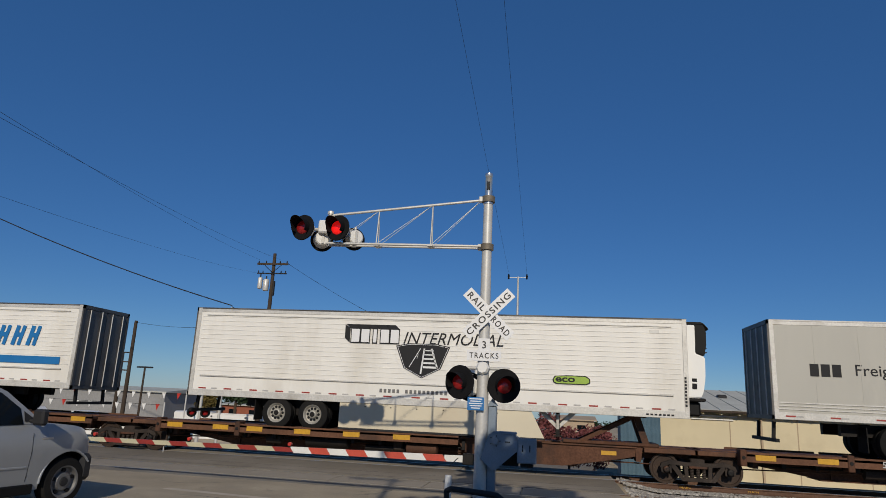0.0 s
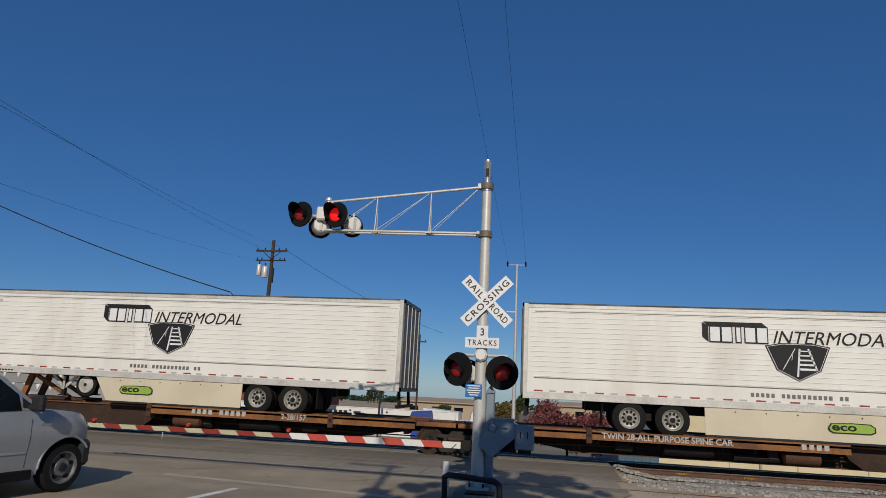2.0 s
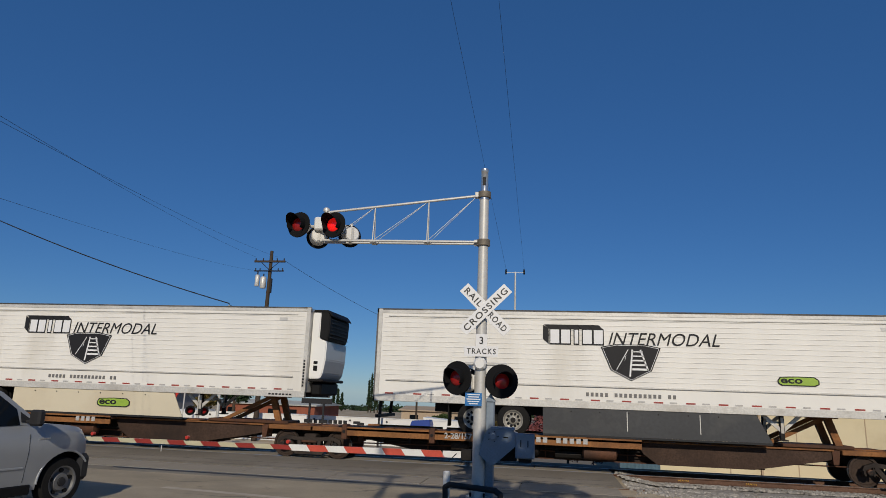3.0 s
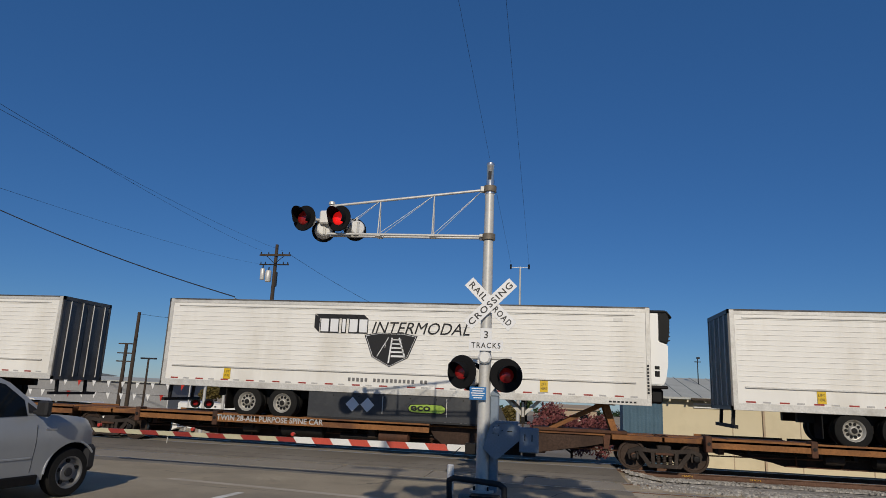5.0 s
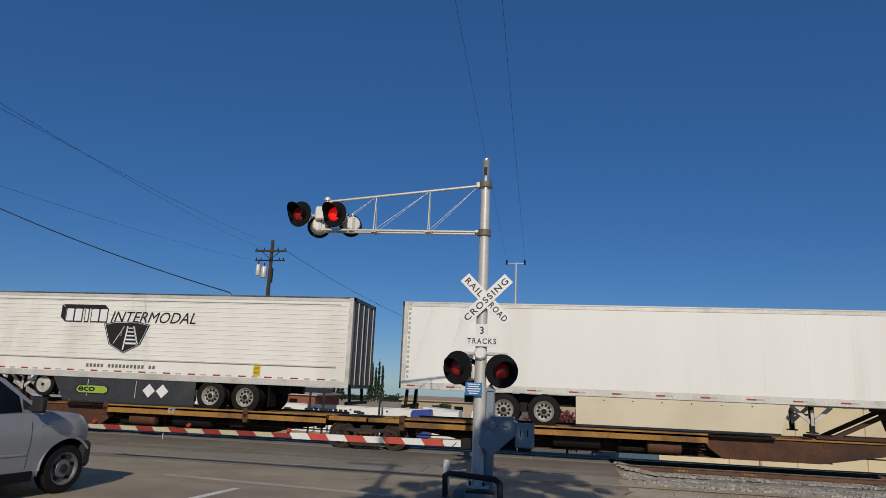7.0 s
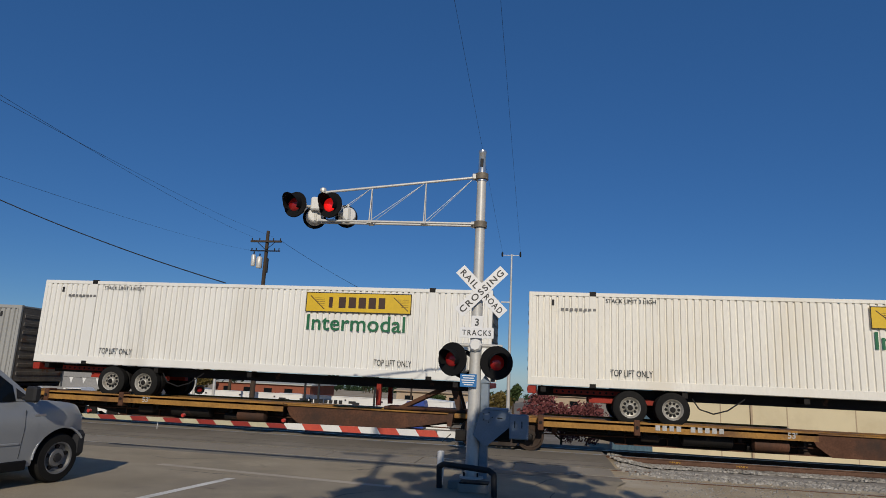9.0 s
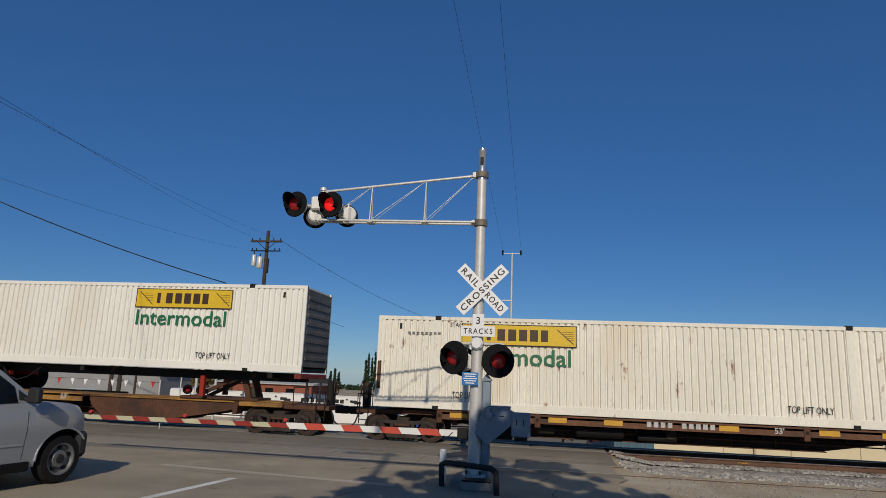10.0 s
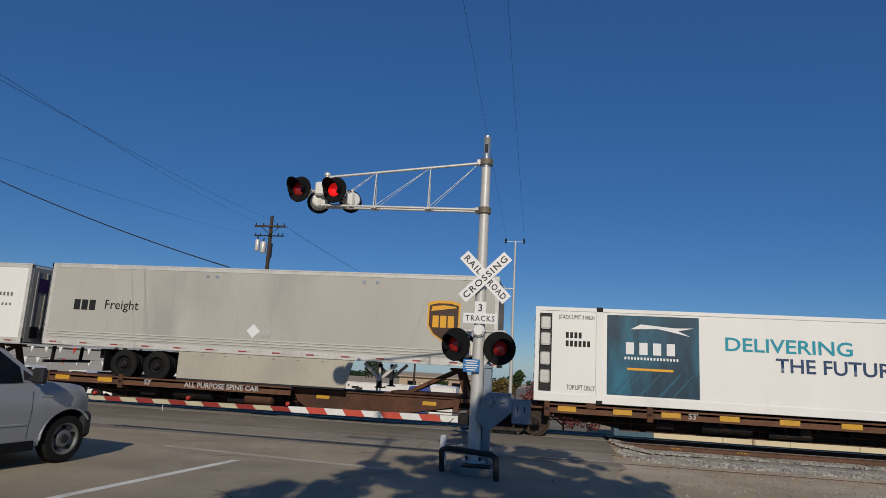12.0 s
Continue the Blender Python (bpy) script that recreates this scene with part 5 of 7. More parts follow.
def build_lot():
    g = FAR_GROUND
    board = thing("lot_fence", "long white painted lot wall with a row of dark marks", "wall", pose(-27, 46, g))
    part("wall", boxes((0, 20.5, 0, 0.15, 0, 1.85)), WHITE_PAINT, board, "white painted low wall")
    part("cap", boxes((0, 20.5, -0.03, 0.18, 1.85, 1.9)), WHITE_PAINT, board)
    part("groove", boxes((7.2, 19.9, -0.02, 0, 1.18, 1.21)), GALV, board)
    for x in (8.2, 13.5):
        part("emblem", made(prism, [(x - 0.4, 1.42), (x - 0.12, 1.42), (x - 0.12, 1.34), (x + 0.4, 1.34), (x + 0.4, 1.52), (x + 0.12, 1.52), (x + 0.12, 1.6), (x - 0.4, 1.6)], -0.02, -0.004), TRIM_DARK, board, "plain dark emblem")
    for i in range(9):
        part("mark", boxes((9.4 + i * 0.37, 9.67 + i * 0.37, -0.02, -0.004, 1.36, 1.62)), TRIM_DARK, board)
    for i in range(7):
        part("cap_lamp", boxes((2 + i * 2.7, 2.12 + i * 2.7, -0.06, -0.03, 1.6, 1.7)), TRIM_DARK, board)
    cars = [(-31.5, 41, 12, WHITE_PAINT, "pickup", "white pickup parked at the far lot"), (-36.5, 41.5, 8, WHITE_PAINT, "van", "white van parked at the far lot"), (-41.5, 42, 15, GREY_VAN, "car", "grey car parked at the far lot"),
            (-28.0, 50, 90, WHITE_PAINT, "van", "white van parked behind the lot wall"), (-24.0, 49.5, 85, GREY_VAN, "pickup", "grey pickup parked behind the lot wall"), (-20.0, 50, 95, WHITE_PAINT, "pickup", "white pickup parked behind the lot wall"),
            (-46, 44, 5, CHASSIS_RED, "car", "red car parked at the far lot"), (-26.5, 40.5, 10, WHITE_PAINT, "car", "white car parked at the far lot"), (-5.4, 52, 8, WHITE_PAINT, "pickup", "white pickup parked near the tan building")]
    for c in cars:
        parked_car(*c)
    d = thing("waste_bin", "blue steel waste bin with sloped lid", "waste bin", pose(-8.75, 45.2, g))
    part("body", made(prism, [(-0.6, 0.1), (0.6, 0.1), (0.68, 1.55), (-0.68, 1.55)], -0.6, 0.6), BLUE_TARP, d)
    part("lid", made(prism, [(-0.7, 1.55), (0.7, 1.55), (0.6, 1.95), (-0.6, 1.85)], -0.62, 0.62), BLUE_TARP, d)
    d = thing("white_tank_trailer", "white boxy trailer with a grey emblem patch", "trailer", pose(-8.3, 52, g))
    part("body", made(prism, [(-1.3, 0.4), (1.3, 0.4), (1.3, 1.7), (-1.5, 1.9)], -1, 1), WHITE_PAINT, d)
    part("emblem", boxes((0.3, 0.9, -1.02, -1.0, 1.2, 1.4)), LOGO_NAVY, d)
    for x in (-0.6, 0.5):
        part("wheel", made(lathe, [(-0.1, 0.2), (-0.09, 0.38), (0.09, 0.38), (0.1, 0.2)], (x, -0.8, 0.38), "y", 14), RUBBER, d)
    for x, y, w, dep, h, m, lab, roof in ((-12.5, 75, 9, 8, 1.75, TAN_WALL, "low tan stucco building beyond the tracks", TAN_WALL), (-33.5, 75, 12, 9, 1.8, BRICK_RED, "low red-brown building beyond the lot", ROOF_GREY), (-52, 62, 26, 10, 3.0, GREY_HAZE, "long low grey building behind the lot", ROOF_GREY),
                                       (2.0, 78, 5.5, 6, 2.0, TAN_WALL, "plain tan building far beyond the tracks", TAN_WALL), (-75, 80, 18, 10, 3.5, TAN_WALL, "distant low tan building with grey roof", ROOF_GREY)):
        b = thing("low_building", lab, "building", pose(x, y, g))
        part("wall", boxes((-w / 2, w / 2, 0, dep, 0, h)), m, b)
        part("roof", made(prism_x, [(-0.3, h), (dep + 0.3, h), (dep + 0.3, h + 0.1), (dep / 2, h + 0.5), (-0.3, h + 0.12)], -w / 2 - 0.3, w / 2 + 0.3), roof, b)
        for i in range(int(w / 2.6) if m is not GREY_HAZE else 0):
            xx = -w / 2 + 1.0 + i * 2.6
            win = part("window", boxes((xx, xx + 1.0, -0.03, 0.0, h * 0.42, h * 0.75)), GLASS_DARK, b)
            part("frame", boxes((xx - 0.06, xx + 1.06, -0.02, 0.002, h * 0.42 - 0.06, h * 0.42)), WHITE_PAINT, win)
    # strings of pennants
    for row, (y, z, x0, x1) in enumerate(((44.0, 1.75, -44.0, -26.0), (43.0, 0.95, -43.0, -27.0))):
        s = thing("pennant_string", "string of white and red triangular pennants over the car lot", "pennants", pose(0, y, z))
        part("cord", rods([((x0, 0, 0), (x1, 0, -0.1), 0.012)], 6), CABLE, s)
        n = 15
        for i in range(n):
            x = x0 + (x1 - x0) * (i + 0.5) / n
            part("pennant", made(prism, [(x - 0.16, -0.05), (x + 0.16, -0.05), (x + random.uniform(-0.07, 0.07), -0.5)], -0.006, 0.006), WHITE_PAINT if i % 7 else RED, s)
        for x in (x0, x1):
            part("post", rods([((x, 0, g - z), (x, 0, 0.1), 0.05)], 8), GALV, s)
    # fence rails by the far track
    f = thing("lot_railing", "thin dark railing with tall posts at the lot's edge", "railing", pose(-16.5, 44, g))
    for x in (0, 1.0, 5.0):
        part("post", boxes((x - 0.06, x + 0.06, -0.06, 0.06, 0, 3.0)), TRIM_DARK, f)
    part("sign_board", boxes((-0.6, 1.6, -0.08, -0.02, 2.75, 3.1)), TRIM_DARK, f, "dark sign board with pale bars")


def build_far_signal():
    s = thing("crossing_signal_far", "crossing signal mast on the far side with lamps and arm", "crossing signal", pose(-20.3, 36, FAR_GROUND))
    s.name = "crossing_signal"
    part("mast", made(lathe, [(0, 0.12), (2, 0.09), (6.45, 0.07)], (0, 0, 0), "z", 12), GALV, s, "", True)
    part("cap", made(lathe, [(6.45, 0.11), (6.6, 0.11), (6.65, 0.05)], (0, 0, 0), "z", 10), ALU, s)
    for z0, z1 in ((4.95, 4.95), (5.9, 5.6)):
        part("arm_chord", rods([((0, 0, z0), (4.2, 0.2, z1), 0.035)], 8), GALV, s)
    for x in (1.2, 2.4, 3.6):
        part("post", rods([((x, 0.06, 4.95), (x, 0.06, 5.9 - 0.07 * x), 0.02)], 6), GALV, s)
        part("diagonal", rods([((x - 1.1, 0.06, 5.9 - 0.07 * x), (x, 0.06, 4.95), 0.014)], 6), GALV, s)
    for sg in (-1, 1):
        b = part("crossbuck_blade", boxes((-0.42, 0.42, 0.0, 0.01, -0.08, 0.08)), SIGN_WHITE, s)
        b.matrix_local = pose(0.2, -0.2 + 0.02 * sg, 3.6, 0, 45 * sg, 35)
    for x in (-0.45, 0.4):
        lamp_head(s, "mast_lamp", x, -0.1, 2.25, 30, False, 0.28)


build_shed()
build_cabinet()
build_plants()
build_lot()
build_far_signal()


# ---- the train ----
LONG, WIDE = 16.15, 2.59
NEAR_FACE = 20.58
MOVERS = []           # (thing, place along the train at 0 s)


def ridden(t):
    """Metres that the train has gone by t seconds."""
    return 23.1 * t + 0.025 * t * t


def wheel_pair(parent, x, z, rim, r=0.5):
    """Dual tyres on both sides of one axle."""
    for y, lab in ((0.03, 1), (WIDE - 0.63, 0)):
        for k in (0, 1):
            yy = y + k * 0.31
            prof = [(0.0, r * 0.62), (0.01, r * 0.9), (0.04, r), (0.24, r), (0.27, r * 0.9), (0.28, r * 0.62)]
            tyre = part("tyre", made(lathe, prof, (x, yy, z), "y", 28, k > 0), RUBBER, parent, "black dual truck tyre", True)
            if k == 0 and lab:
                part("rim", made(lathe, [(-0.002, r * 0.62), (0.02, r * 0.56), (0.09, r * 0.5), (0.10, r * 0.44)], (x, yy, z), "y", 24, False), rim, tyre, "", True)
                part("wheel_disc", made(lathe, [(0.098, r * 0.45), (0.11, 0.14), (0.03, 0.13), (0.0, 0.10), (-0.01, 0.05), (-0.01, 0.004)], (x, yy, z), "y", 24, False), rim if rim is not BLACK else DARK_STEEL, tyre, "", True)
                bm = bmesh.new()
                for i in range(10):
                    a = i * 0.628
                    rod(bm, (x + 0.185 * math.cos(a), yy + 0.085, z + 0.185 * math.sin(a)), (x + 0.185 * math.cos(a), yy + 0.107, z + 0.185 * math.sin(a)), 0.044, seg=8)
                pieces("rim_hole", bm, BLACK, tyre)
                part("hub", made(lathe, [(-0.03, 0.02), (-0.028, 0.07), (0.0, 0.085), (0.03, 0.09)], (x, yy, z), "y", 14), DARK_STEEL, tyre, "dark oily hub")
    part("axle", rods([((x, 0.3, z), (x, WIDE - 0.3, z), 0.06)]), DARK_STEEL, parent)


def running_gear(parent, fx, d0, rim, low=1.95, legs=True):
    """Tandem axles, slider frame, landing gear and the rear guard under a trailer."""
    for d in (d0, d0 + 1.24):
        wheel_pair(parent, fx(d), 1.47, rim)
    a, b = sorted((fx(d0 - 1.3), fx(d0 + 2.3)))
    pieces("slider_frame", boxes((a, b, 0.55, 0.75, 1.62, low), (a, b, 1.85, 2.05, 1.62, low), (fx(d0 + 0.5), fx(d0 + 0.7), 0.5, 2.1, 1.4, low)), DARK_STEEL, parent)
    a, b = sorted((fx(d0 - 0.78), fx(d0 - 0.81)))
    part("mud_flap", boxes((a, b, 0.1, 0.72, 1.2, 1.9)), RUBBER, parent)
    guard = bmesh.new()
    for y in (0.5, 1.95):
        beam(guard, (fx(0.12), y, low), (fx(0.08), y, 1.42), 0.09, 0.09)
    beam(guard, (fx(0.08), 0.12, 1.42), (fx(0.08), 2.47, 1.42), 0.1, 0.1)
    part("rear_guard", guard, DARK_STEEL, parent, "dark steel underride guard")
    if legs:
        for y in (0.45, 2.1):
            pieces("landing_leg", boxes((fx(12.3) - 0.06, fx(12.3) + 0.06, y - 0.06, y + 0.06, 1.22, low), (fx(12.3) - 0.13, fx(12.3) + 0.13, y - 0.12, y + 0.12, 1.18, 1.22)), DARK_STEEL, parent, "dark steel landing leg")
        bm = bmesh.new()
        for y in (0.45, 2.1):
            beam(bm, (fx(12.3), y - 0.02, 1.45), (fx(11.75), y - 0.02, low), 0.05, 0.10)
            beam(bm, (fx(12.3), y - 0.02, 1.45), (fx(12.85), y - 0.02, low), 0.05, 0.10)
            beam(bm, (fx(12.3), y - 0.02, low - 0.1), (fx(12.3), y - 0.02, 1.40), 0.08, 0.11)
        beam(bm, (fx(12.3), 0.45, 1.7), (fx(12.3), 2.1, 1.7), 0.06, 0.06)
        pieces("landing_brace", bm, ALU_RAIL, parent, "pale landing gear brace")


def tape(parent, z, x0, x1, gap, y=-0.006, h=0.045, red=0.27, white=0.21):
    """Red and white reflective strips along the lower rail."""
    bmr, bmw = bmesh.new(), bmesh.new()
    x, i = x0, 0
    while x < x1:
        box(bmr if i % 2 == 0 else bmw, x, x + (red if i % 2 == 0 else white), y, y + 0.004, z - h / 2, z + h / 2)
        x += gap if gap < 0.6 or i % 2 else red + 0.005
        i += 1
    pieces("red_strip", bmr, TAPE_RED, parent, "dull red reflective strip")
    pieces("white_strip", bmw, TAPE_GREY, parent, "greyed white reflective strip")


def van_body(parent, skin, low, top, ribs, fx, rivets=False, door=DOOR_DARK, rail=ALU_RAIL, edge=TOP_EDGE_DARK):
    part("body", boxes((0.02, LONG - 0.02, 0.0, WIDE, low + 0.17, top - 0.06), bevel=0.015), skin, parent)
    pieces("top_rail", boxes((0, LONG, -0.012, 0.1, top - 0.16, top - 0.045), (0, LONG, WIDE - 0.1, WIDE + 0.012, top - 0.16, top - 0.045), bevel=0.012), rail, parent, "aluminium top rail")
    pieces("roof_edge", boxes((0.01, LONG - 0.01, -0.004, 0.09, top - 0.047, top + 0.005), (0.01, LONG - 0.01, WIDE - 0.09, WIDE + 0.004, top - 0.047, top + 0.005), bevel=0.012), edge, parent, "grimy roof edge")
    part("roof", boxes((0.05, LONG - 0.05, 0.09, WIDE - 0.09, top - 0.05, top - 0.01)), ALU, parent)
    pieces("bottom_rail", boxes((0, LONG, -0.012, 0.12, low, low + 0.21), (0, LONG, WIDE - 0.12, WIDE + 0.012, low, low + 0.21), bevel=0.01), rail, parent, "aluminium bottom rail")
    part("floor_frame", boxes((0.05, LONG - 0.05, 0.1, WIDE - 0.1, low + 0.02, low + 0.16)), DARK_STEEL, parent)
    for x in (0.0, LONG - 0.14):
        pieces("corner_post", boxes((x, x + 0.14, -0.014, 0.1, low + 0.01, top - 0.01), bevel=0.012), rail, parent)
    if ribs == "h":
        bm = bmesh.new()
        for i in range(13):
            z = low + 0.84 + i * (top - low - 1.14) / 12
            box(bm, 0.2, LONG - 0.2, -0.011, 0.01, z - 0.008, z + 0.008)
        pieces("side_rib", bm, skin, parent)
        pieces("belt_rail", boxes((0.35, LONG - 0.45, -0.045, 0.0, low + 0.64, low + 0.69), (0.35, LONG - 0.45, -0.03, 0.0, top - 0.27, top - 0.235), bevel=0.01), rail, parent, "aluminium rub rail")
    if ribs == "v":
        bm = bmesh.new()
        for i in range(13):
            x = 1.2 + i * 1.22
            box(bm, x - 0.01, x + 0.01, -0.005, 0.01, low + 0.22, top - 0.17)
        pieces("panel_seam", bm, skin, parent)
    if rivets:
        bm = bmesh.new()
        for i in range(3):
            z = low + 0.30 + i * 0.09
            box(bm, 0.1, LONG - 0.1, -0.02, 0.01, z - 0.018, z + 0.018, bevel=0.006)
        pieces("belt_moulding", bm, rail, parent, "aluminium belt moulding")
    # rear doors
    x = fx(0.0)
    s = -1 if x < 1 else 1
    for k in (0, 1):
        y0, y1 = 0.1 + k * 1.2, 0.1 + k * 1.2 + 1.18
        d = part("door", boxes((min(x, x + s * 0.04), max(x, x + s * 0.04), y0, y1, low + 0.12, top - 0.14), bevel=0.01), door, parent, "worn rear door")
        for yy in (y0 + 0.28, y1 - 0.28):
            part("lock_rod", rods([((x + s * 0.07, yy, low + 0.12), (x + s * 0.07, yy, top - 0.15), 0.018)], 8), GALV, d)
    pieces("door_frame_bar", boxes((min(x, x + s * 0.05), max(x, x + s * 0.05), 0, 0.1, low, top), (min(x, x + s * 0.05), max(x, x + s * 0.05), WIDE - 0.1, WIDE, low, top),
                             (min(x, x + s * 0.05), max(x, x + s * 0.05), 0, WIDE, top - 0.13, top), (min(x, x + s * 0.05), max(x, x + s * 0.05), 0, WIDE, low, low + 0.12)), door, parent)


def reefer_unit(parent, x, s, low, top):
    """The refrigeration unit on a trailer's nose; s is the way it points."""
    def bx(a, b, y0, y1, z0, z1, bevel):
        return boxes((min(x + s * a, x + s * b), max(x + s * a, x + s * b), y0, y1, z0, z1), bevel=bevel)
    unit = thing("cooling_unit", "", "")
    unit.parent = parent
    def shell(outline, y0, y1):
        bm = bmesh.new()
        prism(bm, [(x + s * u, w) for u, w in outline][::s], y0, y1)
        bmesh.ops.bevel(bm, geom=bm.edges[:], offset=0.03, segments=2, affect="EDGES")
        return bm
    part("housing", shell([(0.0, low + 0.62), (0.38, low + 0.62), (0.47, low + 0.8), (0.54, low + 1.25), (0.55, top - 1.12), (0.27, top - 1.02), (0.30, top - 0.15), (0.0, top - 0.15)], 0.22, WIDE - 0.22), BRIGHT_VAN, unit, "white rounded cooling unit housing")
    cowl = part("top_cowl", shell([(0.25, top - 1.0), (0.54, top - 1.10), (0.60, top - 0.8), (0.62, top - 0.35), (0.54, top - 0.13), (0.25, top - 0.11)], 0.25, WIDE - 0.25), BLACK, unit, "black louvred upper cowl")
    part("cowl_roof", shell([(0.0, top - 0.14), (0.50, top - 0.14), (0.68, top - 0.30), (0.70, top - 0.26), (0.52, top - 0.05), (0.0, top - 0.05)], 0.24, WIDE - 0.24), BLACK, unit, "black rounded cowl lip")
    for k in range(6):
        z0 = top - 0.98 + k * 0.12
        part("louvre", bx(0.56, 0.645, 0.4, WIDE - 0.4, z0, z0 + 0.03, 0.004), TRIM_DARK, cowl)
    part("foot", bx(0.0, 0.52, 0.2, WIDE - 0.2, low + 0.52, low + 0.62, 0.03), DARK_STEEL, unit)
    part("tank", bx(0.03, 0.40, 0.4, WIDE - 0.4, low + 0.08, low + 0.52, 0.06), BLACK, unit)
    for z0, z1 in ((low + 0.88, low + 1.05), (low + 1.1, low + 1.2)):
        part("gauge_window", boxes((min(x + s * 0.14, x + s * 0.28), max(x + s * 0.14, x + s * 0.28), 0.212, 0.222, z0, z1)), BLACK, unit)


def skirt(parent, fx, d0, d1, low, bottom, m, badge=None, diamonds=False, slant=0.9):
    a, b = fx(d0), fx(d1)
    sg = 1 if b > a else -1
    sk = part("side_skirt", made(prism, [(a, low), (b + sg * 0.2, low), (b - sg * slant, bottom), (a, bottom)], 0.02, 0.05), m, parent, "flat aerodynamic side skirt")
    # added dark strip that stands for the grime along the skirt's foot
    part("skirt_edge", boxes((min(a, b - sg * slant), max(a, b - sg * slant), 0.024, 0.046, bottom - 0.06, bottom - 0.002)), TRIM_DARK, sk, "dark rubber lower edge")
    for i in range(1, 7):
        x = a + (b - a) * i / 7
        part("bolt", made(rod, (x, 0.012, low - 0.1), (x, 0.022, low - 0.1), 0.02), DARK_STEEL, sk)
    if m is SKIRT_GREY:
        for k in (0.42, 0.77):
            x = a + (b - a) * k
            part("joint_strip", boxes((x - 0.012, x + 0.012, 0.012, 0.02, bottom + 0.16, low - 0.06)), GALV, sk, "pale joint strip")
    if diamonds:
        for k in (0, 1):
            x = fx(d0 + (1.5 if sg > 0 else 1.2) + 0.5 * k)
            z = (low + bottom) / 2 + 0.03
            part("diamond_plate", made(prism, [(x - 0.23, z), (x, z - 0.23), (x + 0.23, z), (x, z + 0.23)], 0.005, 0.015), SIGN_WHITE, sk, "blank white diamond plate")
    if badge:
        eco_badge(sk, fx(d1) - sg * (2.0 if sg > 0 else 1.4), (low + bottom) / 2, 0.0, 1.25)


def eco_badge(parent, x, z, y, w):
    """A plain lime lozenge with a dark rim."""
    h = w * 0.24
    pts = [(-0.5, 0), (-0.44, 0.4), (0.0, 0.5), (0.4, 0.46), (0.5, 0.15), (0.5, -0.3), (0.4, -0.5), (-0.4, -0.5), (-0.48, -0.3)]
    part("badge_rim", made(prism, [(x + u * w, z + v * h) for u, v in pts], y - 0.006, y), CHARCOAL, parent, "dark badge rim")
    part("badge", made(prism, [(x + u * w * 0.94, z + v * h * 0.82) for u, v in pts], y - 0.010, y - 0.006), LOGO_LIME, parent, "lime green badge")
    write("eco", h * 0.52, pose(x - w * 0.16, y - 0.0125, z), CHARCOAL, parent, width=w * 0.52, bold=0.03)


def level_bars(bm, x0, x1, z0, z1, stroke, y0, y1):
    """A plain solid bar in a letter's place."""
    box(bm, x0, x1, y0, y1, z0, z1)


def block_logo(parent, x, z, w, h):
    """A dark slanted block with five pale letter-like bars, in place of a lettered company mark."""
    part("logo_shadow", made(prism, [(x - 0.02, z + h * 0.42), (x - 0.2, z + h * 0.62), (x - 0.2, z - h * 0.22), (x - 0.02, z - h * 0.52)], -0.018, -0.0125), CHARCOAL, parent, "dark side of the company mark")
    for i in range(5):
        a = x + i * w / 5
        part("logo_top", made(prism, [(a - 0.02, z + h * 0.40), (a + w / 5 - 0.005, z + h * 0.40), (a + w / 5 - 0.155, z + h * 0.66), (a - 0.17, z + h * 0.66)], -0.018, -0.0125), CHARCOAL, parent, "dark slanted top of a block")
    bm, bd = bmesh.new(), bmesh.new()
    for i in range(5):
        a = x + 0.03 + i * w / 5 + (0.08 if i == 2 else 0)
        b = a + (0.11 if i == 2 else w / 5 - 0.06)
        box(bd, a - 0.03, b + 0.03, -0.020, -0.0185, z - h * 0.54, z + h * 0.42)
        if i == 2:
            box(bm, a, b, -0.023, -0.0205, z - h * 0.46, z + h * 0.36)
        else:
            level_bars(bm, a, b, z - h * 0.46, z + h * 0.36, 0.095, -0.023, -0.0205)
    part("logo_edges", bd, CHARCOAL, parent)
    pieces("logo_bar", bm, SIGN_WHITE, parent, "white bar of the company mark")


def shield_logo(parent, x, z, w, h):
    """A dark shield with a pale road and track drawn on it."""
    pts = [(-0.5, 0.42), (-0.25, 0.5), (0.25, 0.5), (0.5, 0.42), (0.34, -0.22), (0.0, -0.5), (-0.34, -0.22)]
    part("shield", made(prism, [(x + u * w, z + v * h) for u, v in pts], -0.018, -0.0125), CHARCOAL, parent, "charcoal shield emblem")
    bm = bmesh.new()
    p = lambda u, v: (x + u * w, -0.0215, z + v * h)
    for k in (1.0, 0.9):
        q = [(u * k * 0.94, v * k * 0.94) for u, v in pts]
        if k == 1.0:
            for (a, b), (c, d) in zip(q, q[1:] + q[:1]):
                beam(bm, p(a, b), p(c, d), 0.006, 0.012)
    for a, b, c, d, t in ((-0.04, 0.36, -0.24, -0.2, 0.02), (0.03, 0.36, -0.02, -0.38, 0.05), (0.16, 0.36, 0.28, -0.2, 0.05), (-0.08, 0.2, -0.1, 0.05, 0.012)):
        beam(bm, p(a, b), p(c, d), 0.006, t)
    for k in range(5):
        v = 0.3 - k * 0.12
        beam(bm, p(0.02, v), p(0.2 + k * 0.02, v), 0.006, 0.03 + 0.008 * k)
    pieces("shield_line", bm, SIGN_WHITE, parent, "pale line of the emblem")


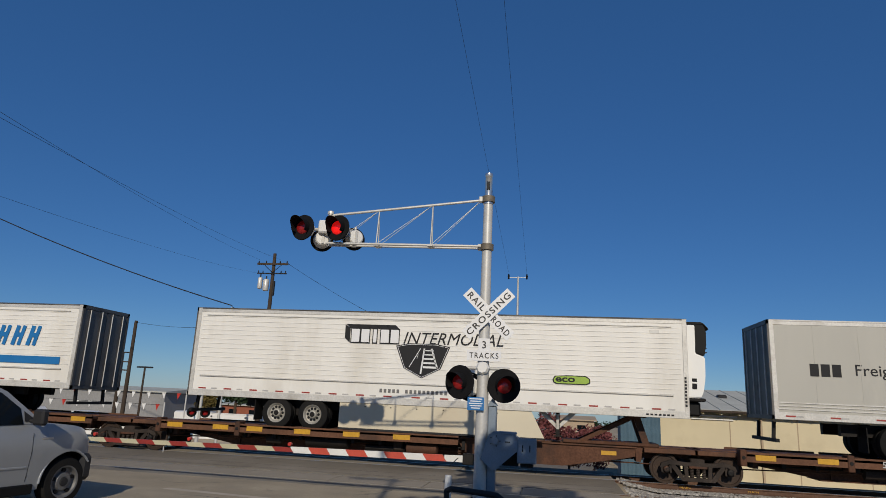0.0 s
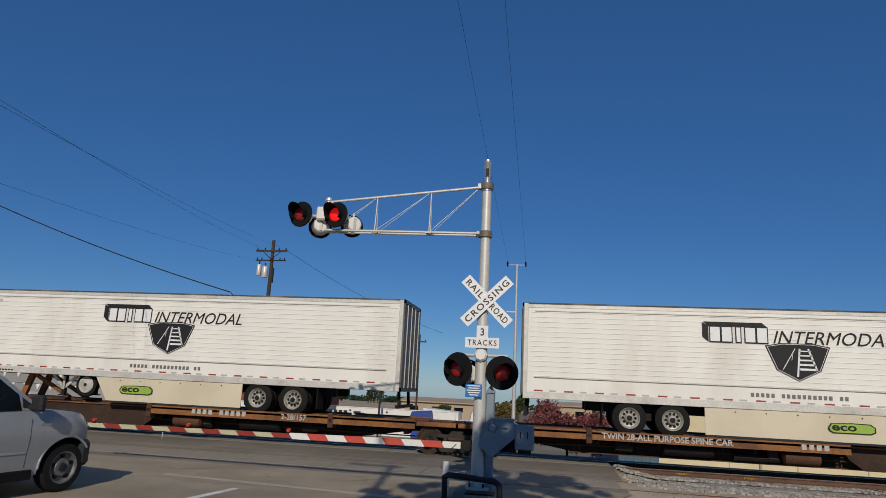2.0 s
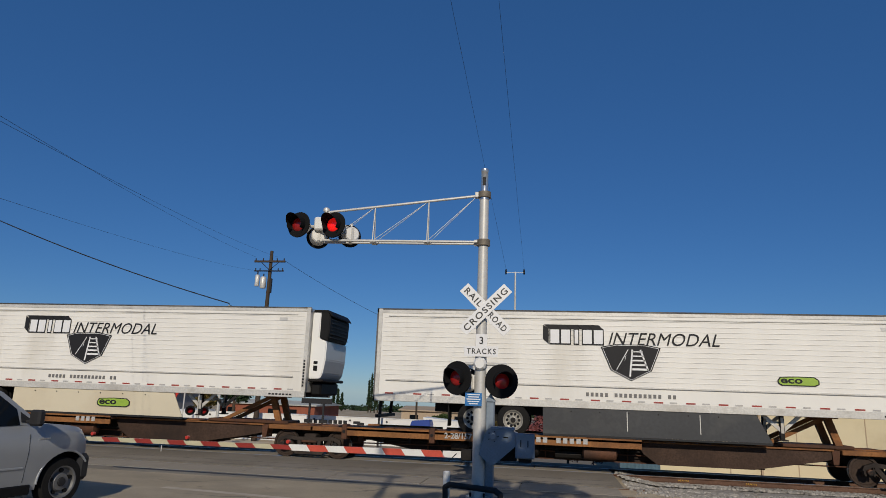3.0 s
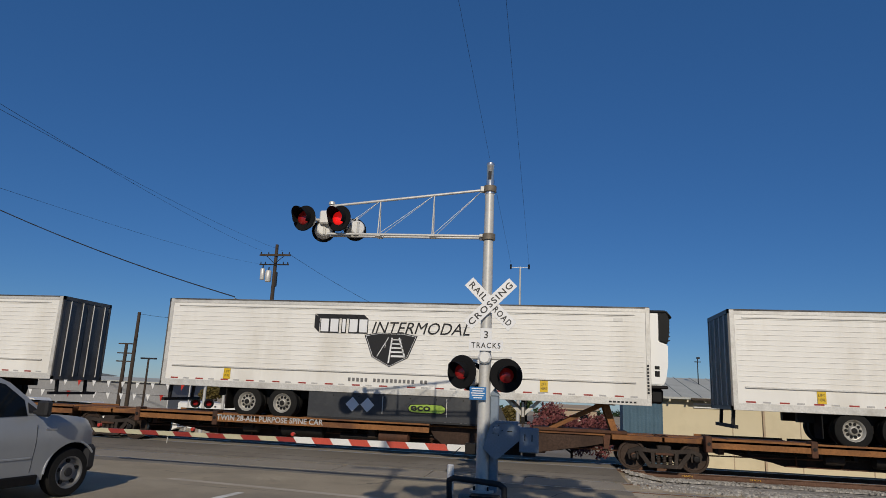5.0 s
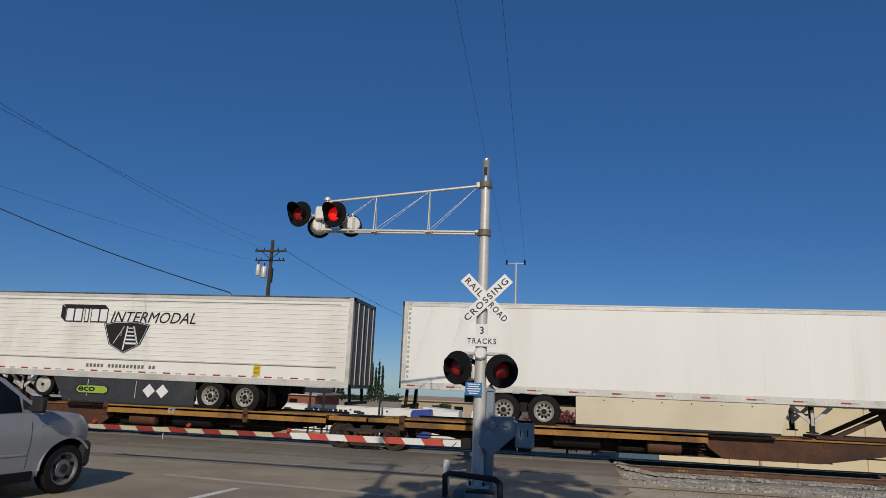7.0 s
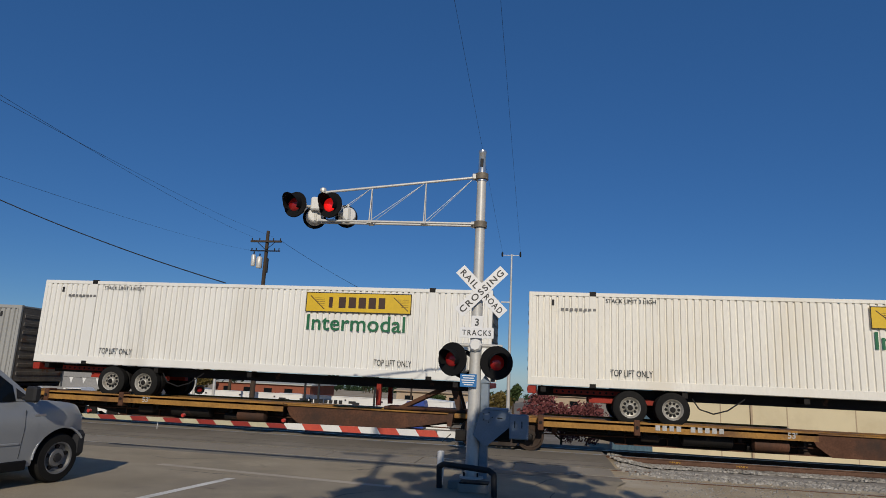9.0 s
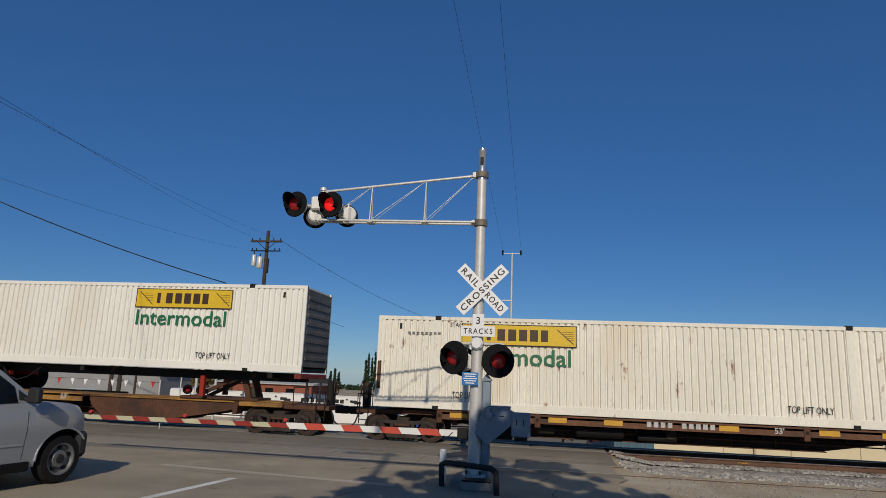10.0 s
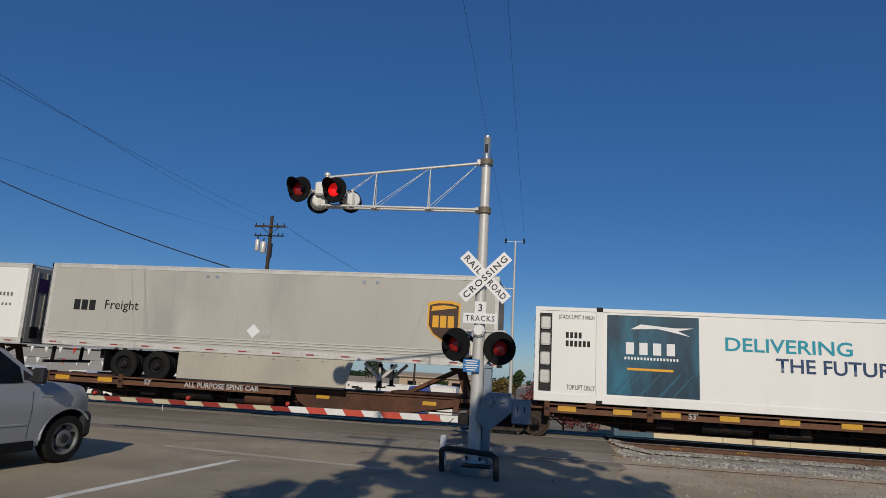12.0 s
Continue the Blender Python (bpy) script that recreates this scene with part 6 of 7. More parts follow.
def prime_decor(v, x, top, worn=False):
    """x: where the company mark starts."""
    block_logo(v, x, top - 0.78, 1.66, 0.52)
    write("INTERMODAL", 0.38, pose(x + 3.42, -0.0185, top - 0.84), CHARCOAL, v, width=3.25, shear=0.3)
    shield_logo(v, x + 2.45, top - 1.56, 1.78, 1.1)
    bm = bmesh.new()
    for i in range(19):
        if i not in (5, 16):
            box(bm, x + 1.10 + i * 0.141, x + 1.10 + i * 0.141 + 0.085, -0.0165, -0.0125, top - 2.60, top - 2.49)
    pieces("address_bar", bm, SMALL_PRINT, v, "small dark bar")


def lift_marks(v, xs, z):
    for x in xs:
        p = part("lift_plate", boxes((x - 0.12, x + 0.12, -0.022, -0.016, z - 0.17, z + 0.17)), LOGO_YELLOW, v, "yellow lift point plate")
        write("LIFT", 0.08, pose(x, -0.024, z + 0.07), SIGN_BLACK, p, width=0.18)
        write("HERE", 0.08, pose(x, -0.024, z - 0.06), SIGN_BLACK, p, width=0.18)


def reefer_trailer(s, front, label, skirts="cream", mark=5.55, eco=True, lifts=True, diamonds=False, side_eco=False, decor=True, rim=RIM_DUSTY):
    low, top = 1.90, 4.87
    v = thing("refrigerated_trailer", label, "trailer", group="trailers on the train")
    fx = (lambda d: d) if front == "R" else (lambda d: LONG - d)
    van_body(v, WHITE_VAN, low, top, "h", fx)
    nose = fx(LONG)
    reefer_unit(v, nose, 1 if front == "R" else -1, low, top)
    running_gear(v, fx, 3.2 if front == "R" else 3.55, rim)
    m = {"cream": SKIRT_CREAM, "grey": SKIRT_GREY}[skirts]
    skirt(v, fx, 5.35, 11.3 if front == "R" else 10.6, low, 1.12, m, badge=eco and not side_eco, diamonds=diamonds, slant=-0.6 if front == "R" else 0.3)
    if front == "L":
        tyre = part("spare_tyre", made(lathe, [(0.0, 0.3), (0.02, 0.40), (0.20, 0.40), (0.22, 0.3)], (4.85, 0.22, 1.6), "y", 24), RUBBER, v, "spare tyre with a pale rim", True)
        part("spare_rim", made(lathe, [(0.01, 0.29), (-0.012, 0.275), (-0.016, 0.14), (-0.03, 0.12), (-0.03, 0.02)], (4.85, 0.215, 1.6), "y", 24), SPARE_RIM, tyre, "pale spare rim", True)
        part("spare_hub", made(rod, (4.85, 0.165, 1.6), (4.85, 0.19, 1.6), 0.055), DARK_STEEL, tyre)
    tape(v, low + 0.25, 0.35, LONG - 0.5, 0.46, y=-0.006)
    if decor:
        prime_decor(v, mark, top)
    if side_eco:
        eco_badge(v, 12.7, 2.9, -0.02, 1.14)
    if lifts:
        lift_marks(v, (2.4, 12.95), low + 0.45)
    bm = bmesh.new()
    for i in range(9):
        box(bm, nose + (-0.12 if front == "R" else 0.06), nose + (-0.06 if front == "R" else 0.12), -0.019, -0.0145, low + 1.15 - i * 0.1, low + 1.22 - i * 0.1)
    pieces("number_bar", bm, CHARCOAL, v, "small dark bar")
    part("maker_badge", boxes((fx(15.2) - 0.14, fx(15.2) + 0.14, -0.017, -0.0115, top - 0.46, top - 0.36)), GALV, v)
    bm = bmesh.new()
    for i in range(7):
        box(bm, fx(14.9) + i * 0.12, fx(14.9) + i * 0.12 + 0.08, -0.017, -0.0125, low + 0.06, low + 0.11)
    pieces("small_bar", bm, CHARCOAL, v)
    MOVERS.append((v, s))
    return v


def front_wall(v, low, top, m=DOOR_DARK):
    """A plain van's ribbed nose, its colour darkened for shade, with its socket boxes."""
    w = part("front_wall", boxes((LONG - 0.02, LONG + 0.004, 0.1, WIDE - 0.1, low + 0.05, top - 0.12), bevel=0.008), m, v, "grimy front wall")
    for k in range(5):
        y = 0.35 + k * 0.45
        part("front_rib", boxes((LONG, LONG + 0.025, y - 0.04, y + 0.04, low + 0.4, top - 0.25), bevel=0.006), m, w)
    for y in (0.3, 0.8, 1.3, 1.8):
        part("socket_box", boxes((LONG, LONG + 0.05, y, y + 0.36, low + 0.22, low + 0.62), bevel=0.015), BLACK, w)


def grey_van(s, label):
    low, top = 2.02, 4.92
    v = thing("dry_van_trailer", label, "trailer", group="trailers on the train")
    fx = lambda d: d
    van_body(v, GREY_VAN, low, top, "v", fx, rivets=True, door=DOOR_DARK, edge=ALU_RAIL)
    running_gear(v, fx, 3.25, BLACK)
    skirt(v, fx, 5.3, 11.3, low, 1.12, SKIRT_TAN, slant=0.05)
    tape(v, low + 0.1, 0.3, LONG - 0.2, 0.92, y=-0.017)
    bm = bmesh.new()
    for i in range(3):
        level_bars(bm, 1.05 + i * 0.3, 1.29 + i * 0.3, top - 1.64, top - 1.28, 0.06, -0.008, -0.002)
    pieces("name_bar", bm, CHARCOAL, v, "dark bar of the company mark")
    write("Freight", 0.42, pose(2.92, -0.003, top - 1.47), CHARCOAL, v, width=1.3, bold=0.006)
    x, z = LONG - 1.76, top - 1.49
    pts = [(-0.45, 0.44), (-0.2, 0.5), (0.2, 0.5), (0.45, 0.44), (0.45, -0.12), (0.3, -0.34), (0.0, -0.52), (-0.3, -0.34), (-0.45, -0.12)]
    part("shield_rim", made(prism, [(x + a * 1.18, z + b * 1.29) for a, b in pts], -0.008, -0.002), LOGO_GOLD, v, "gold rim of the shield emblem")
    part("shield", made(prism, [(x + a * 1.06, z + b * 1.16 - 0.02) for a, b in pts], -0.012, -0.008), LOGO_BROWN, v, "brown shield emblem")
    part("shield_top", made(prism, [(x - 0.42, z + 0.3), (x - 0.38, z + 0.46), (x, z + 0.5), (x + 0.38, z + 0.46), (x + 0.42, z + 0.42), (x + 0.1, z + 0.38)], -0.016, -0.012), LOGO_GOLD, v)
    bm = bmesh.new()
    for i in range(3):
        level_bars(bm, x - 0.36 + i * 0.25, x - 0.16 + i * 0.25, z - 0.22, z + 0.16, 0.055, -0.016, -0.012)
    pieces("shield_bar", bm, LOGO_GOLD, v)
    write("53'", 0.2, pose(LONG - 0.55, -0.003, low + 0.68), CHARCOAL, v)
    front_wall(v, low, top)
    part("placard", made(prism, [(7.92 + a * 0.24, low + 0.79 + b * 0.24) for a, b in ((-1, 0), (0, -1), (1, 0), (0, 1))], -0.012, -0.002), SIGN_WHITE, v, "white diamond placard holder")
    part("placard", made(prism, [(8.37 + a * 0.2, low + 0.79 + b * 0.2) for a, b in ((-1, -0.4), (-0.4, -1), (0.4, -1), (1, -0.4), (1, 0.4), (0.4, 1), (-0.4, 1), (-1, 0.4))], -0.012, -0.002), TAPE_GREY, v, "worn grey placard holder")
    for x in (6.0, 6.35, 11.6, 12.05):
        part("marker_plate", boxes((x, x + 0.11, -0.01, -0.002, top - 0.36, top - 0.27), bevel=0.01), ALU, v)
    MOVERS.append((v, s))


def white_van(s, label, decor):
    low, top = 1.98, 4.87 if decor else 4.77
    v = thing("dry_van_trailer", label, "trailer", group="trailers on the train")
    fx = lambda d: d
    van_body(v, BRIGHT_VAN, low, top, "v", fx, door=DOOR_DARK, edge=ALU_RAIL)
    running_gear(v, fx, 3.3, RIM_DUSTY)
    skirt(v, fx, 5.5, 11.4, low, 1.15, BRIGHT_VAN if decor else SKIRT_CREAM, slant=0.1)
    tape(v, low + 0.1, 0.2, LONG - 0.2, 1.0, y=-0.017)
    front_wall(v, low, top, CONT_GREY)
    if decor:
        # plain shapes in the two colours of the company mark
        def shape(outline, m, out=0.0):
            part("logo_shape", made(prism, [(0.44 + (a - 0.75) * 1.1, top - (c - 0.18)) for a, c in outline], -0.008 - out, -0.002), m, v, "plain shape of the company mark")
        shape([(0.75, 2.05), (1.1, 2.05), (1.1, 1.46), (1.52, 1.46), (1.52, 1.15), (1.1, 1.15), (1.1, 0.84), (1.6, 0.84), (1.6, 0.52), (0.75, 0.52)], LOGO_PURPLE)
        disc = lambda cx, cz, rx, rz: [(cx + rx * math.cos(i * 0.2618), cz + rz * math.sin(i * 0.2618)) for i in range(24)]
        shape(disc(2.1, 1.52, 0.48, 0.53), LOGO_PURPLE)
        part("logo_hole", made(prism, [(0.44 + (a - 0.75) * 1.1, top - (c - 0.18)) for a, c in [(1.92, 1.42), (1.98, 1.28), (2.1, 1.22), (2.24, 1.28), (2.3, 1.42)]], -0.011, -0.008), BRIGHT_VAN, v)
        part("logo_hole", made(prism, [(0.44 + (a - 0.75) * 1.1, top - (c - 0.18)) for a, c in [(2.0, 1.6), (2.62, 1.6), (2.62, 1.74), (2.06, 1.74)]], -0.0115, -0.008), BRIGHT_VAN, v)
        shape(disc(2.98, 1.52, 0.42, 0.53), LOGO_PURPLE)
        part("logo_hole", made(prism, [(0.44 + (a - 0.75) * 1.1, top - (c - 0.18)) for a, c in disc(3.0, 1.54, 0.15, 0.26)], -0.0115, -0.008), BRIGHT_VAN, v)
        shape([(3.1, 2.05), (3.42, 2.05), (3.42, 0.52), (3.1, 0.52)], LOGO_PURPLE, 0.003)
        shape([(3.43, 2.05), (4.28, 2.05), (4.28, 1.73), (3.8, 1.73), (3.8, 1.44), (4.22, 1.44), (4.22, 1.14), (3.8, 1.14), (3.8, 0.84), (4.28, 0.84), (4.28, 0.52), (3.43, 0.52)], LOGO_ORANGE)
        shape([(4.35, 2.05), (4.72, 2.05), (4.88, 1.8), (5.05, 2.05), (5.45, 2.05), (5.1, 1.52), (5.42, 1.02), (5.04, 1.02), (4.88, 1.26), (4.72, 1.02), (4.36, 1.02), (4.68, 1.52)], LOGO_ORANGE)
        write("Ground", 0.36, pose(4.17, -0.004, top - 2.16), CHARCOAL, v, width=1.45)
        bm = bmesh.new()
        for i in range(9):
            box(bm, 14.2 + i * 0.155, 14.28 + i * 0.155, -0.008, -0.002, top - 1.2, top - 1.07)
            box(bm, 14.2 + i * 0.155, 14.27 + i * 0.155, -0.008, -0.002, top - 1.55, top - 1.46)
        pieces("address_bar", bm, SMALL_PRINT, v, "small grey bar")
        part("end_mark", boxes((LONG + 0.026, LONG + 0.032, 0.4, 1.1, top - 1.0, top - 0.5)), LOGO_PURPLE, v)
    else:
        bm = bmesh.new()
        for i in range(16):
            box(bm, 0.16, 0.24, -0.017, -0.0055, low + 0.35 + i * 0.155, low + 0.43 + i * 0.155)
        pieces("hinge_plate", bm, TAPE_GREY, v, "small grey hinge plate")
    MOVERS.append((v, s))


def corrugated(bm, x0, x1, y, z0, z1, pitch=0.205, depth=0.045, out=-1):
    """A pressed steel side: raised flats between narrow grooves."""
    pts = []
    x = x0
    while x < x1 - 0.01:
        p = min(pitch, x1 - x)
        pts += [(x, 0.0), (x + p * 0.62, 0.0), (x + p * 0.72, depth), (x + p * 0.9, depth)]
        x += p
    pts.append((x1, 0.0))
    lo = [bm.verts.new((a, y - out * d, z0)) for a, d in pts]
    hi = [bm.verts.new((a, y - out * d, z1)) for a, d in pts]
    for i in range(len(lo) - 1):
        bm.faces.new((lo[i], lo[i + 1], hi[i + 1], hi[i]))


def container(s, z, label, skin, chassis, decor, worn=False, length=LONG, panel_pic=False):
    H = 2.9
    v = thing("shipping_container", label, "container", group="containers on the train")
    L = length
    smooth_side = panel_pic
    if smooth_side:
        part("side_wall", boxes((0.05, L - 0.05, 0.02, 0.06, z + 0.2, z + H - 0.1)), skin, v)
    else:
        part("side_wall", made(corrugated, 0.1, L - 0.1, 0.015, z + 0.22, z + H - 0.1), skin, v, "corrugated side wall")
    part("far_wall", made(corrugated, 0.1, L - 0.1, WIDE - 0.015, z + 0.22, z + H - 0.1, out=1), skin, v)
    part("roof", boxes((0.05, L - 0.05, 0.05, WIDE - 0.05, z + H - 0.08, z + H - 0.02)), skin, v)
    pieces("top_rail", boxes((0, L, 0, 0.1, z + H - 0.12, z + H), (0, L, WIDE - 0.1, WIDE, z + H - 0.12, z + H), bevel=0.01), skin, v)
    pieces("bottom_rail", boxes((0, L, -0.004, 0.1, z, z + 0.25), (0, L, WIDE - 0.1, WIDE + 0.004, z, z + 0.25), bevel=0.01), skin, v)
    part("floor", boxes((0.05, L - 0.05, 0.08, WIDE - 0.08, z + 0.03, z + 0.14)), DARK_STEEL, v)
    skin_end = {1: END_GRIMY if not panel_pic else skin, -1: CONT_GREY if worn else skin}
    # end walls: one of horizontal pressings, one of doors with rods
    for x, sg in ((0.0, -1), (L, 1)):
        sheet = part("end_wall", boxes((min(x, x - sg * 0.03), max(x, x - sg * 0.03), 0.08, WIDE - 0.08, z + 0.2, z + H - 0.1)), skin_end[sg], v, "ribbed end wall")
        if worn and sg > 0:
            for y in (0.45, 0.95, 1.6, 2.1):
                part("lock_rod", rods([((x + 0.05, y, z + 0.12), (x + 0.05, y, z + H - 0.1), 0.022)], 8), DOOR_WORN, sheet, "pale door lock rod")
                part("rod_handle", boxes((x + 0.04, x + 0.07, y, y + 0.26, z + 1.05, z + 1.1)), DOOR_WORN, sheet)
            for y in (0.72, 1.28, 1.86):
                part("door_post", boxes((x, x + 0.03, y - 0.05, y + 0.05, z + 0.2, z + H - 0.1), bevel=0.008), DOOR_WORN, sheet)
        for i in range(0 if worn and sg > 0 else 8):
            zz = z + 0.42 + i * 0.29
            part("end_rib", boxes((min(x - sg * 0.02, x + sg * 0.02), max(x - sg * 0.02, x + sg * 0.02), 0.2, WIDE - 0.2, zz, zz + 0.13), bevel=0.012), skin_end[sg], sheet)
        pieces("end_post", boxes((min(x, x - sg * 0.12), max(x, x - sg * 0.12), -0.006, 0.12, z, z + H), (min(x, x - sg * 0.12), max(x, x - sg * 0.12), WIDE - 0.12, WIDE + 0.006, z, z + H), bevel=0.012), skin, v)
    for x in (L / 2 - 6.1, L / 2 + 6.1):
        part("stacking_post", boxes((x - 0.11, x + 0.11, -0.006, 0.06, z, z + H), bevel=0.01), skin, v, "heavy stacking post")
        pieces("casting", boxes((x - 0.1, x + 0.1, -0.012, 0.14, z + H - 0.12, z + H + 0.03), (x - 0.1, x + 0.1, -0.012, 0.14, z - 0.03, z + 0.1), bevel=0.01), DARK_STEEL, v)
    if worn:
        part("end_damage", boxes((0.03, 0.16, -0.014, 0.04, z + 0.55, z + 1.45), bevel=0.02), RUST, v, "rusted dented end post")
    for x, w in ((L / 2 - 4.95, 1.15), (L / 2 + 4.9, 1.15)):
        if not panel_pic:
            write("TOP LIFT ONLY", 0.2, pose(x, -0.014, z + 0.46), CHARCOAL, v, width=1.25)
    if decor is not None:
        x = decor
        b = part("name_board", boxes((x, x + 3.6, -0.03, -0.018, z + H - 0.86, z + H - 0.2)), LOGO_YELLOW, v, "yellow name board with dark bars")
        part("board_rim", boxes((x, x + 3.6, -0.034, -0.03, z + H - 0.225, z + H - 0.2), (x, x + 3.6, -0.034, -0.03, z + H - 0.86, z + H - 0.835), (x, x + 0.025, -0.034, -0.03, z + H - 0.86, z + H - 0.2), (x + 3.575, x + 3.6, -0.034, -0.03, z + H - 0.86, z + H - 0.2)), CHARCOAL, b)
        bm = bmesh.new()
        for i, w in enumerate((0.13, 0.24, 0.25, 0.25, 0.25, 0.22)):
            a = x + 0.8 + i * 0.34
            level_bars(bm, a, a + w, z + H - 0.71, z + H - 0.35, 0.075, -0.034, -0.0305)
        pieces("board_bar", bm, LOGO_BROWN, b, "dark letter-sized bar")
        bm = bmesh.new()
        for k in (0, 1):
            q = x + 0.15 + k * 2.85
            for i in range(5):
                box(bm, q + 0.15 + 0.03 * i, q + 0.5, -0.033, -0.0305, z + H - 0.4 - i * 0.06, z + H - 0.39 - i * 0.06)
            beam(bm, (q, -0.032, z + H - 0.32), (q + 0.5, -0.032, z + H - 0.76), 0.004, 0.025)
        part("board_scroll", bm, LOGO_BROWN, b)
        write("Intermodal", 0.52, pose(x + 1.75, -0.0225, z + H - 1.2), LOGO_GREEN, v, width=3.35, bold=0.01)
    if panel_pic:
        p = part("picture_panel", boxes((2.2, 4.9, 0.006, 0.014, z + 0.3, z + H - 0.18)), BLUE_PANEL, v, "deep blue picture panel")
        bm = bmesh.new()
        for i in range(4):
            level_bars(bm, 2.76 + i * 0.4, 3.0 + i * 0.4, z + 1.54, z + 1.9, 0.09, 0.001, 0.005)
        pieces("panel_bar", bm, SIGN_WHITE, p, "white letter-sized bar")
        part("panel_swoosh", made(prism, [(2.9, z + 2.3), (3.2, z + 2.46), (4.2, z + 2.38), (4.75, z + 2.4), (4.3, z + 2.3), (4.65, z + 2.14), (4.1, z + 2.26), (3.7, z + 2.34)], 0.001, 0.005), SIGN_WHITE, p, "white leaping shape")
        part("panel_address", boxes((2.8, 4.15, 0.001, 0.005, z + 1.06, z + 1.13)), LOGO_GOLD, p)
        for u, w in ((2.35, 0.05), (2.62, 0.03), (3.15, 0.04), (3.7, 0.06), (4.1, 0.035)):
            part("panel_ray", made(prism, [(u, z + 0.32), (u + w * 2, z + 0.32), (u + 0.62 + w, z + 1.0), (u + 0.62, z + 1.0)], 0.002, 0.0055), BLUE_RAY, p, "pale blue light ray")
        bm = bmesh.new()
        for i in range(17):
            box(bm, 2.72 + i * 0.095, 2.775 + i * 0.095, 0.001, 0.005, z + 1.38, z + 1.46)
        pieces("panel_small_bar", bm, SIGN_WHITE, p)
        write("DELIVERING", 0.41, pose(7.4, 0.012, z + 1.98), LOGO_TEAL, v, width=3.5, bold=0.015)
        write("THE FUTURE", 0.41, pose(8.75, 0.012, z + 1.42), LOGO_NAVY, v, width=3.4, bold=0.015)
        write("STACK LIMIT 3 HIGH", 0.13, pose(1.27, 0.012, z + H - 0.3), CHARCOAL, v, width=1.08)
        write("TOP LIFT ONLY", 0.15, pose(1.42, 0.012, z + 0.45), CHARCOAL, v, width=0.86)
        for k in (0, 1):
            pieces("code_bar", boxes(*[(0.95 + i * 0.13, 1.04 + i * 0.13, 0.012, 0.018, z + 1.95 - k * 0.26, z + 2.13 - k * 0.26) for i in range(4 if k == 0 else 6)]), CHARCOAL, v)
        rec = part("end_recess", boxes((0.14, 0.52, 0.012, 0.018, z + 0.3, z + H - 0.2)), TRIM_DARK, v, "recessed cooling unit bay")
        for zz in (0.75, 1.3, 1.9, 2.4):
            part("bay_unit", boxes((0.18, 0.48, -0.02, 0.01, z + zz - 0.2, z + zz + 0.2), bevel=0.04), GALV, rec)
    else:
        write("STACK LIMIT 3 HIGH", 0.13, pose(L / 2 - 4.95, -0.014, z + H - 0.24), CHARCOAL, v, width=1.5)
        pieces("code_bar", boxes(*[(1.0 + i * 0.14, 1.09 + i * 0.14, -0.014, -0.004, z + H - 0.58, z + H - 0.5) for i in range(8)]), SMALL_PRINT, v)
        for x in (0.75, L - 0.8):
            part("lash_slot", boxes((x - 0.04, x + 0.04, -0.004, 0.012, z + H - 0.42, z + H - 0.24)), TRIM_DARK, v)
    MOVERS.append((v, s))
    if chassis:
        c = thing("container_chassis", "red steel container chassis with dual wheels on the spine car", "chassis", group="container chassis")
        bm = bmesh.new()
        for y in (0.75, 1.75):
            box(bm, 0.3, L - 0.4, y, y + 0.12, z - 0.32, z - 0.03)
        for x in (0.4, 4.6, 8.0, L - 1.2):
            box(bm, x, x + 0.16, 0.1, WIDE - 0.1, z - 0.2, z - 0.03)
        part("frame", bm, CHASSIS_RED if z > 2.1 else DARK_STEEL, c, "red painted frame rails")
        bolster = part("bolster", boxes((0.0, 0.26, 0.02, WIDE - 0.02, z - 0.26, z - 0.035), (L - 0.24, L, 0.02, WIDE - 0.02, z - 0.2, z - 0.035), bevel=0.015), CHASSIS_RED, c, "red end bolster")
        for y in (0.3, 2.1):
            part("tail_lamp", boxes((-0.02, 0.0, y, y + 0.18, z - 0.2, z - 0.1)), RED, bolster)
        part("pierced_rail", boxes((0.8, 3.2, 0.5, 0.56, z - 0.24, z - 0.1)), CHASSIS_RED, c)
        bm = bmesh.new()
        for i in range(12):
            rod(bm, (0.9 + i * 0.19, 0.494, z - 0.17), (0.9 + i * 0.19, 0.5, z - 0.17), 0.035, seg=8)
        part("rail_holes", bm, BLACK, c)
        for d in (3.08, 4.31):
            wheel_pair(c, d, 1.47, RIM_DUSTY)
        pieces("slider_frame", boxes((1.9, 4.8, 0.6, 0.8, 1.55, z - 0.3), (1.9, 4.8, 1.8, 2.0, 1.55, z - 0.3)), CHASSIS_RED, c)
        pieces("landing_leg", boxes((12.4, 12.55, 0.4, 0.55, 1.12, z - 0.2), (12.4, 12.55, 2.05, 2.2, 1.12, z - 0.2)), CHASSIS_RED, c, "red landing leg")
        bm = bmesh.new()
        pipe(bm, [(4.9, 0.2, z - 0.2), (5.1, 0.2, z - 0.5), (5.5, 0.2, z - 0.62), (5.9, 0.2, z - 0.5), (6.4, 0.2, z - 0.15)], 0.02, 6)
        part("air_hose", bm, CABLE, c)
        MOVERS.append((c, s))


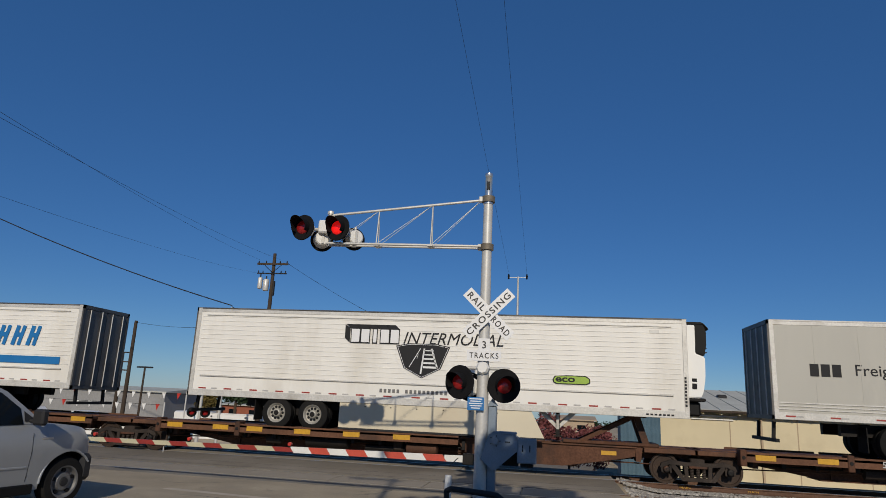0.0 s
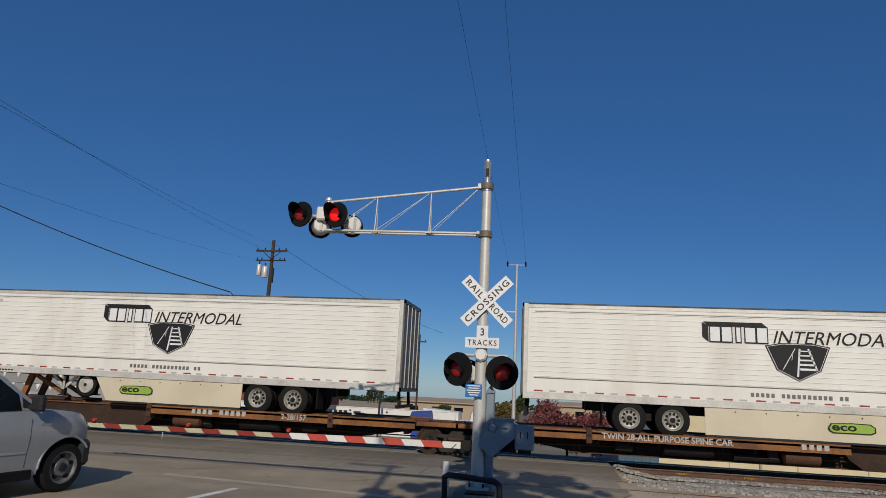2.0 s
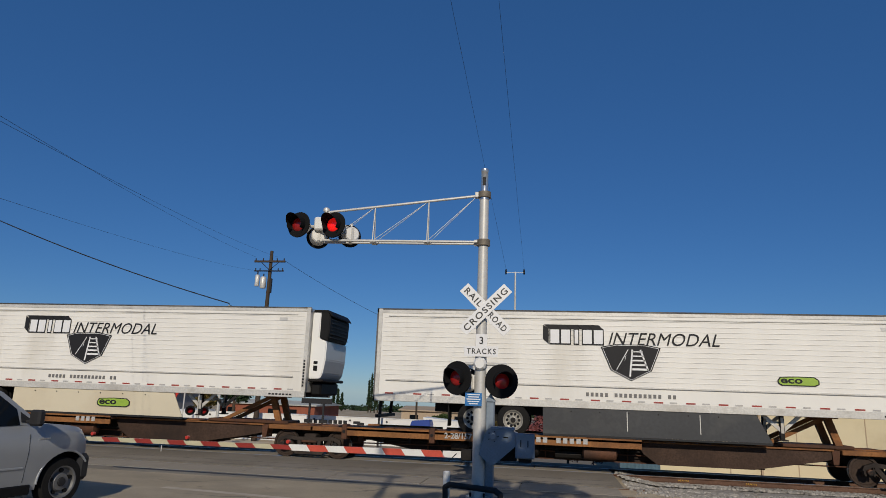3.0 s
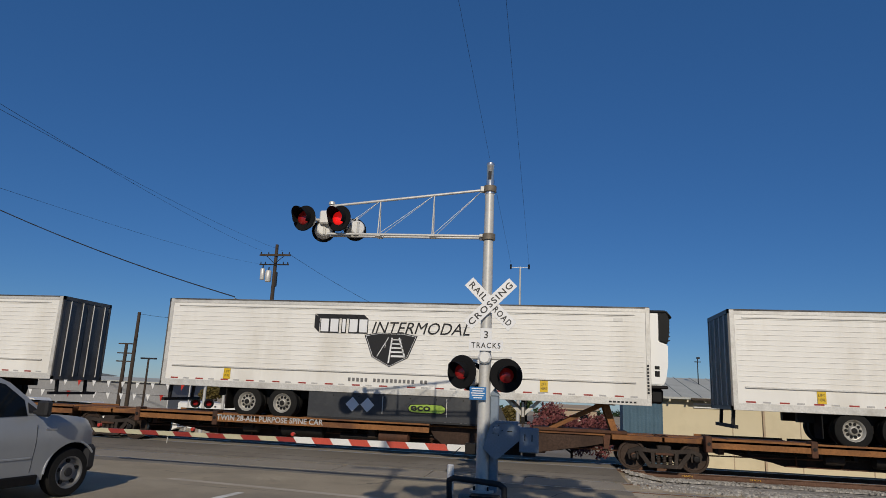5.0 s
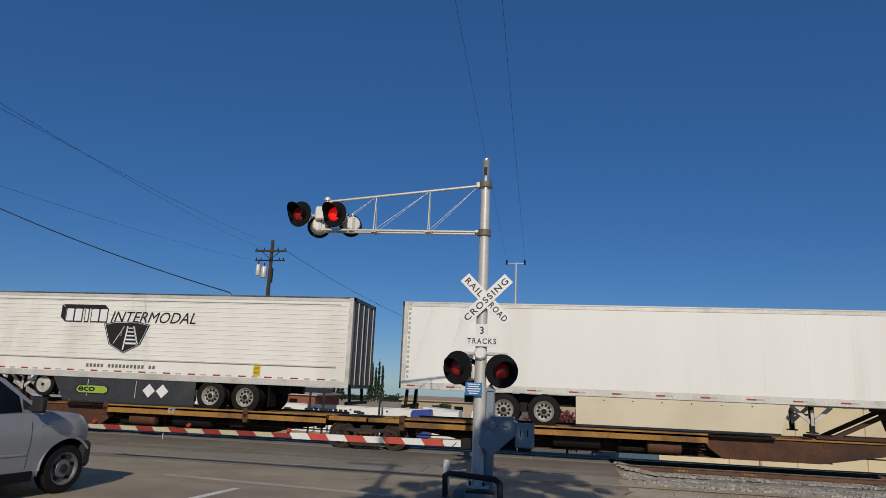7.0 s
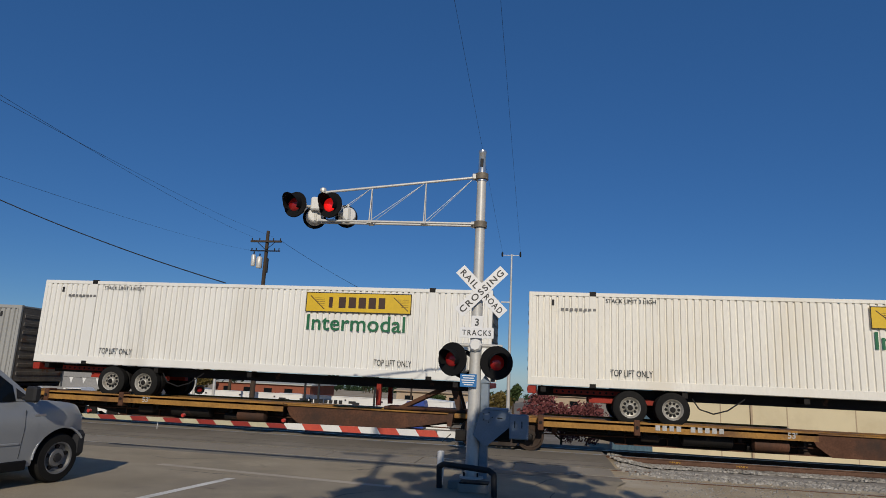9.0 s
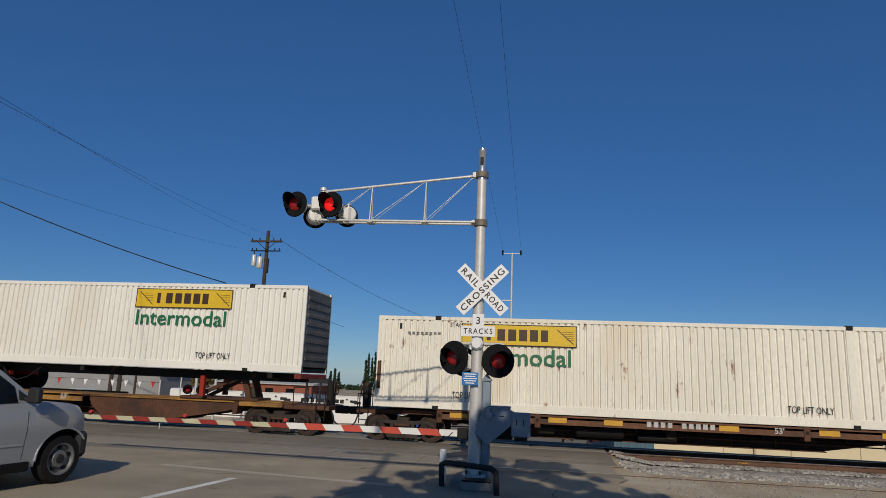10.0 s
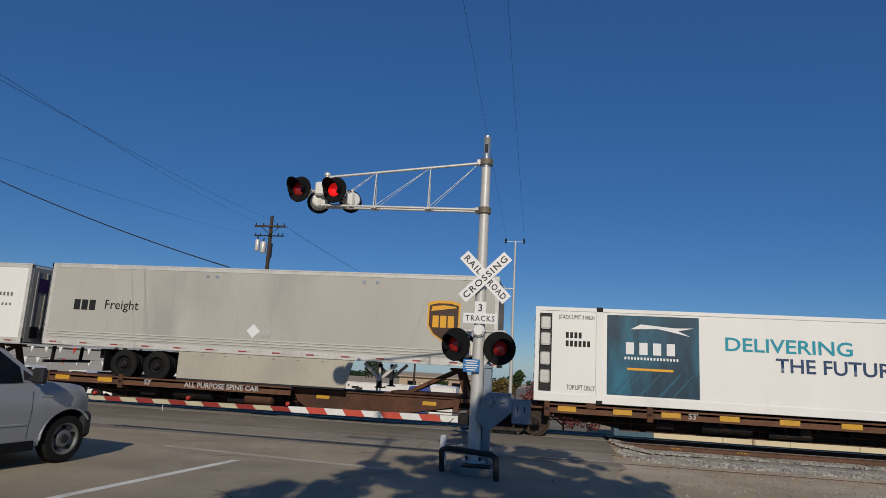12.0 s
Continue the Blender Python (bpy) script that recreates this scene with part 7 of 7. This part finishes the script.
def bogie(car, x):
    """A freight truck: two wheelsets and two cast side frames."""
    b = thing("bogie", "", "")
    b.parent = car
    b.matrix_local = pose(x, WIDE / 2, 0)
    top = [(-1.08, 0.48), (-1.03, 0.61), (-0.74, 0.71), (-0.4, 0.66), (0.4, 0.66), (0.74, 0.71), (1.03, 0.61), (1.08, 0.48), (0.94, 0.50), (0.80, 0.585), (0.45, 0.555), (-0.45, 0.555), (-0.80, 0.585), (-0.94, 0.50)]
    for y0 in (-1.09, 0.96):
        bm = bmesh.new()
        prism(bm, top, y0, y0 + 0.13)
        prism(bm, [(-0.46, 0.13), (0.46, 0.13), (0.40, 0.235), (-0.40, 0.235)], y0 - 0.01, y0 + 0.14)
        for sg in (-1, 1):
            for q in ([(0.27, 0.2), (0.37, 0.2), (0.40, 0.58), (0.29, 0.58)], [(0.66, 0.6), (0.80, 0.58), (0.47, 0.14), (0.35, 0.2)], [(0.745, 0.35), (0.79, 0.33), (0.81, 0.56), (0.75, 0.58)], [(0.98, 0.33), (1.03, 0.35), (1.06, 0.52), (1.0, 0.54)]):
                prism(bm, [(sg * u, w) for u, w in q][::sg], y0 + 0.005, y0 + 0.125)
        f = part("side_frame", bm, TRUCK_STEEL, b, "cast steel side frame with open windows")
        out = y0 if y0 < 0 else y0 + 0.13
        for sg in (-1, 1):
            part("bearing_cap", made(lathe, [(-0.08, 0.05), (-0.07, 0.085), (-0.02, 0.10), (0.1, 0.11)] if y0 < 0 else [(-0.1, 0.11), (0.02, 0.10), (0.07, 0.085), (0.08, 0.05)], (sg * 0.89, out, 0.435), "y", 14), DARK_STEEL, f)
        for i in range(3):
            x0 = -0.17 + i * 0.17
            part("spring", made(lathe, [(0.235 + 0.022 * k, 0.062 if k % 2 else 0.046) for k in range(12)], (x0, y0 + 0.065, 0), "z", 10), TRUCK_STEEL, f)
        part("bolster_end", boxes((-0.26, 0.26, y0 - 0.015, y0 + 0.145, 0.49, 0.56), bevel=0.015), RUST, f, "rusty bolster end over the springs")
        part("brake_rod", rods([((-0.55, out * 0.93, 0.30), (0.55, out * 0.93, 0.26), 0.018)], 6), DARK_STEEL, f)
    part("bolster", boxes((-0.2, 0.2, -1.05, 1.05, 0.5, 0.76), bevel=0.03), TRUCK_STEEL, b)
    for sg in (-1, 1):
        w = part("wheelset", rods([((sg * 0.89, -0.95, 0.435), (sg * 0.89, 0.95, 0.435), 0.08)], 10), WHEEL_STEEL, b, "rust-brown wheelset")
        for y in (-0.72, 0.72):
            d = -1 if y < 0 else 1
            part("wheel", made(lathe, [(-0.06 * d, 0.36), (-0.058 * d, 0.435), (0.06 * d, 0.43), (0.062 * d, 0.37), (0.03 * d, 0.35), (0.02 * d, 0.14), (0.07 * d, 0.13), (0.07 * d, 0.08)] if d > 0 else
                            [(-0.07, 0.08), (-0.07, 0.13), (-0.02, 0.14), (-0.03, 0.35), (-0.062, 0.37), (-0.06, 0.43), (0.058, 0.435), (0.06, 0.36)], (sg * 0.89, y, 0.435), "y", 28), WHEEL_STEEL, w, "", True)
            part("tread", made(lathe, [(-0.05, 0.4365), (0.05, 0.4365)], (sg * 0.89, y, 0.435), "y", 28, False), RAIL_TOP, w, "polished wheel tread", True)
    return b


def spine_car(stations, loads, colour, label, marks):
    """An articulated spine car: platforms between the stations, each with sill, side decks and hitch.
    loads: for each platform 'R', 'L' (the trailer's nose) or 'C' (a container)."""
    s0 = stations[0]
    car = thing("spine_car", label, "rail car", group="spine cars of the train")
    deck_m = {"rust": RUST_DECK, "ochre": OCHRE_DECK, "brown": BROWN_DECK}[colour]
    for st in stations:
        bogie(car, st - s0)
    for i, load in enumerate(loads):
        a, b = stations[i] - s0, stations[i + 1] - s0
        L = b - a
        ym = WIDE / 2
        # the fish-bellied spine
        part("spine", made(prism, [(a + 0.1, 1.0), (b - 0.1, 1.0), (b - 0.1, 0.72), (b - 1.6, 0.66), (b - 3.6, 0.34), (a + 3.6, 0.34), (a + 1.6, 0.66), (a + 0.1, 0.72)], ym - 0.42, ym + 0.42), RUST if s0 < 0 else SPINE_DARK, car, "sooty brown centre spine")
        part("spine_cap", boxes((a + 0.2, b - 0.2, ym - 0.5, ym + 0.5, 0.985, 1.02), bevel=0.008), deck_m, car)
        # end decks over the bogies
        for x0, x1 in ((a - 0.05, a + 1.5), (b - 1.5, b + 0.05)):
            part("end_deck", boxes((x0, x1, 0.35, WIDE - 0.35, 0.86, 1.0), bevel=0.015), deck_m, car, "end platform over the bogie")
        # wheel decks on outriggers
        decks = {"R": [(1.3, 4.0), (4.15, L - 7.1)], "L": [(7.1, L - 4.15), (L - 4.0, L - 1.3)], "C": [(1.3, 4.2), (4.35, L - 4.35), (L - 4.2, L - 1.3)]}[load]
        for x0, x1 in decks:
            for y0, y1 in ((0.03, 0.85), (WIDE - 0.85, WIDE - 0.03)):
                d = part("side_deck", boxes((a + x0, a + x1, y0, y1, 0.94, 1.0), (a + x0, a + x1, y0 if y0 < 1 else y1 - 0.05, y0 + 0.05 if y0 < 1 else y1, 0.78, 1.05)), deck_m, car, "side deck with a deep edge beam")
                if y0 < 1:
                    if colour == "brown":
                        for k in range(int((x1 - x0) / 1.65) + 1):
                            p0 = x0 + 0.25 + k * 1.65
                            if p0 + 0.6 > x1 or any(p0 < xx + 0.2 + len(tx) * 0.075 and p0 + 0.55 > xx - len(tx) * 0.075 * (0 if tx[0] == "#" else 1) - 0.1 for tx, xx in marks.get(i, ())):
                                continue
                            part("reflector", boxes((a + p0, a + p0 + 0.55, 0.022, 0.03, 0.84, 0.99)), YELLOW, d, "yellow reflector patch")
                    for k in range(int((x1 - x0) / 0.9) + 1):
                        xx = a + x0 + 0.2 + k * 0.9
                        part("outrigger", made(prism, [(xx - 0.05, 0.94), (xx + 0.05, 0.94), (xx + 0.05, 0.62), (xx - 0.05, 0.62)], 0.35, 0.9), DARK_STEEL, d)
            xm = a + x0 - 0.08
            part("deck_joint", boxes((xm - 0.09, xm + 0.09, 0.0, 0.4, 0.66, 1.12), bevel=0.02), RUST, car, "bolted deck bracket")
            part("joint_pin", made(rod, (xm, -0.02, 0.9), (xm, 0.01, 0.9), 0.05), DARK_STEEL, car)
        if load in "RL":
            q = (lambda d: b - d) if load == "R" else (lambda d: a + d)
            sg = 1 if load == "R" else -1
            bm = bmesh.new()
            for y in (ym - 0.42, ym + 0.42):
                beam(bm, (q(1.35), y, 1.0), (q(1.65), y, 1.92), 0.14, 0.2)
                beam(bm, (q(3.5), y, 1.0), (q(1.75), y, 1.86), 0.1, 0.12)
            box(bm, min(q(1.35), q(1.95)), max(q(1.35), q(1.95)), ym - 0.5, ym + 0.5, 1.86, 1.945)
            part("hitch", bm, RUST if colour != "rust" else RUST_DECK, car, "upright trailer hitch stand with braces")
            part("hitch_foot", boxes((min(q(3.9), q(1.0)), max(q(3.9), q(1.0)), ym - 0.55, ym + 0.55, 1.0, 1.1), bevel=0.02), RUST, car)
        else:
            for x in (L / 2 - 6.2, L / 2 + 6.0):
                pieces("pedestal", boxes((a + x, a + x + 0.3, 0.02, 0.5, 0.95, 1.10), (a + x, a + x + 0.3, WIDE - 0.5, WIDE - 0.02, 0.95, 1.10), bevel=0.02), RUST, car, "container pedestal")
        # ribs, flanges and pipes on the spine's sides
        for k in range(int((L - 7.6) / 1.25) + 1):
            xr = a + 3.8 + k * 1.25
            part("spine_rib", boxes((xr, xr + 0.035, ym - 0.50, ym - 0.42, 0.36, 0.985)), RUST, car)
        part("spine_flange", boxes((a + 3.5, b - 3.5, ym - 0.52, ym + 0.52, 0.315, 0.345)), RUST, car, "bottom flange of the spine")
        part("train_line", rods([((a + 0.4, ym - 0.55, 0.90), (b - 0.4, ym - 0.55, 0.90), 0.022)], 8), DARK_STEEL, car, "air line along the spine")
        bm = bmesh.new()
        pipe(bm, [(a + L * 0.48, ym - 0.56, 0.9), (a + L * 0.48, ym - 0.62, 0.62), (a + L * 0.53, ym - 0.66, 0.5), (a + L * 0.58, ym - 0.62, 0.58), (a + L * 0.58, ym - 0.56, 0.9)], 0.016, 6)
        part("branch_pipe", bm, DARK_STEEL, car)
        part("control_valve", boxes((a + L * 0.5, a + L * 0.5 + 0.32, ym - 0.85, ym - 0.5, 0.46, 0.82), bevel=0.05), TRUCK_STEEL, car, "dark brake control valve")
        part("brake_cylinder", made(lathe, [(-0.3, 0.05), (-0.28, 0.15), (0.22, 0.15), (0.25, 0.12), (0.3, 0.03), (0.62, 0.03)], (a + L * (0.72 if load == "L" else 0.28), ym - 0.68, 0.6), "x", 14), TRUCK_STEEL, car, "brake cylinder", True)
        part("slack_rod", rods([((a + 1.2, ym - 0.62, 0.52), (a + L * 0.28, ym - 0.66, 0.58), 0.02), ((b - 1.2, ym - 0.62, 0.52), (a + L * 0.34, ym - 0.66, 0.58), 0.02)], 6), RUST, car)
        for xe in (a + 1.55, b - 1.75):
            part("end_bracket", made(prism, [(xe, 0.98), (xe + 0.22, 0.98), (xe + 0.16, 0.58), (xe + 0.02, 0.58)], 0.42, 0.9), RUST, car, "brown end bracket")
        # wide side plates at the hitch end, where no deck hides the spine
        if load in "RL":
            h = (lambda d: b - d) if load == "R" else (lambda d: a + d)
            o = 1 if load == "R" else -1
            for y in (0.46, WIDE - 0.50):
                pl = part("side_plate", made(prism, [(h(u), w) for u, w in ((7.2, 0.97), (7.0, 0.62), (6.6, 0.33), (3.9, 0.33), (2.2, 0.62), (1.75, 0.72), (1.75, 0.97))][::o], y, y + 0.04), SILL_SHADED if colour == "rust" else RUST, car, "brown side plate of the spine")
                if y < 1:
                    part("plate_cap", boxes((min(h(7.25), h(1.7)), max(h(7.25), h(1.7)), 0.40, 0.52, 0.955, 1.0), bevel=0.008), deck_m, pl)
                    for u in (2.3, 5.9) if colour == "brown" else ():
                        part("reflector", boxes((min(h(u), h(u + 0.45)), max(h(u), h(u + 0.45)), 0.452, 0.459, 0.72, 0.84)), YELLOW, pl)
            part("reservoir", made(lathe, [(-0.52, 0.08), (-0.47, 0.19), (0.47, 0.19), (0.52, 0.08)], (h(8.3), 0.40, 0.58), "x", 16), RUST, car, "brown air reservoir", True)
        # brake gear hanging below
        part("air_tank", made(lathe, [(-0.75, 0.1), (-0.7, 0.2), (0.7, 0.2), (0.75, 0.1)], (a + L * (0.62 if load == "L" else 0.38), 0.55, 0.62), "x", 14), DARK_STEEL, car, "dark air reservoir", True)
        part("brake_pipe", rods([((a + 1.5, 0.62, 0.66), (b - 1.5, 0.62, 0.66), 0.025), ((a + L * 0.45, 0.62, 0.5), (a + L * 0.52, 0.62, 0.5), 0.12)], 8), DARK_STEEL, car)
        for text, xx in marks.get(i, ()):
            if text.startswith("#"):
                n = int(text[1:])
                pieces("number_bar", boxes(*[(a + xx + k * 0.2, a + xx + k * 0.2 + 0.13, 0.02, 0.03, 0.85, 1.0) for k in range(n) if k != 4]), TAPE_GREY, car, "pale bar of the car number")
            else:
                write(text, 0.18, pose(a + xx, 0.017, 0.92), TAPE_GREY, car, bold=0.022)
    # couplers, hand brake and grab rails at the two outer ends
    end = stations[-1] - s0
    for x, sg in ((0.0, -1), (end, 1)):
        part("end_sill", boxes((min(x, x + sg * 1.62), max(x, x + sg * 1.62), 0.5, WIDE - 0.5, 0.82, 0.98), bevel=0.02), RUST, car)
        part("coupler", boxes((min(x + sg * 1.6, x + sg * 2.08), max(x + sg * 1.6, x + sg * 2.08), WIDE / 2 - 0.12, WIDE / 2 + 0.12, 0.72, 0.98), bevel=0.04), DARK_STEEL, car, "knuckle coupler")
        bm = bmesh.new()
        pipe(bm, [(x + sg * 1.6, 0.8, 0.85), (x + sg * 1.72, 0.8, 0.5), (x + sg * 1.88, 0.85, 0.34), (x + sg * 2.05, 0.9, 0.28)], 0.025, 6)
        part("air_hose", bm, CABLE, car)
        for k in (0, 1):
            bm = bmesh.new()
            x0 = x + sg * (0.4 + k * 0.66)
            x1 = x0 + sg * 0.5
            pipe(bm, [(x0, 0.4, 1.0), (x0, 0.4, 1.55 - 0.12 * k), (x1, 0.4, 1.55 - 0.12 * k), (x1, 0.4, 1.0)], 0.016, 6)
            part("grab_rail", bm, DARK_STEEL, car, "bent grab rail")
    for x, sg in ((0.0, -1), (end, 1)):
        part("brake_stand", boxes((min(x + sg * 1.36, x + sg * 1.56), max(x + sg * 1.36, x + sg * 1.56), 0.95, 1.35, 0.98, 1.78), bevel=0.03), DARK_STEEL, car, "dark hand brake stand")
        part("end_ladder", rods([((x + sg * 1.5, 0.42, 0.5), (x + sg * 1.5, 0.42, 1.45), 0.018), ((x + sg * 1.2, 0.42, 0.5), (x + sg * 1.2, 0.42, 1.45), 0.018), ((x + sg * 1.2, 0.42, 0.62), (x + sg * 1.5, 0.42, 0.62), 0.014), ((x + sg * 1.2, 0.42, 0.85), (x + sg * 1.5, 0.42, 0.85), 0.014)], 6), DARK_STEEL, car, "short end ladder")
        bm = bmesh.new()
        xw = x + sg * 1.62
        for k in range(16):
            a0, a1 = k * 0.3927, (k + 1) * 0.3927
            rod(bm, (xw, 1.2 + 0.27 * math.cos(a0), 1.6 + 0.27 * math.sin(a0)), (xw, 1.2 + 0.27 * math.cos(a1), 1.6 + 0.27 * math.sin(a1)), 0.02, seg=6)
        for k in range(4):
            rod(bm, (xw, 1.2, 1.6), (xw, 1.2 + 0.27 * math.cos(k * 1.57), 1.6 + 0.27 * math.sin(k * 1.57)), 0.016, seg=6)
        part("brake_wheel", bm, RUST, car, "hand brake wheel")
    MOVERS.append((car, s0))


spine_car([-31.8, -14.3, 4.23, 21.7], "LRR", "brown", "brown articulated spine car with yellow reflector patches", {2: [("53'", 5.0), ("#10", 7.0)]})
spine_car([25.87, 43.4, 61.8, 79.3], "LRR", "rust", "rust-orange articulated spine car lettered as all purpose", {0: [("#10", 8.6), ("2-28/157", 12.2)], 1: [("TWIN 28-ALL PURPOSE SPINE CAR", 6.3), ("#4", 10.0)], 2: [("2-28/157", 4.9), ("#10", 6.9)]})
spine_car([83.4, 100.9, 119.35, 136.45], "LRR", "rust", "rust-orange articulated spine car with faded lettering", {1: [("TWIN 28-ALL PURPOSE SPINE CAR", 6.0)], 2: [("#10", 6.2)]})
spine_car([140.85, 157.08, 174.6, 191.6, 208.6, 224.8], "LRCRR", "ochre", "ochre and brown articulated spine car of five platforms", {0: [("53'", 9.5)], 1: [("53'", 4.7)], 3: [("53'", 5.0)], 4: [("#10", 4.6), ("53'", 8.4)]})
spine_car([228.98, 245.2, 262.25, 279.6, 296.8], "CRRC", "brown", "brown articulated spine car with yellow reflector patches and numbers", {0: [("#10", 7.5), ("53'", 11.2)], 1: [("53'", 5.0)], 2: [("53'", 5.1), ("ALL PURPOSE SPINE CAR", 7.8)], 3: [("53'", 5.5)]})

m0 = reefer_trailer(-32.8, "L", "white trailer with a blue stripe and blue lettering blocks", decor=False, lifts=False, eco=False)
part("side_stripe", boxes((10.2, 15.6, -0.03, -0.0225, 2.72, 2.98)), LOGO_BLUE, m0, "blue stripe along the side")
bm0 = bmesh.new()
for k in range(5):
    beam(bm0, (11.7 + k * 0.62, -0.0265, 3.35), (11.85 + k * 0.62, -0.0265, 4.05), 0.007, 0.16)
    beam(bm0, (11.95 + k * 0.62, -0.0262, 3.35), (12.1 + k * 0.62, -0.0262, 4.05), 0.007, 0.14)
    beam(bm0, (11.78 + k * 0.62, -0.0258, 3.72), (12.05 + k * 0.62, -0.0258, 3.72), 0.007, 0.16)
pieces("logo_bar", bm0, LOGO_BLUE, m0, "slanted blue bar")
reefer_trailer(-12.13, "R", "white ribbed refrigerated trailer with charcoal shield emblem and cream skirt", mark=5.55, side_eco=True, lifts=False)
grey_van(6.36, "grey smooth-sided trailer with brown and gold shield emblem")
reefer_trailer(25.38, "L", "white ribbed refrigerated trailer facing backwards with charcoal emblem", mark=5.5, lifts=False)
reefer_trailer(45.45, "R", "white ribbed refrigerated trailer with charcoal shield emblem and cream skirt", mark=5.55, lifts=False)
reefer_trailer(63.95, "R", "white ribbed refrigerated trailer with charcoal emblem and grey skirt", "grey", mark=5.55, side_eco=True, lifts=False)
reefer_trailer(82.4, "L", "white ribbed refrigerated trailer with dark worn rear doors", mark=5.5)
reefer_trailer(102.85, "R", "white ribbed refrigerated trailer with yellow lift plates and dark grey skirt", "grey", mark=5.55, diamonds=True)
reefer_trailer(121.3, "R", "white ribbed refrigerated trailer with two diamond plates on its grey skirt", "grey", mark=5.55, diamonds=True)
reefer_trailer(140.32, "L", "white ribbed refrigerated trailer with yellow lift plates, facing backwards", "grey", mark=5.5, diamonds=True)
white_van(158.2, "plain white smooth-sided trailer with cream skirt", False)
container(175.4, 1.08, "grey corrugated shipping container standing on the spine car", CONT_GREY, False, None, length=15.9)
container(192.1, 2.02, "off-white corrugated container with yellow name board on a red chassis", JB_CLEAN, True, 9.9)
container(209.4, 2.02, "cream-white corrugated container with yellow name board on a red chassis", JB_WHITE, True, 9.9)
container(228.08, 1.08, "rust-streaked cream corrugated container with yellow name board", JB_WORN, False, 2.75, worn=True)
white_van(246.06, "white smooth-sided trailer with large purple and orange blocks", True)
grey_van(263.08, "grey smooth-sided trailer with three dark bars and a shield emblem")
container(280.4, 1.12, "white smooth-sided container with a deep blue picture panel", BRIGHT_VAN, False, None, panel_pic=True)


# ---- movement ----
def motions():
    times = [0.5 * i for i in range(25)]
    for ob, s in MOVERS:
        walk(ob, [(t, pose(s - ridden(t), NEAR_FACE, 0)) for t in times])


motions()
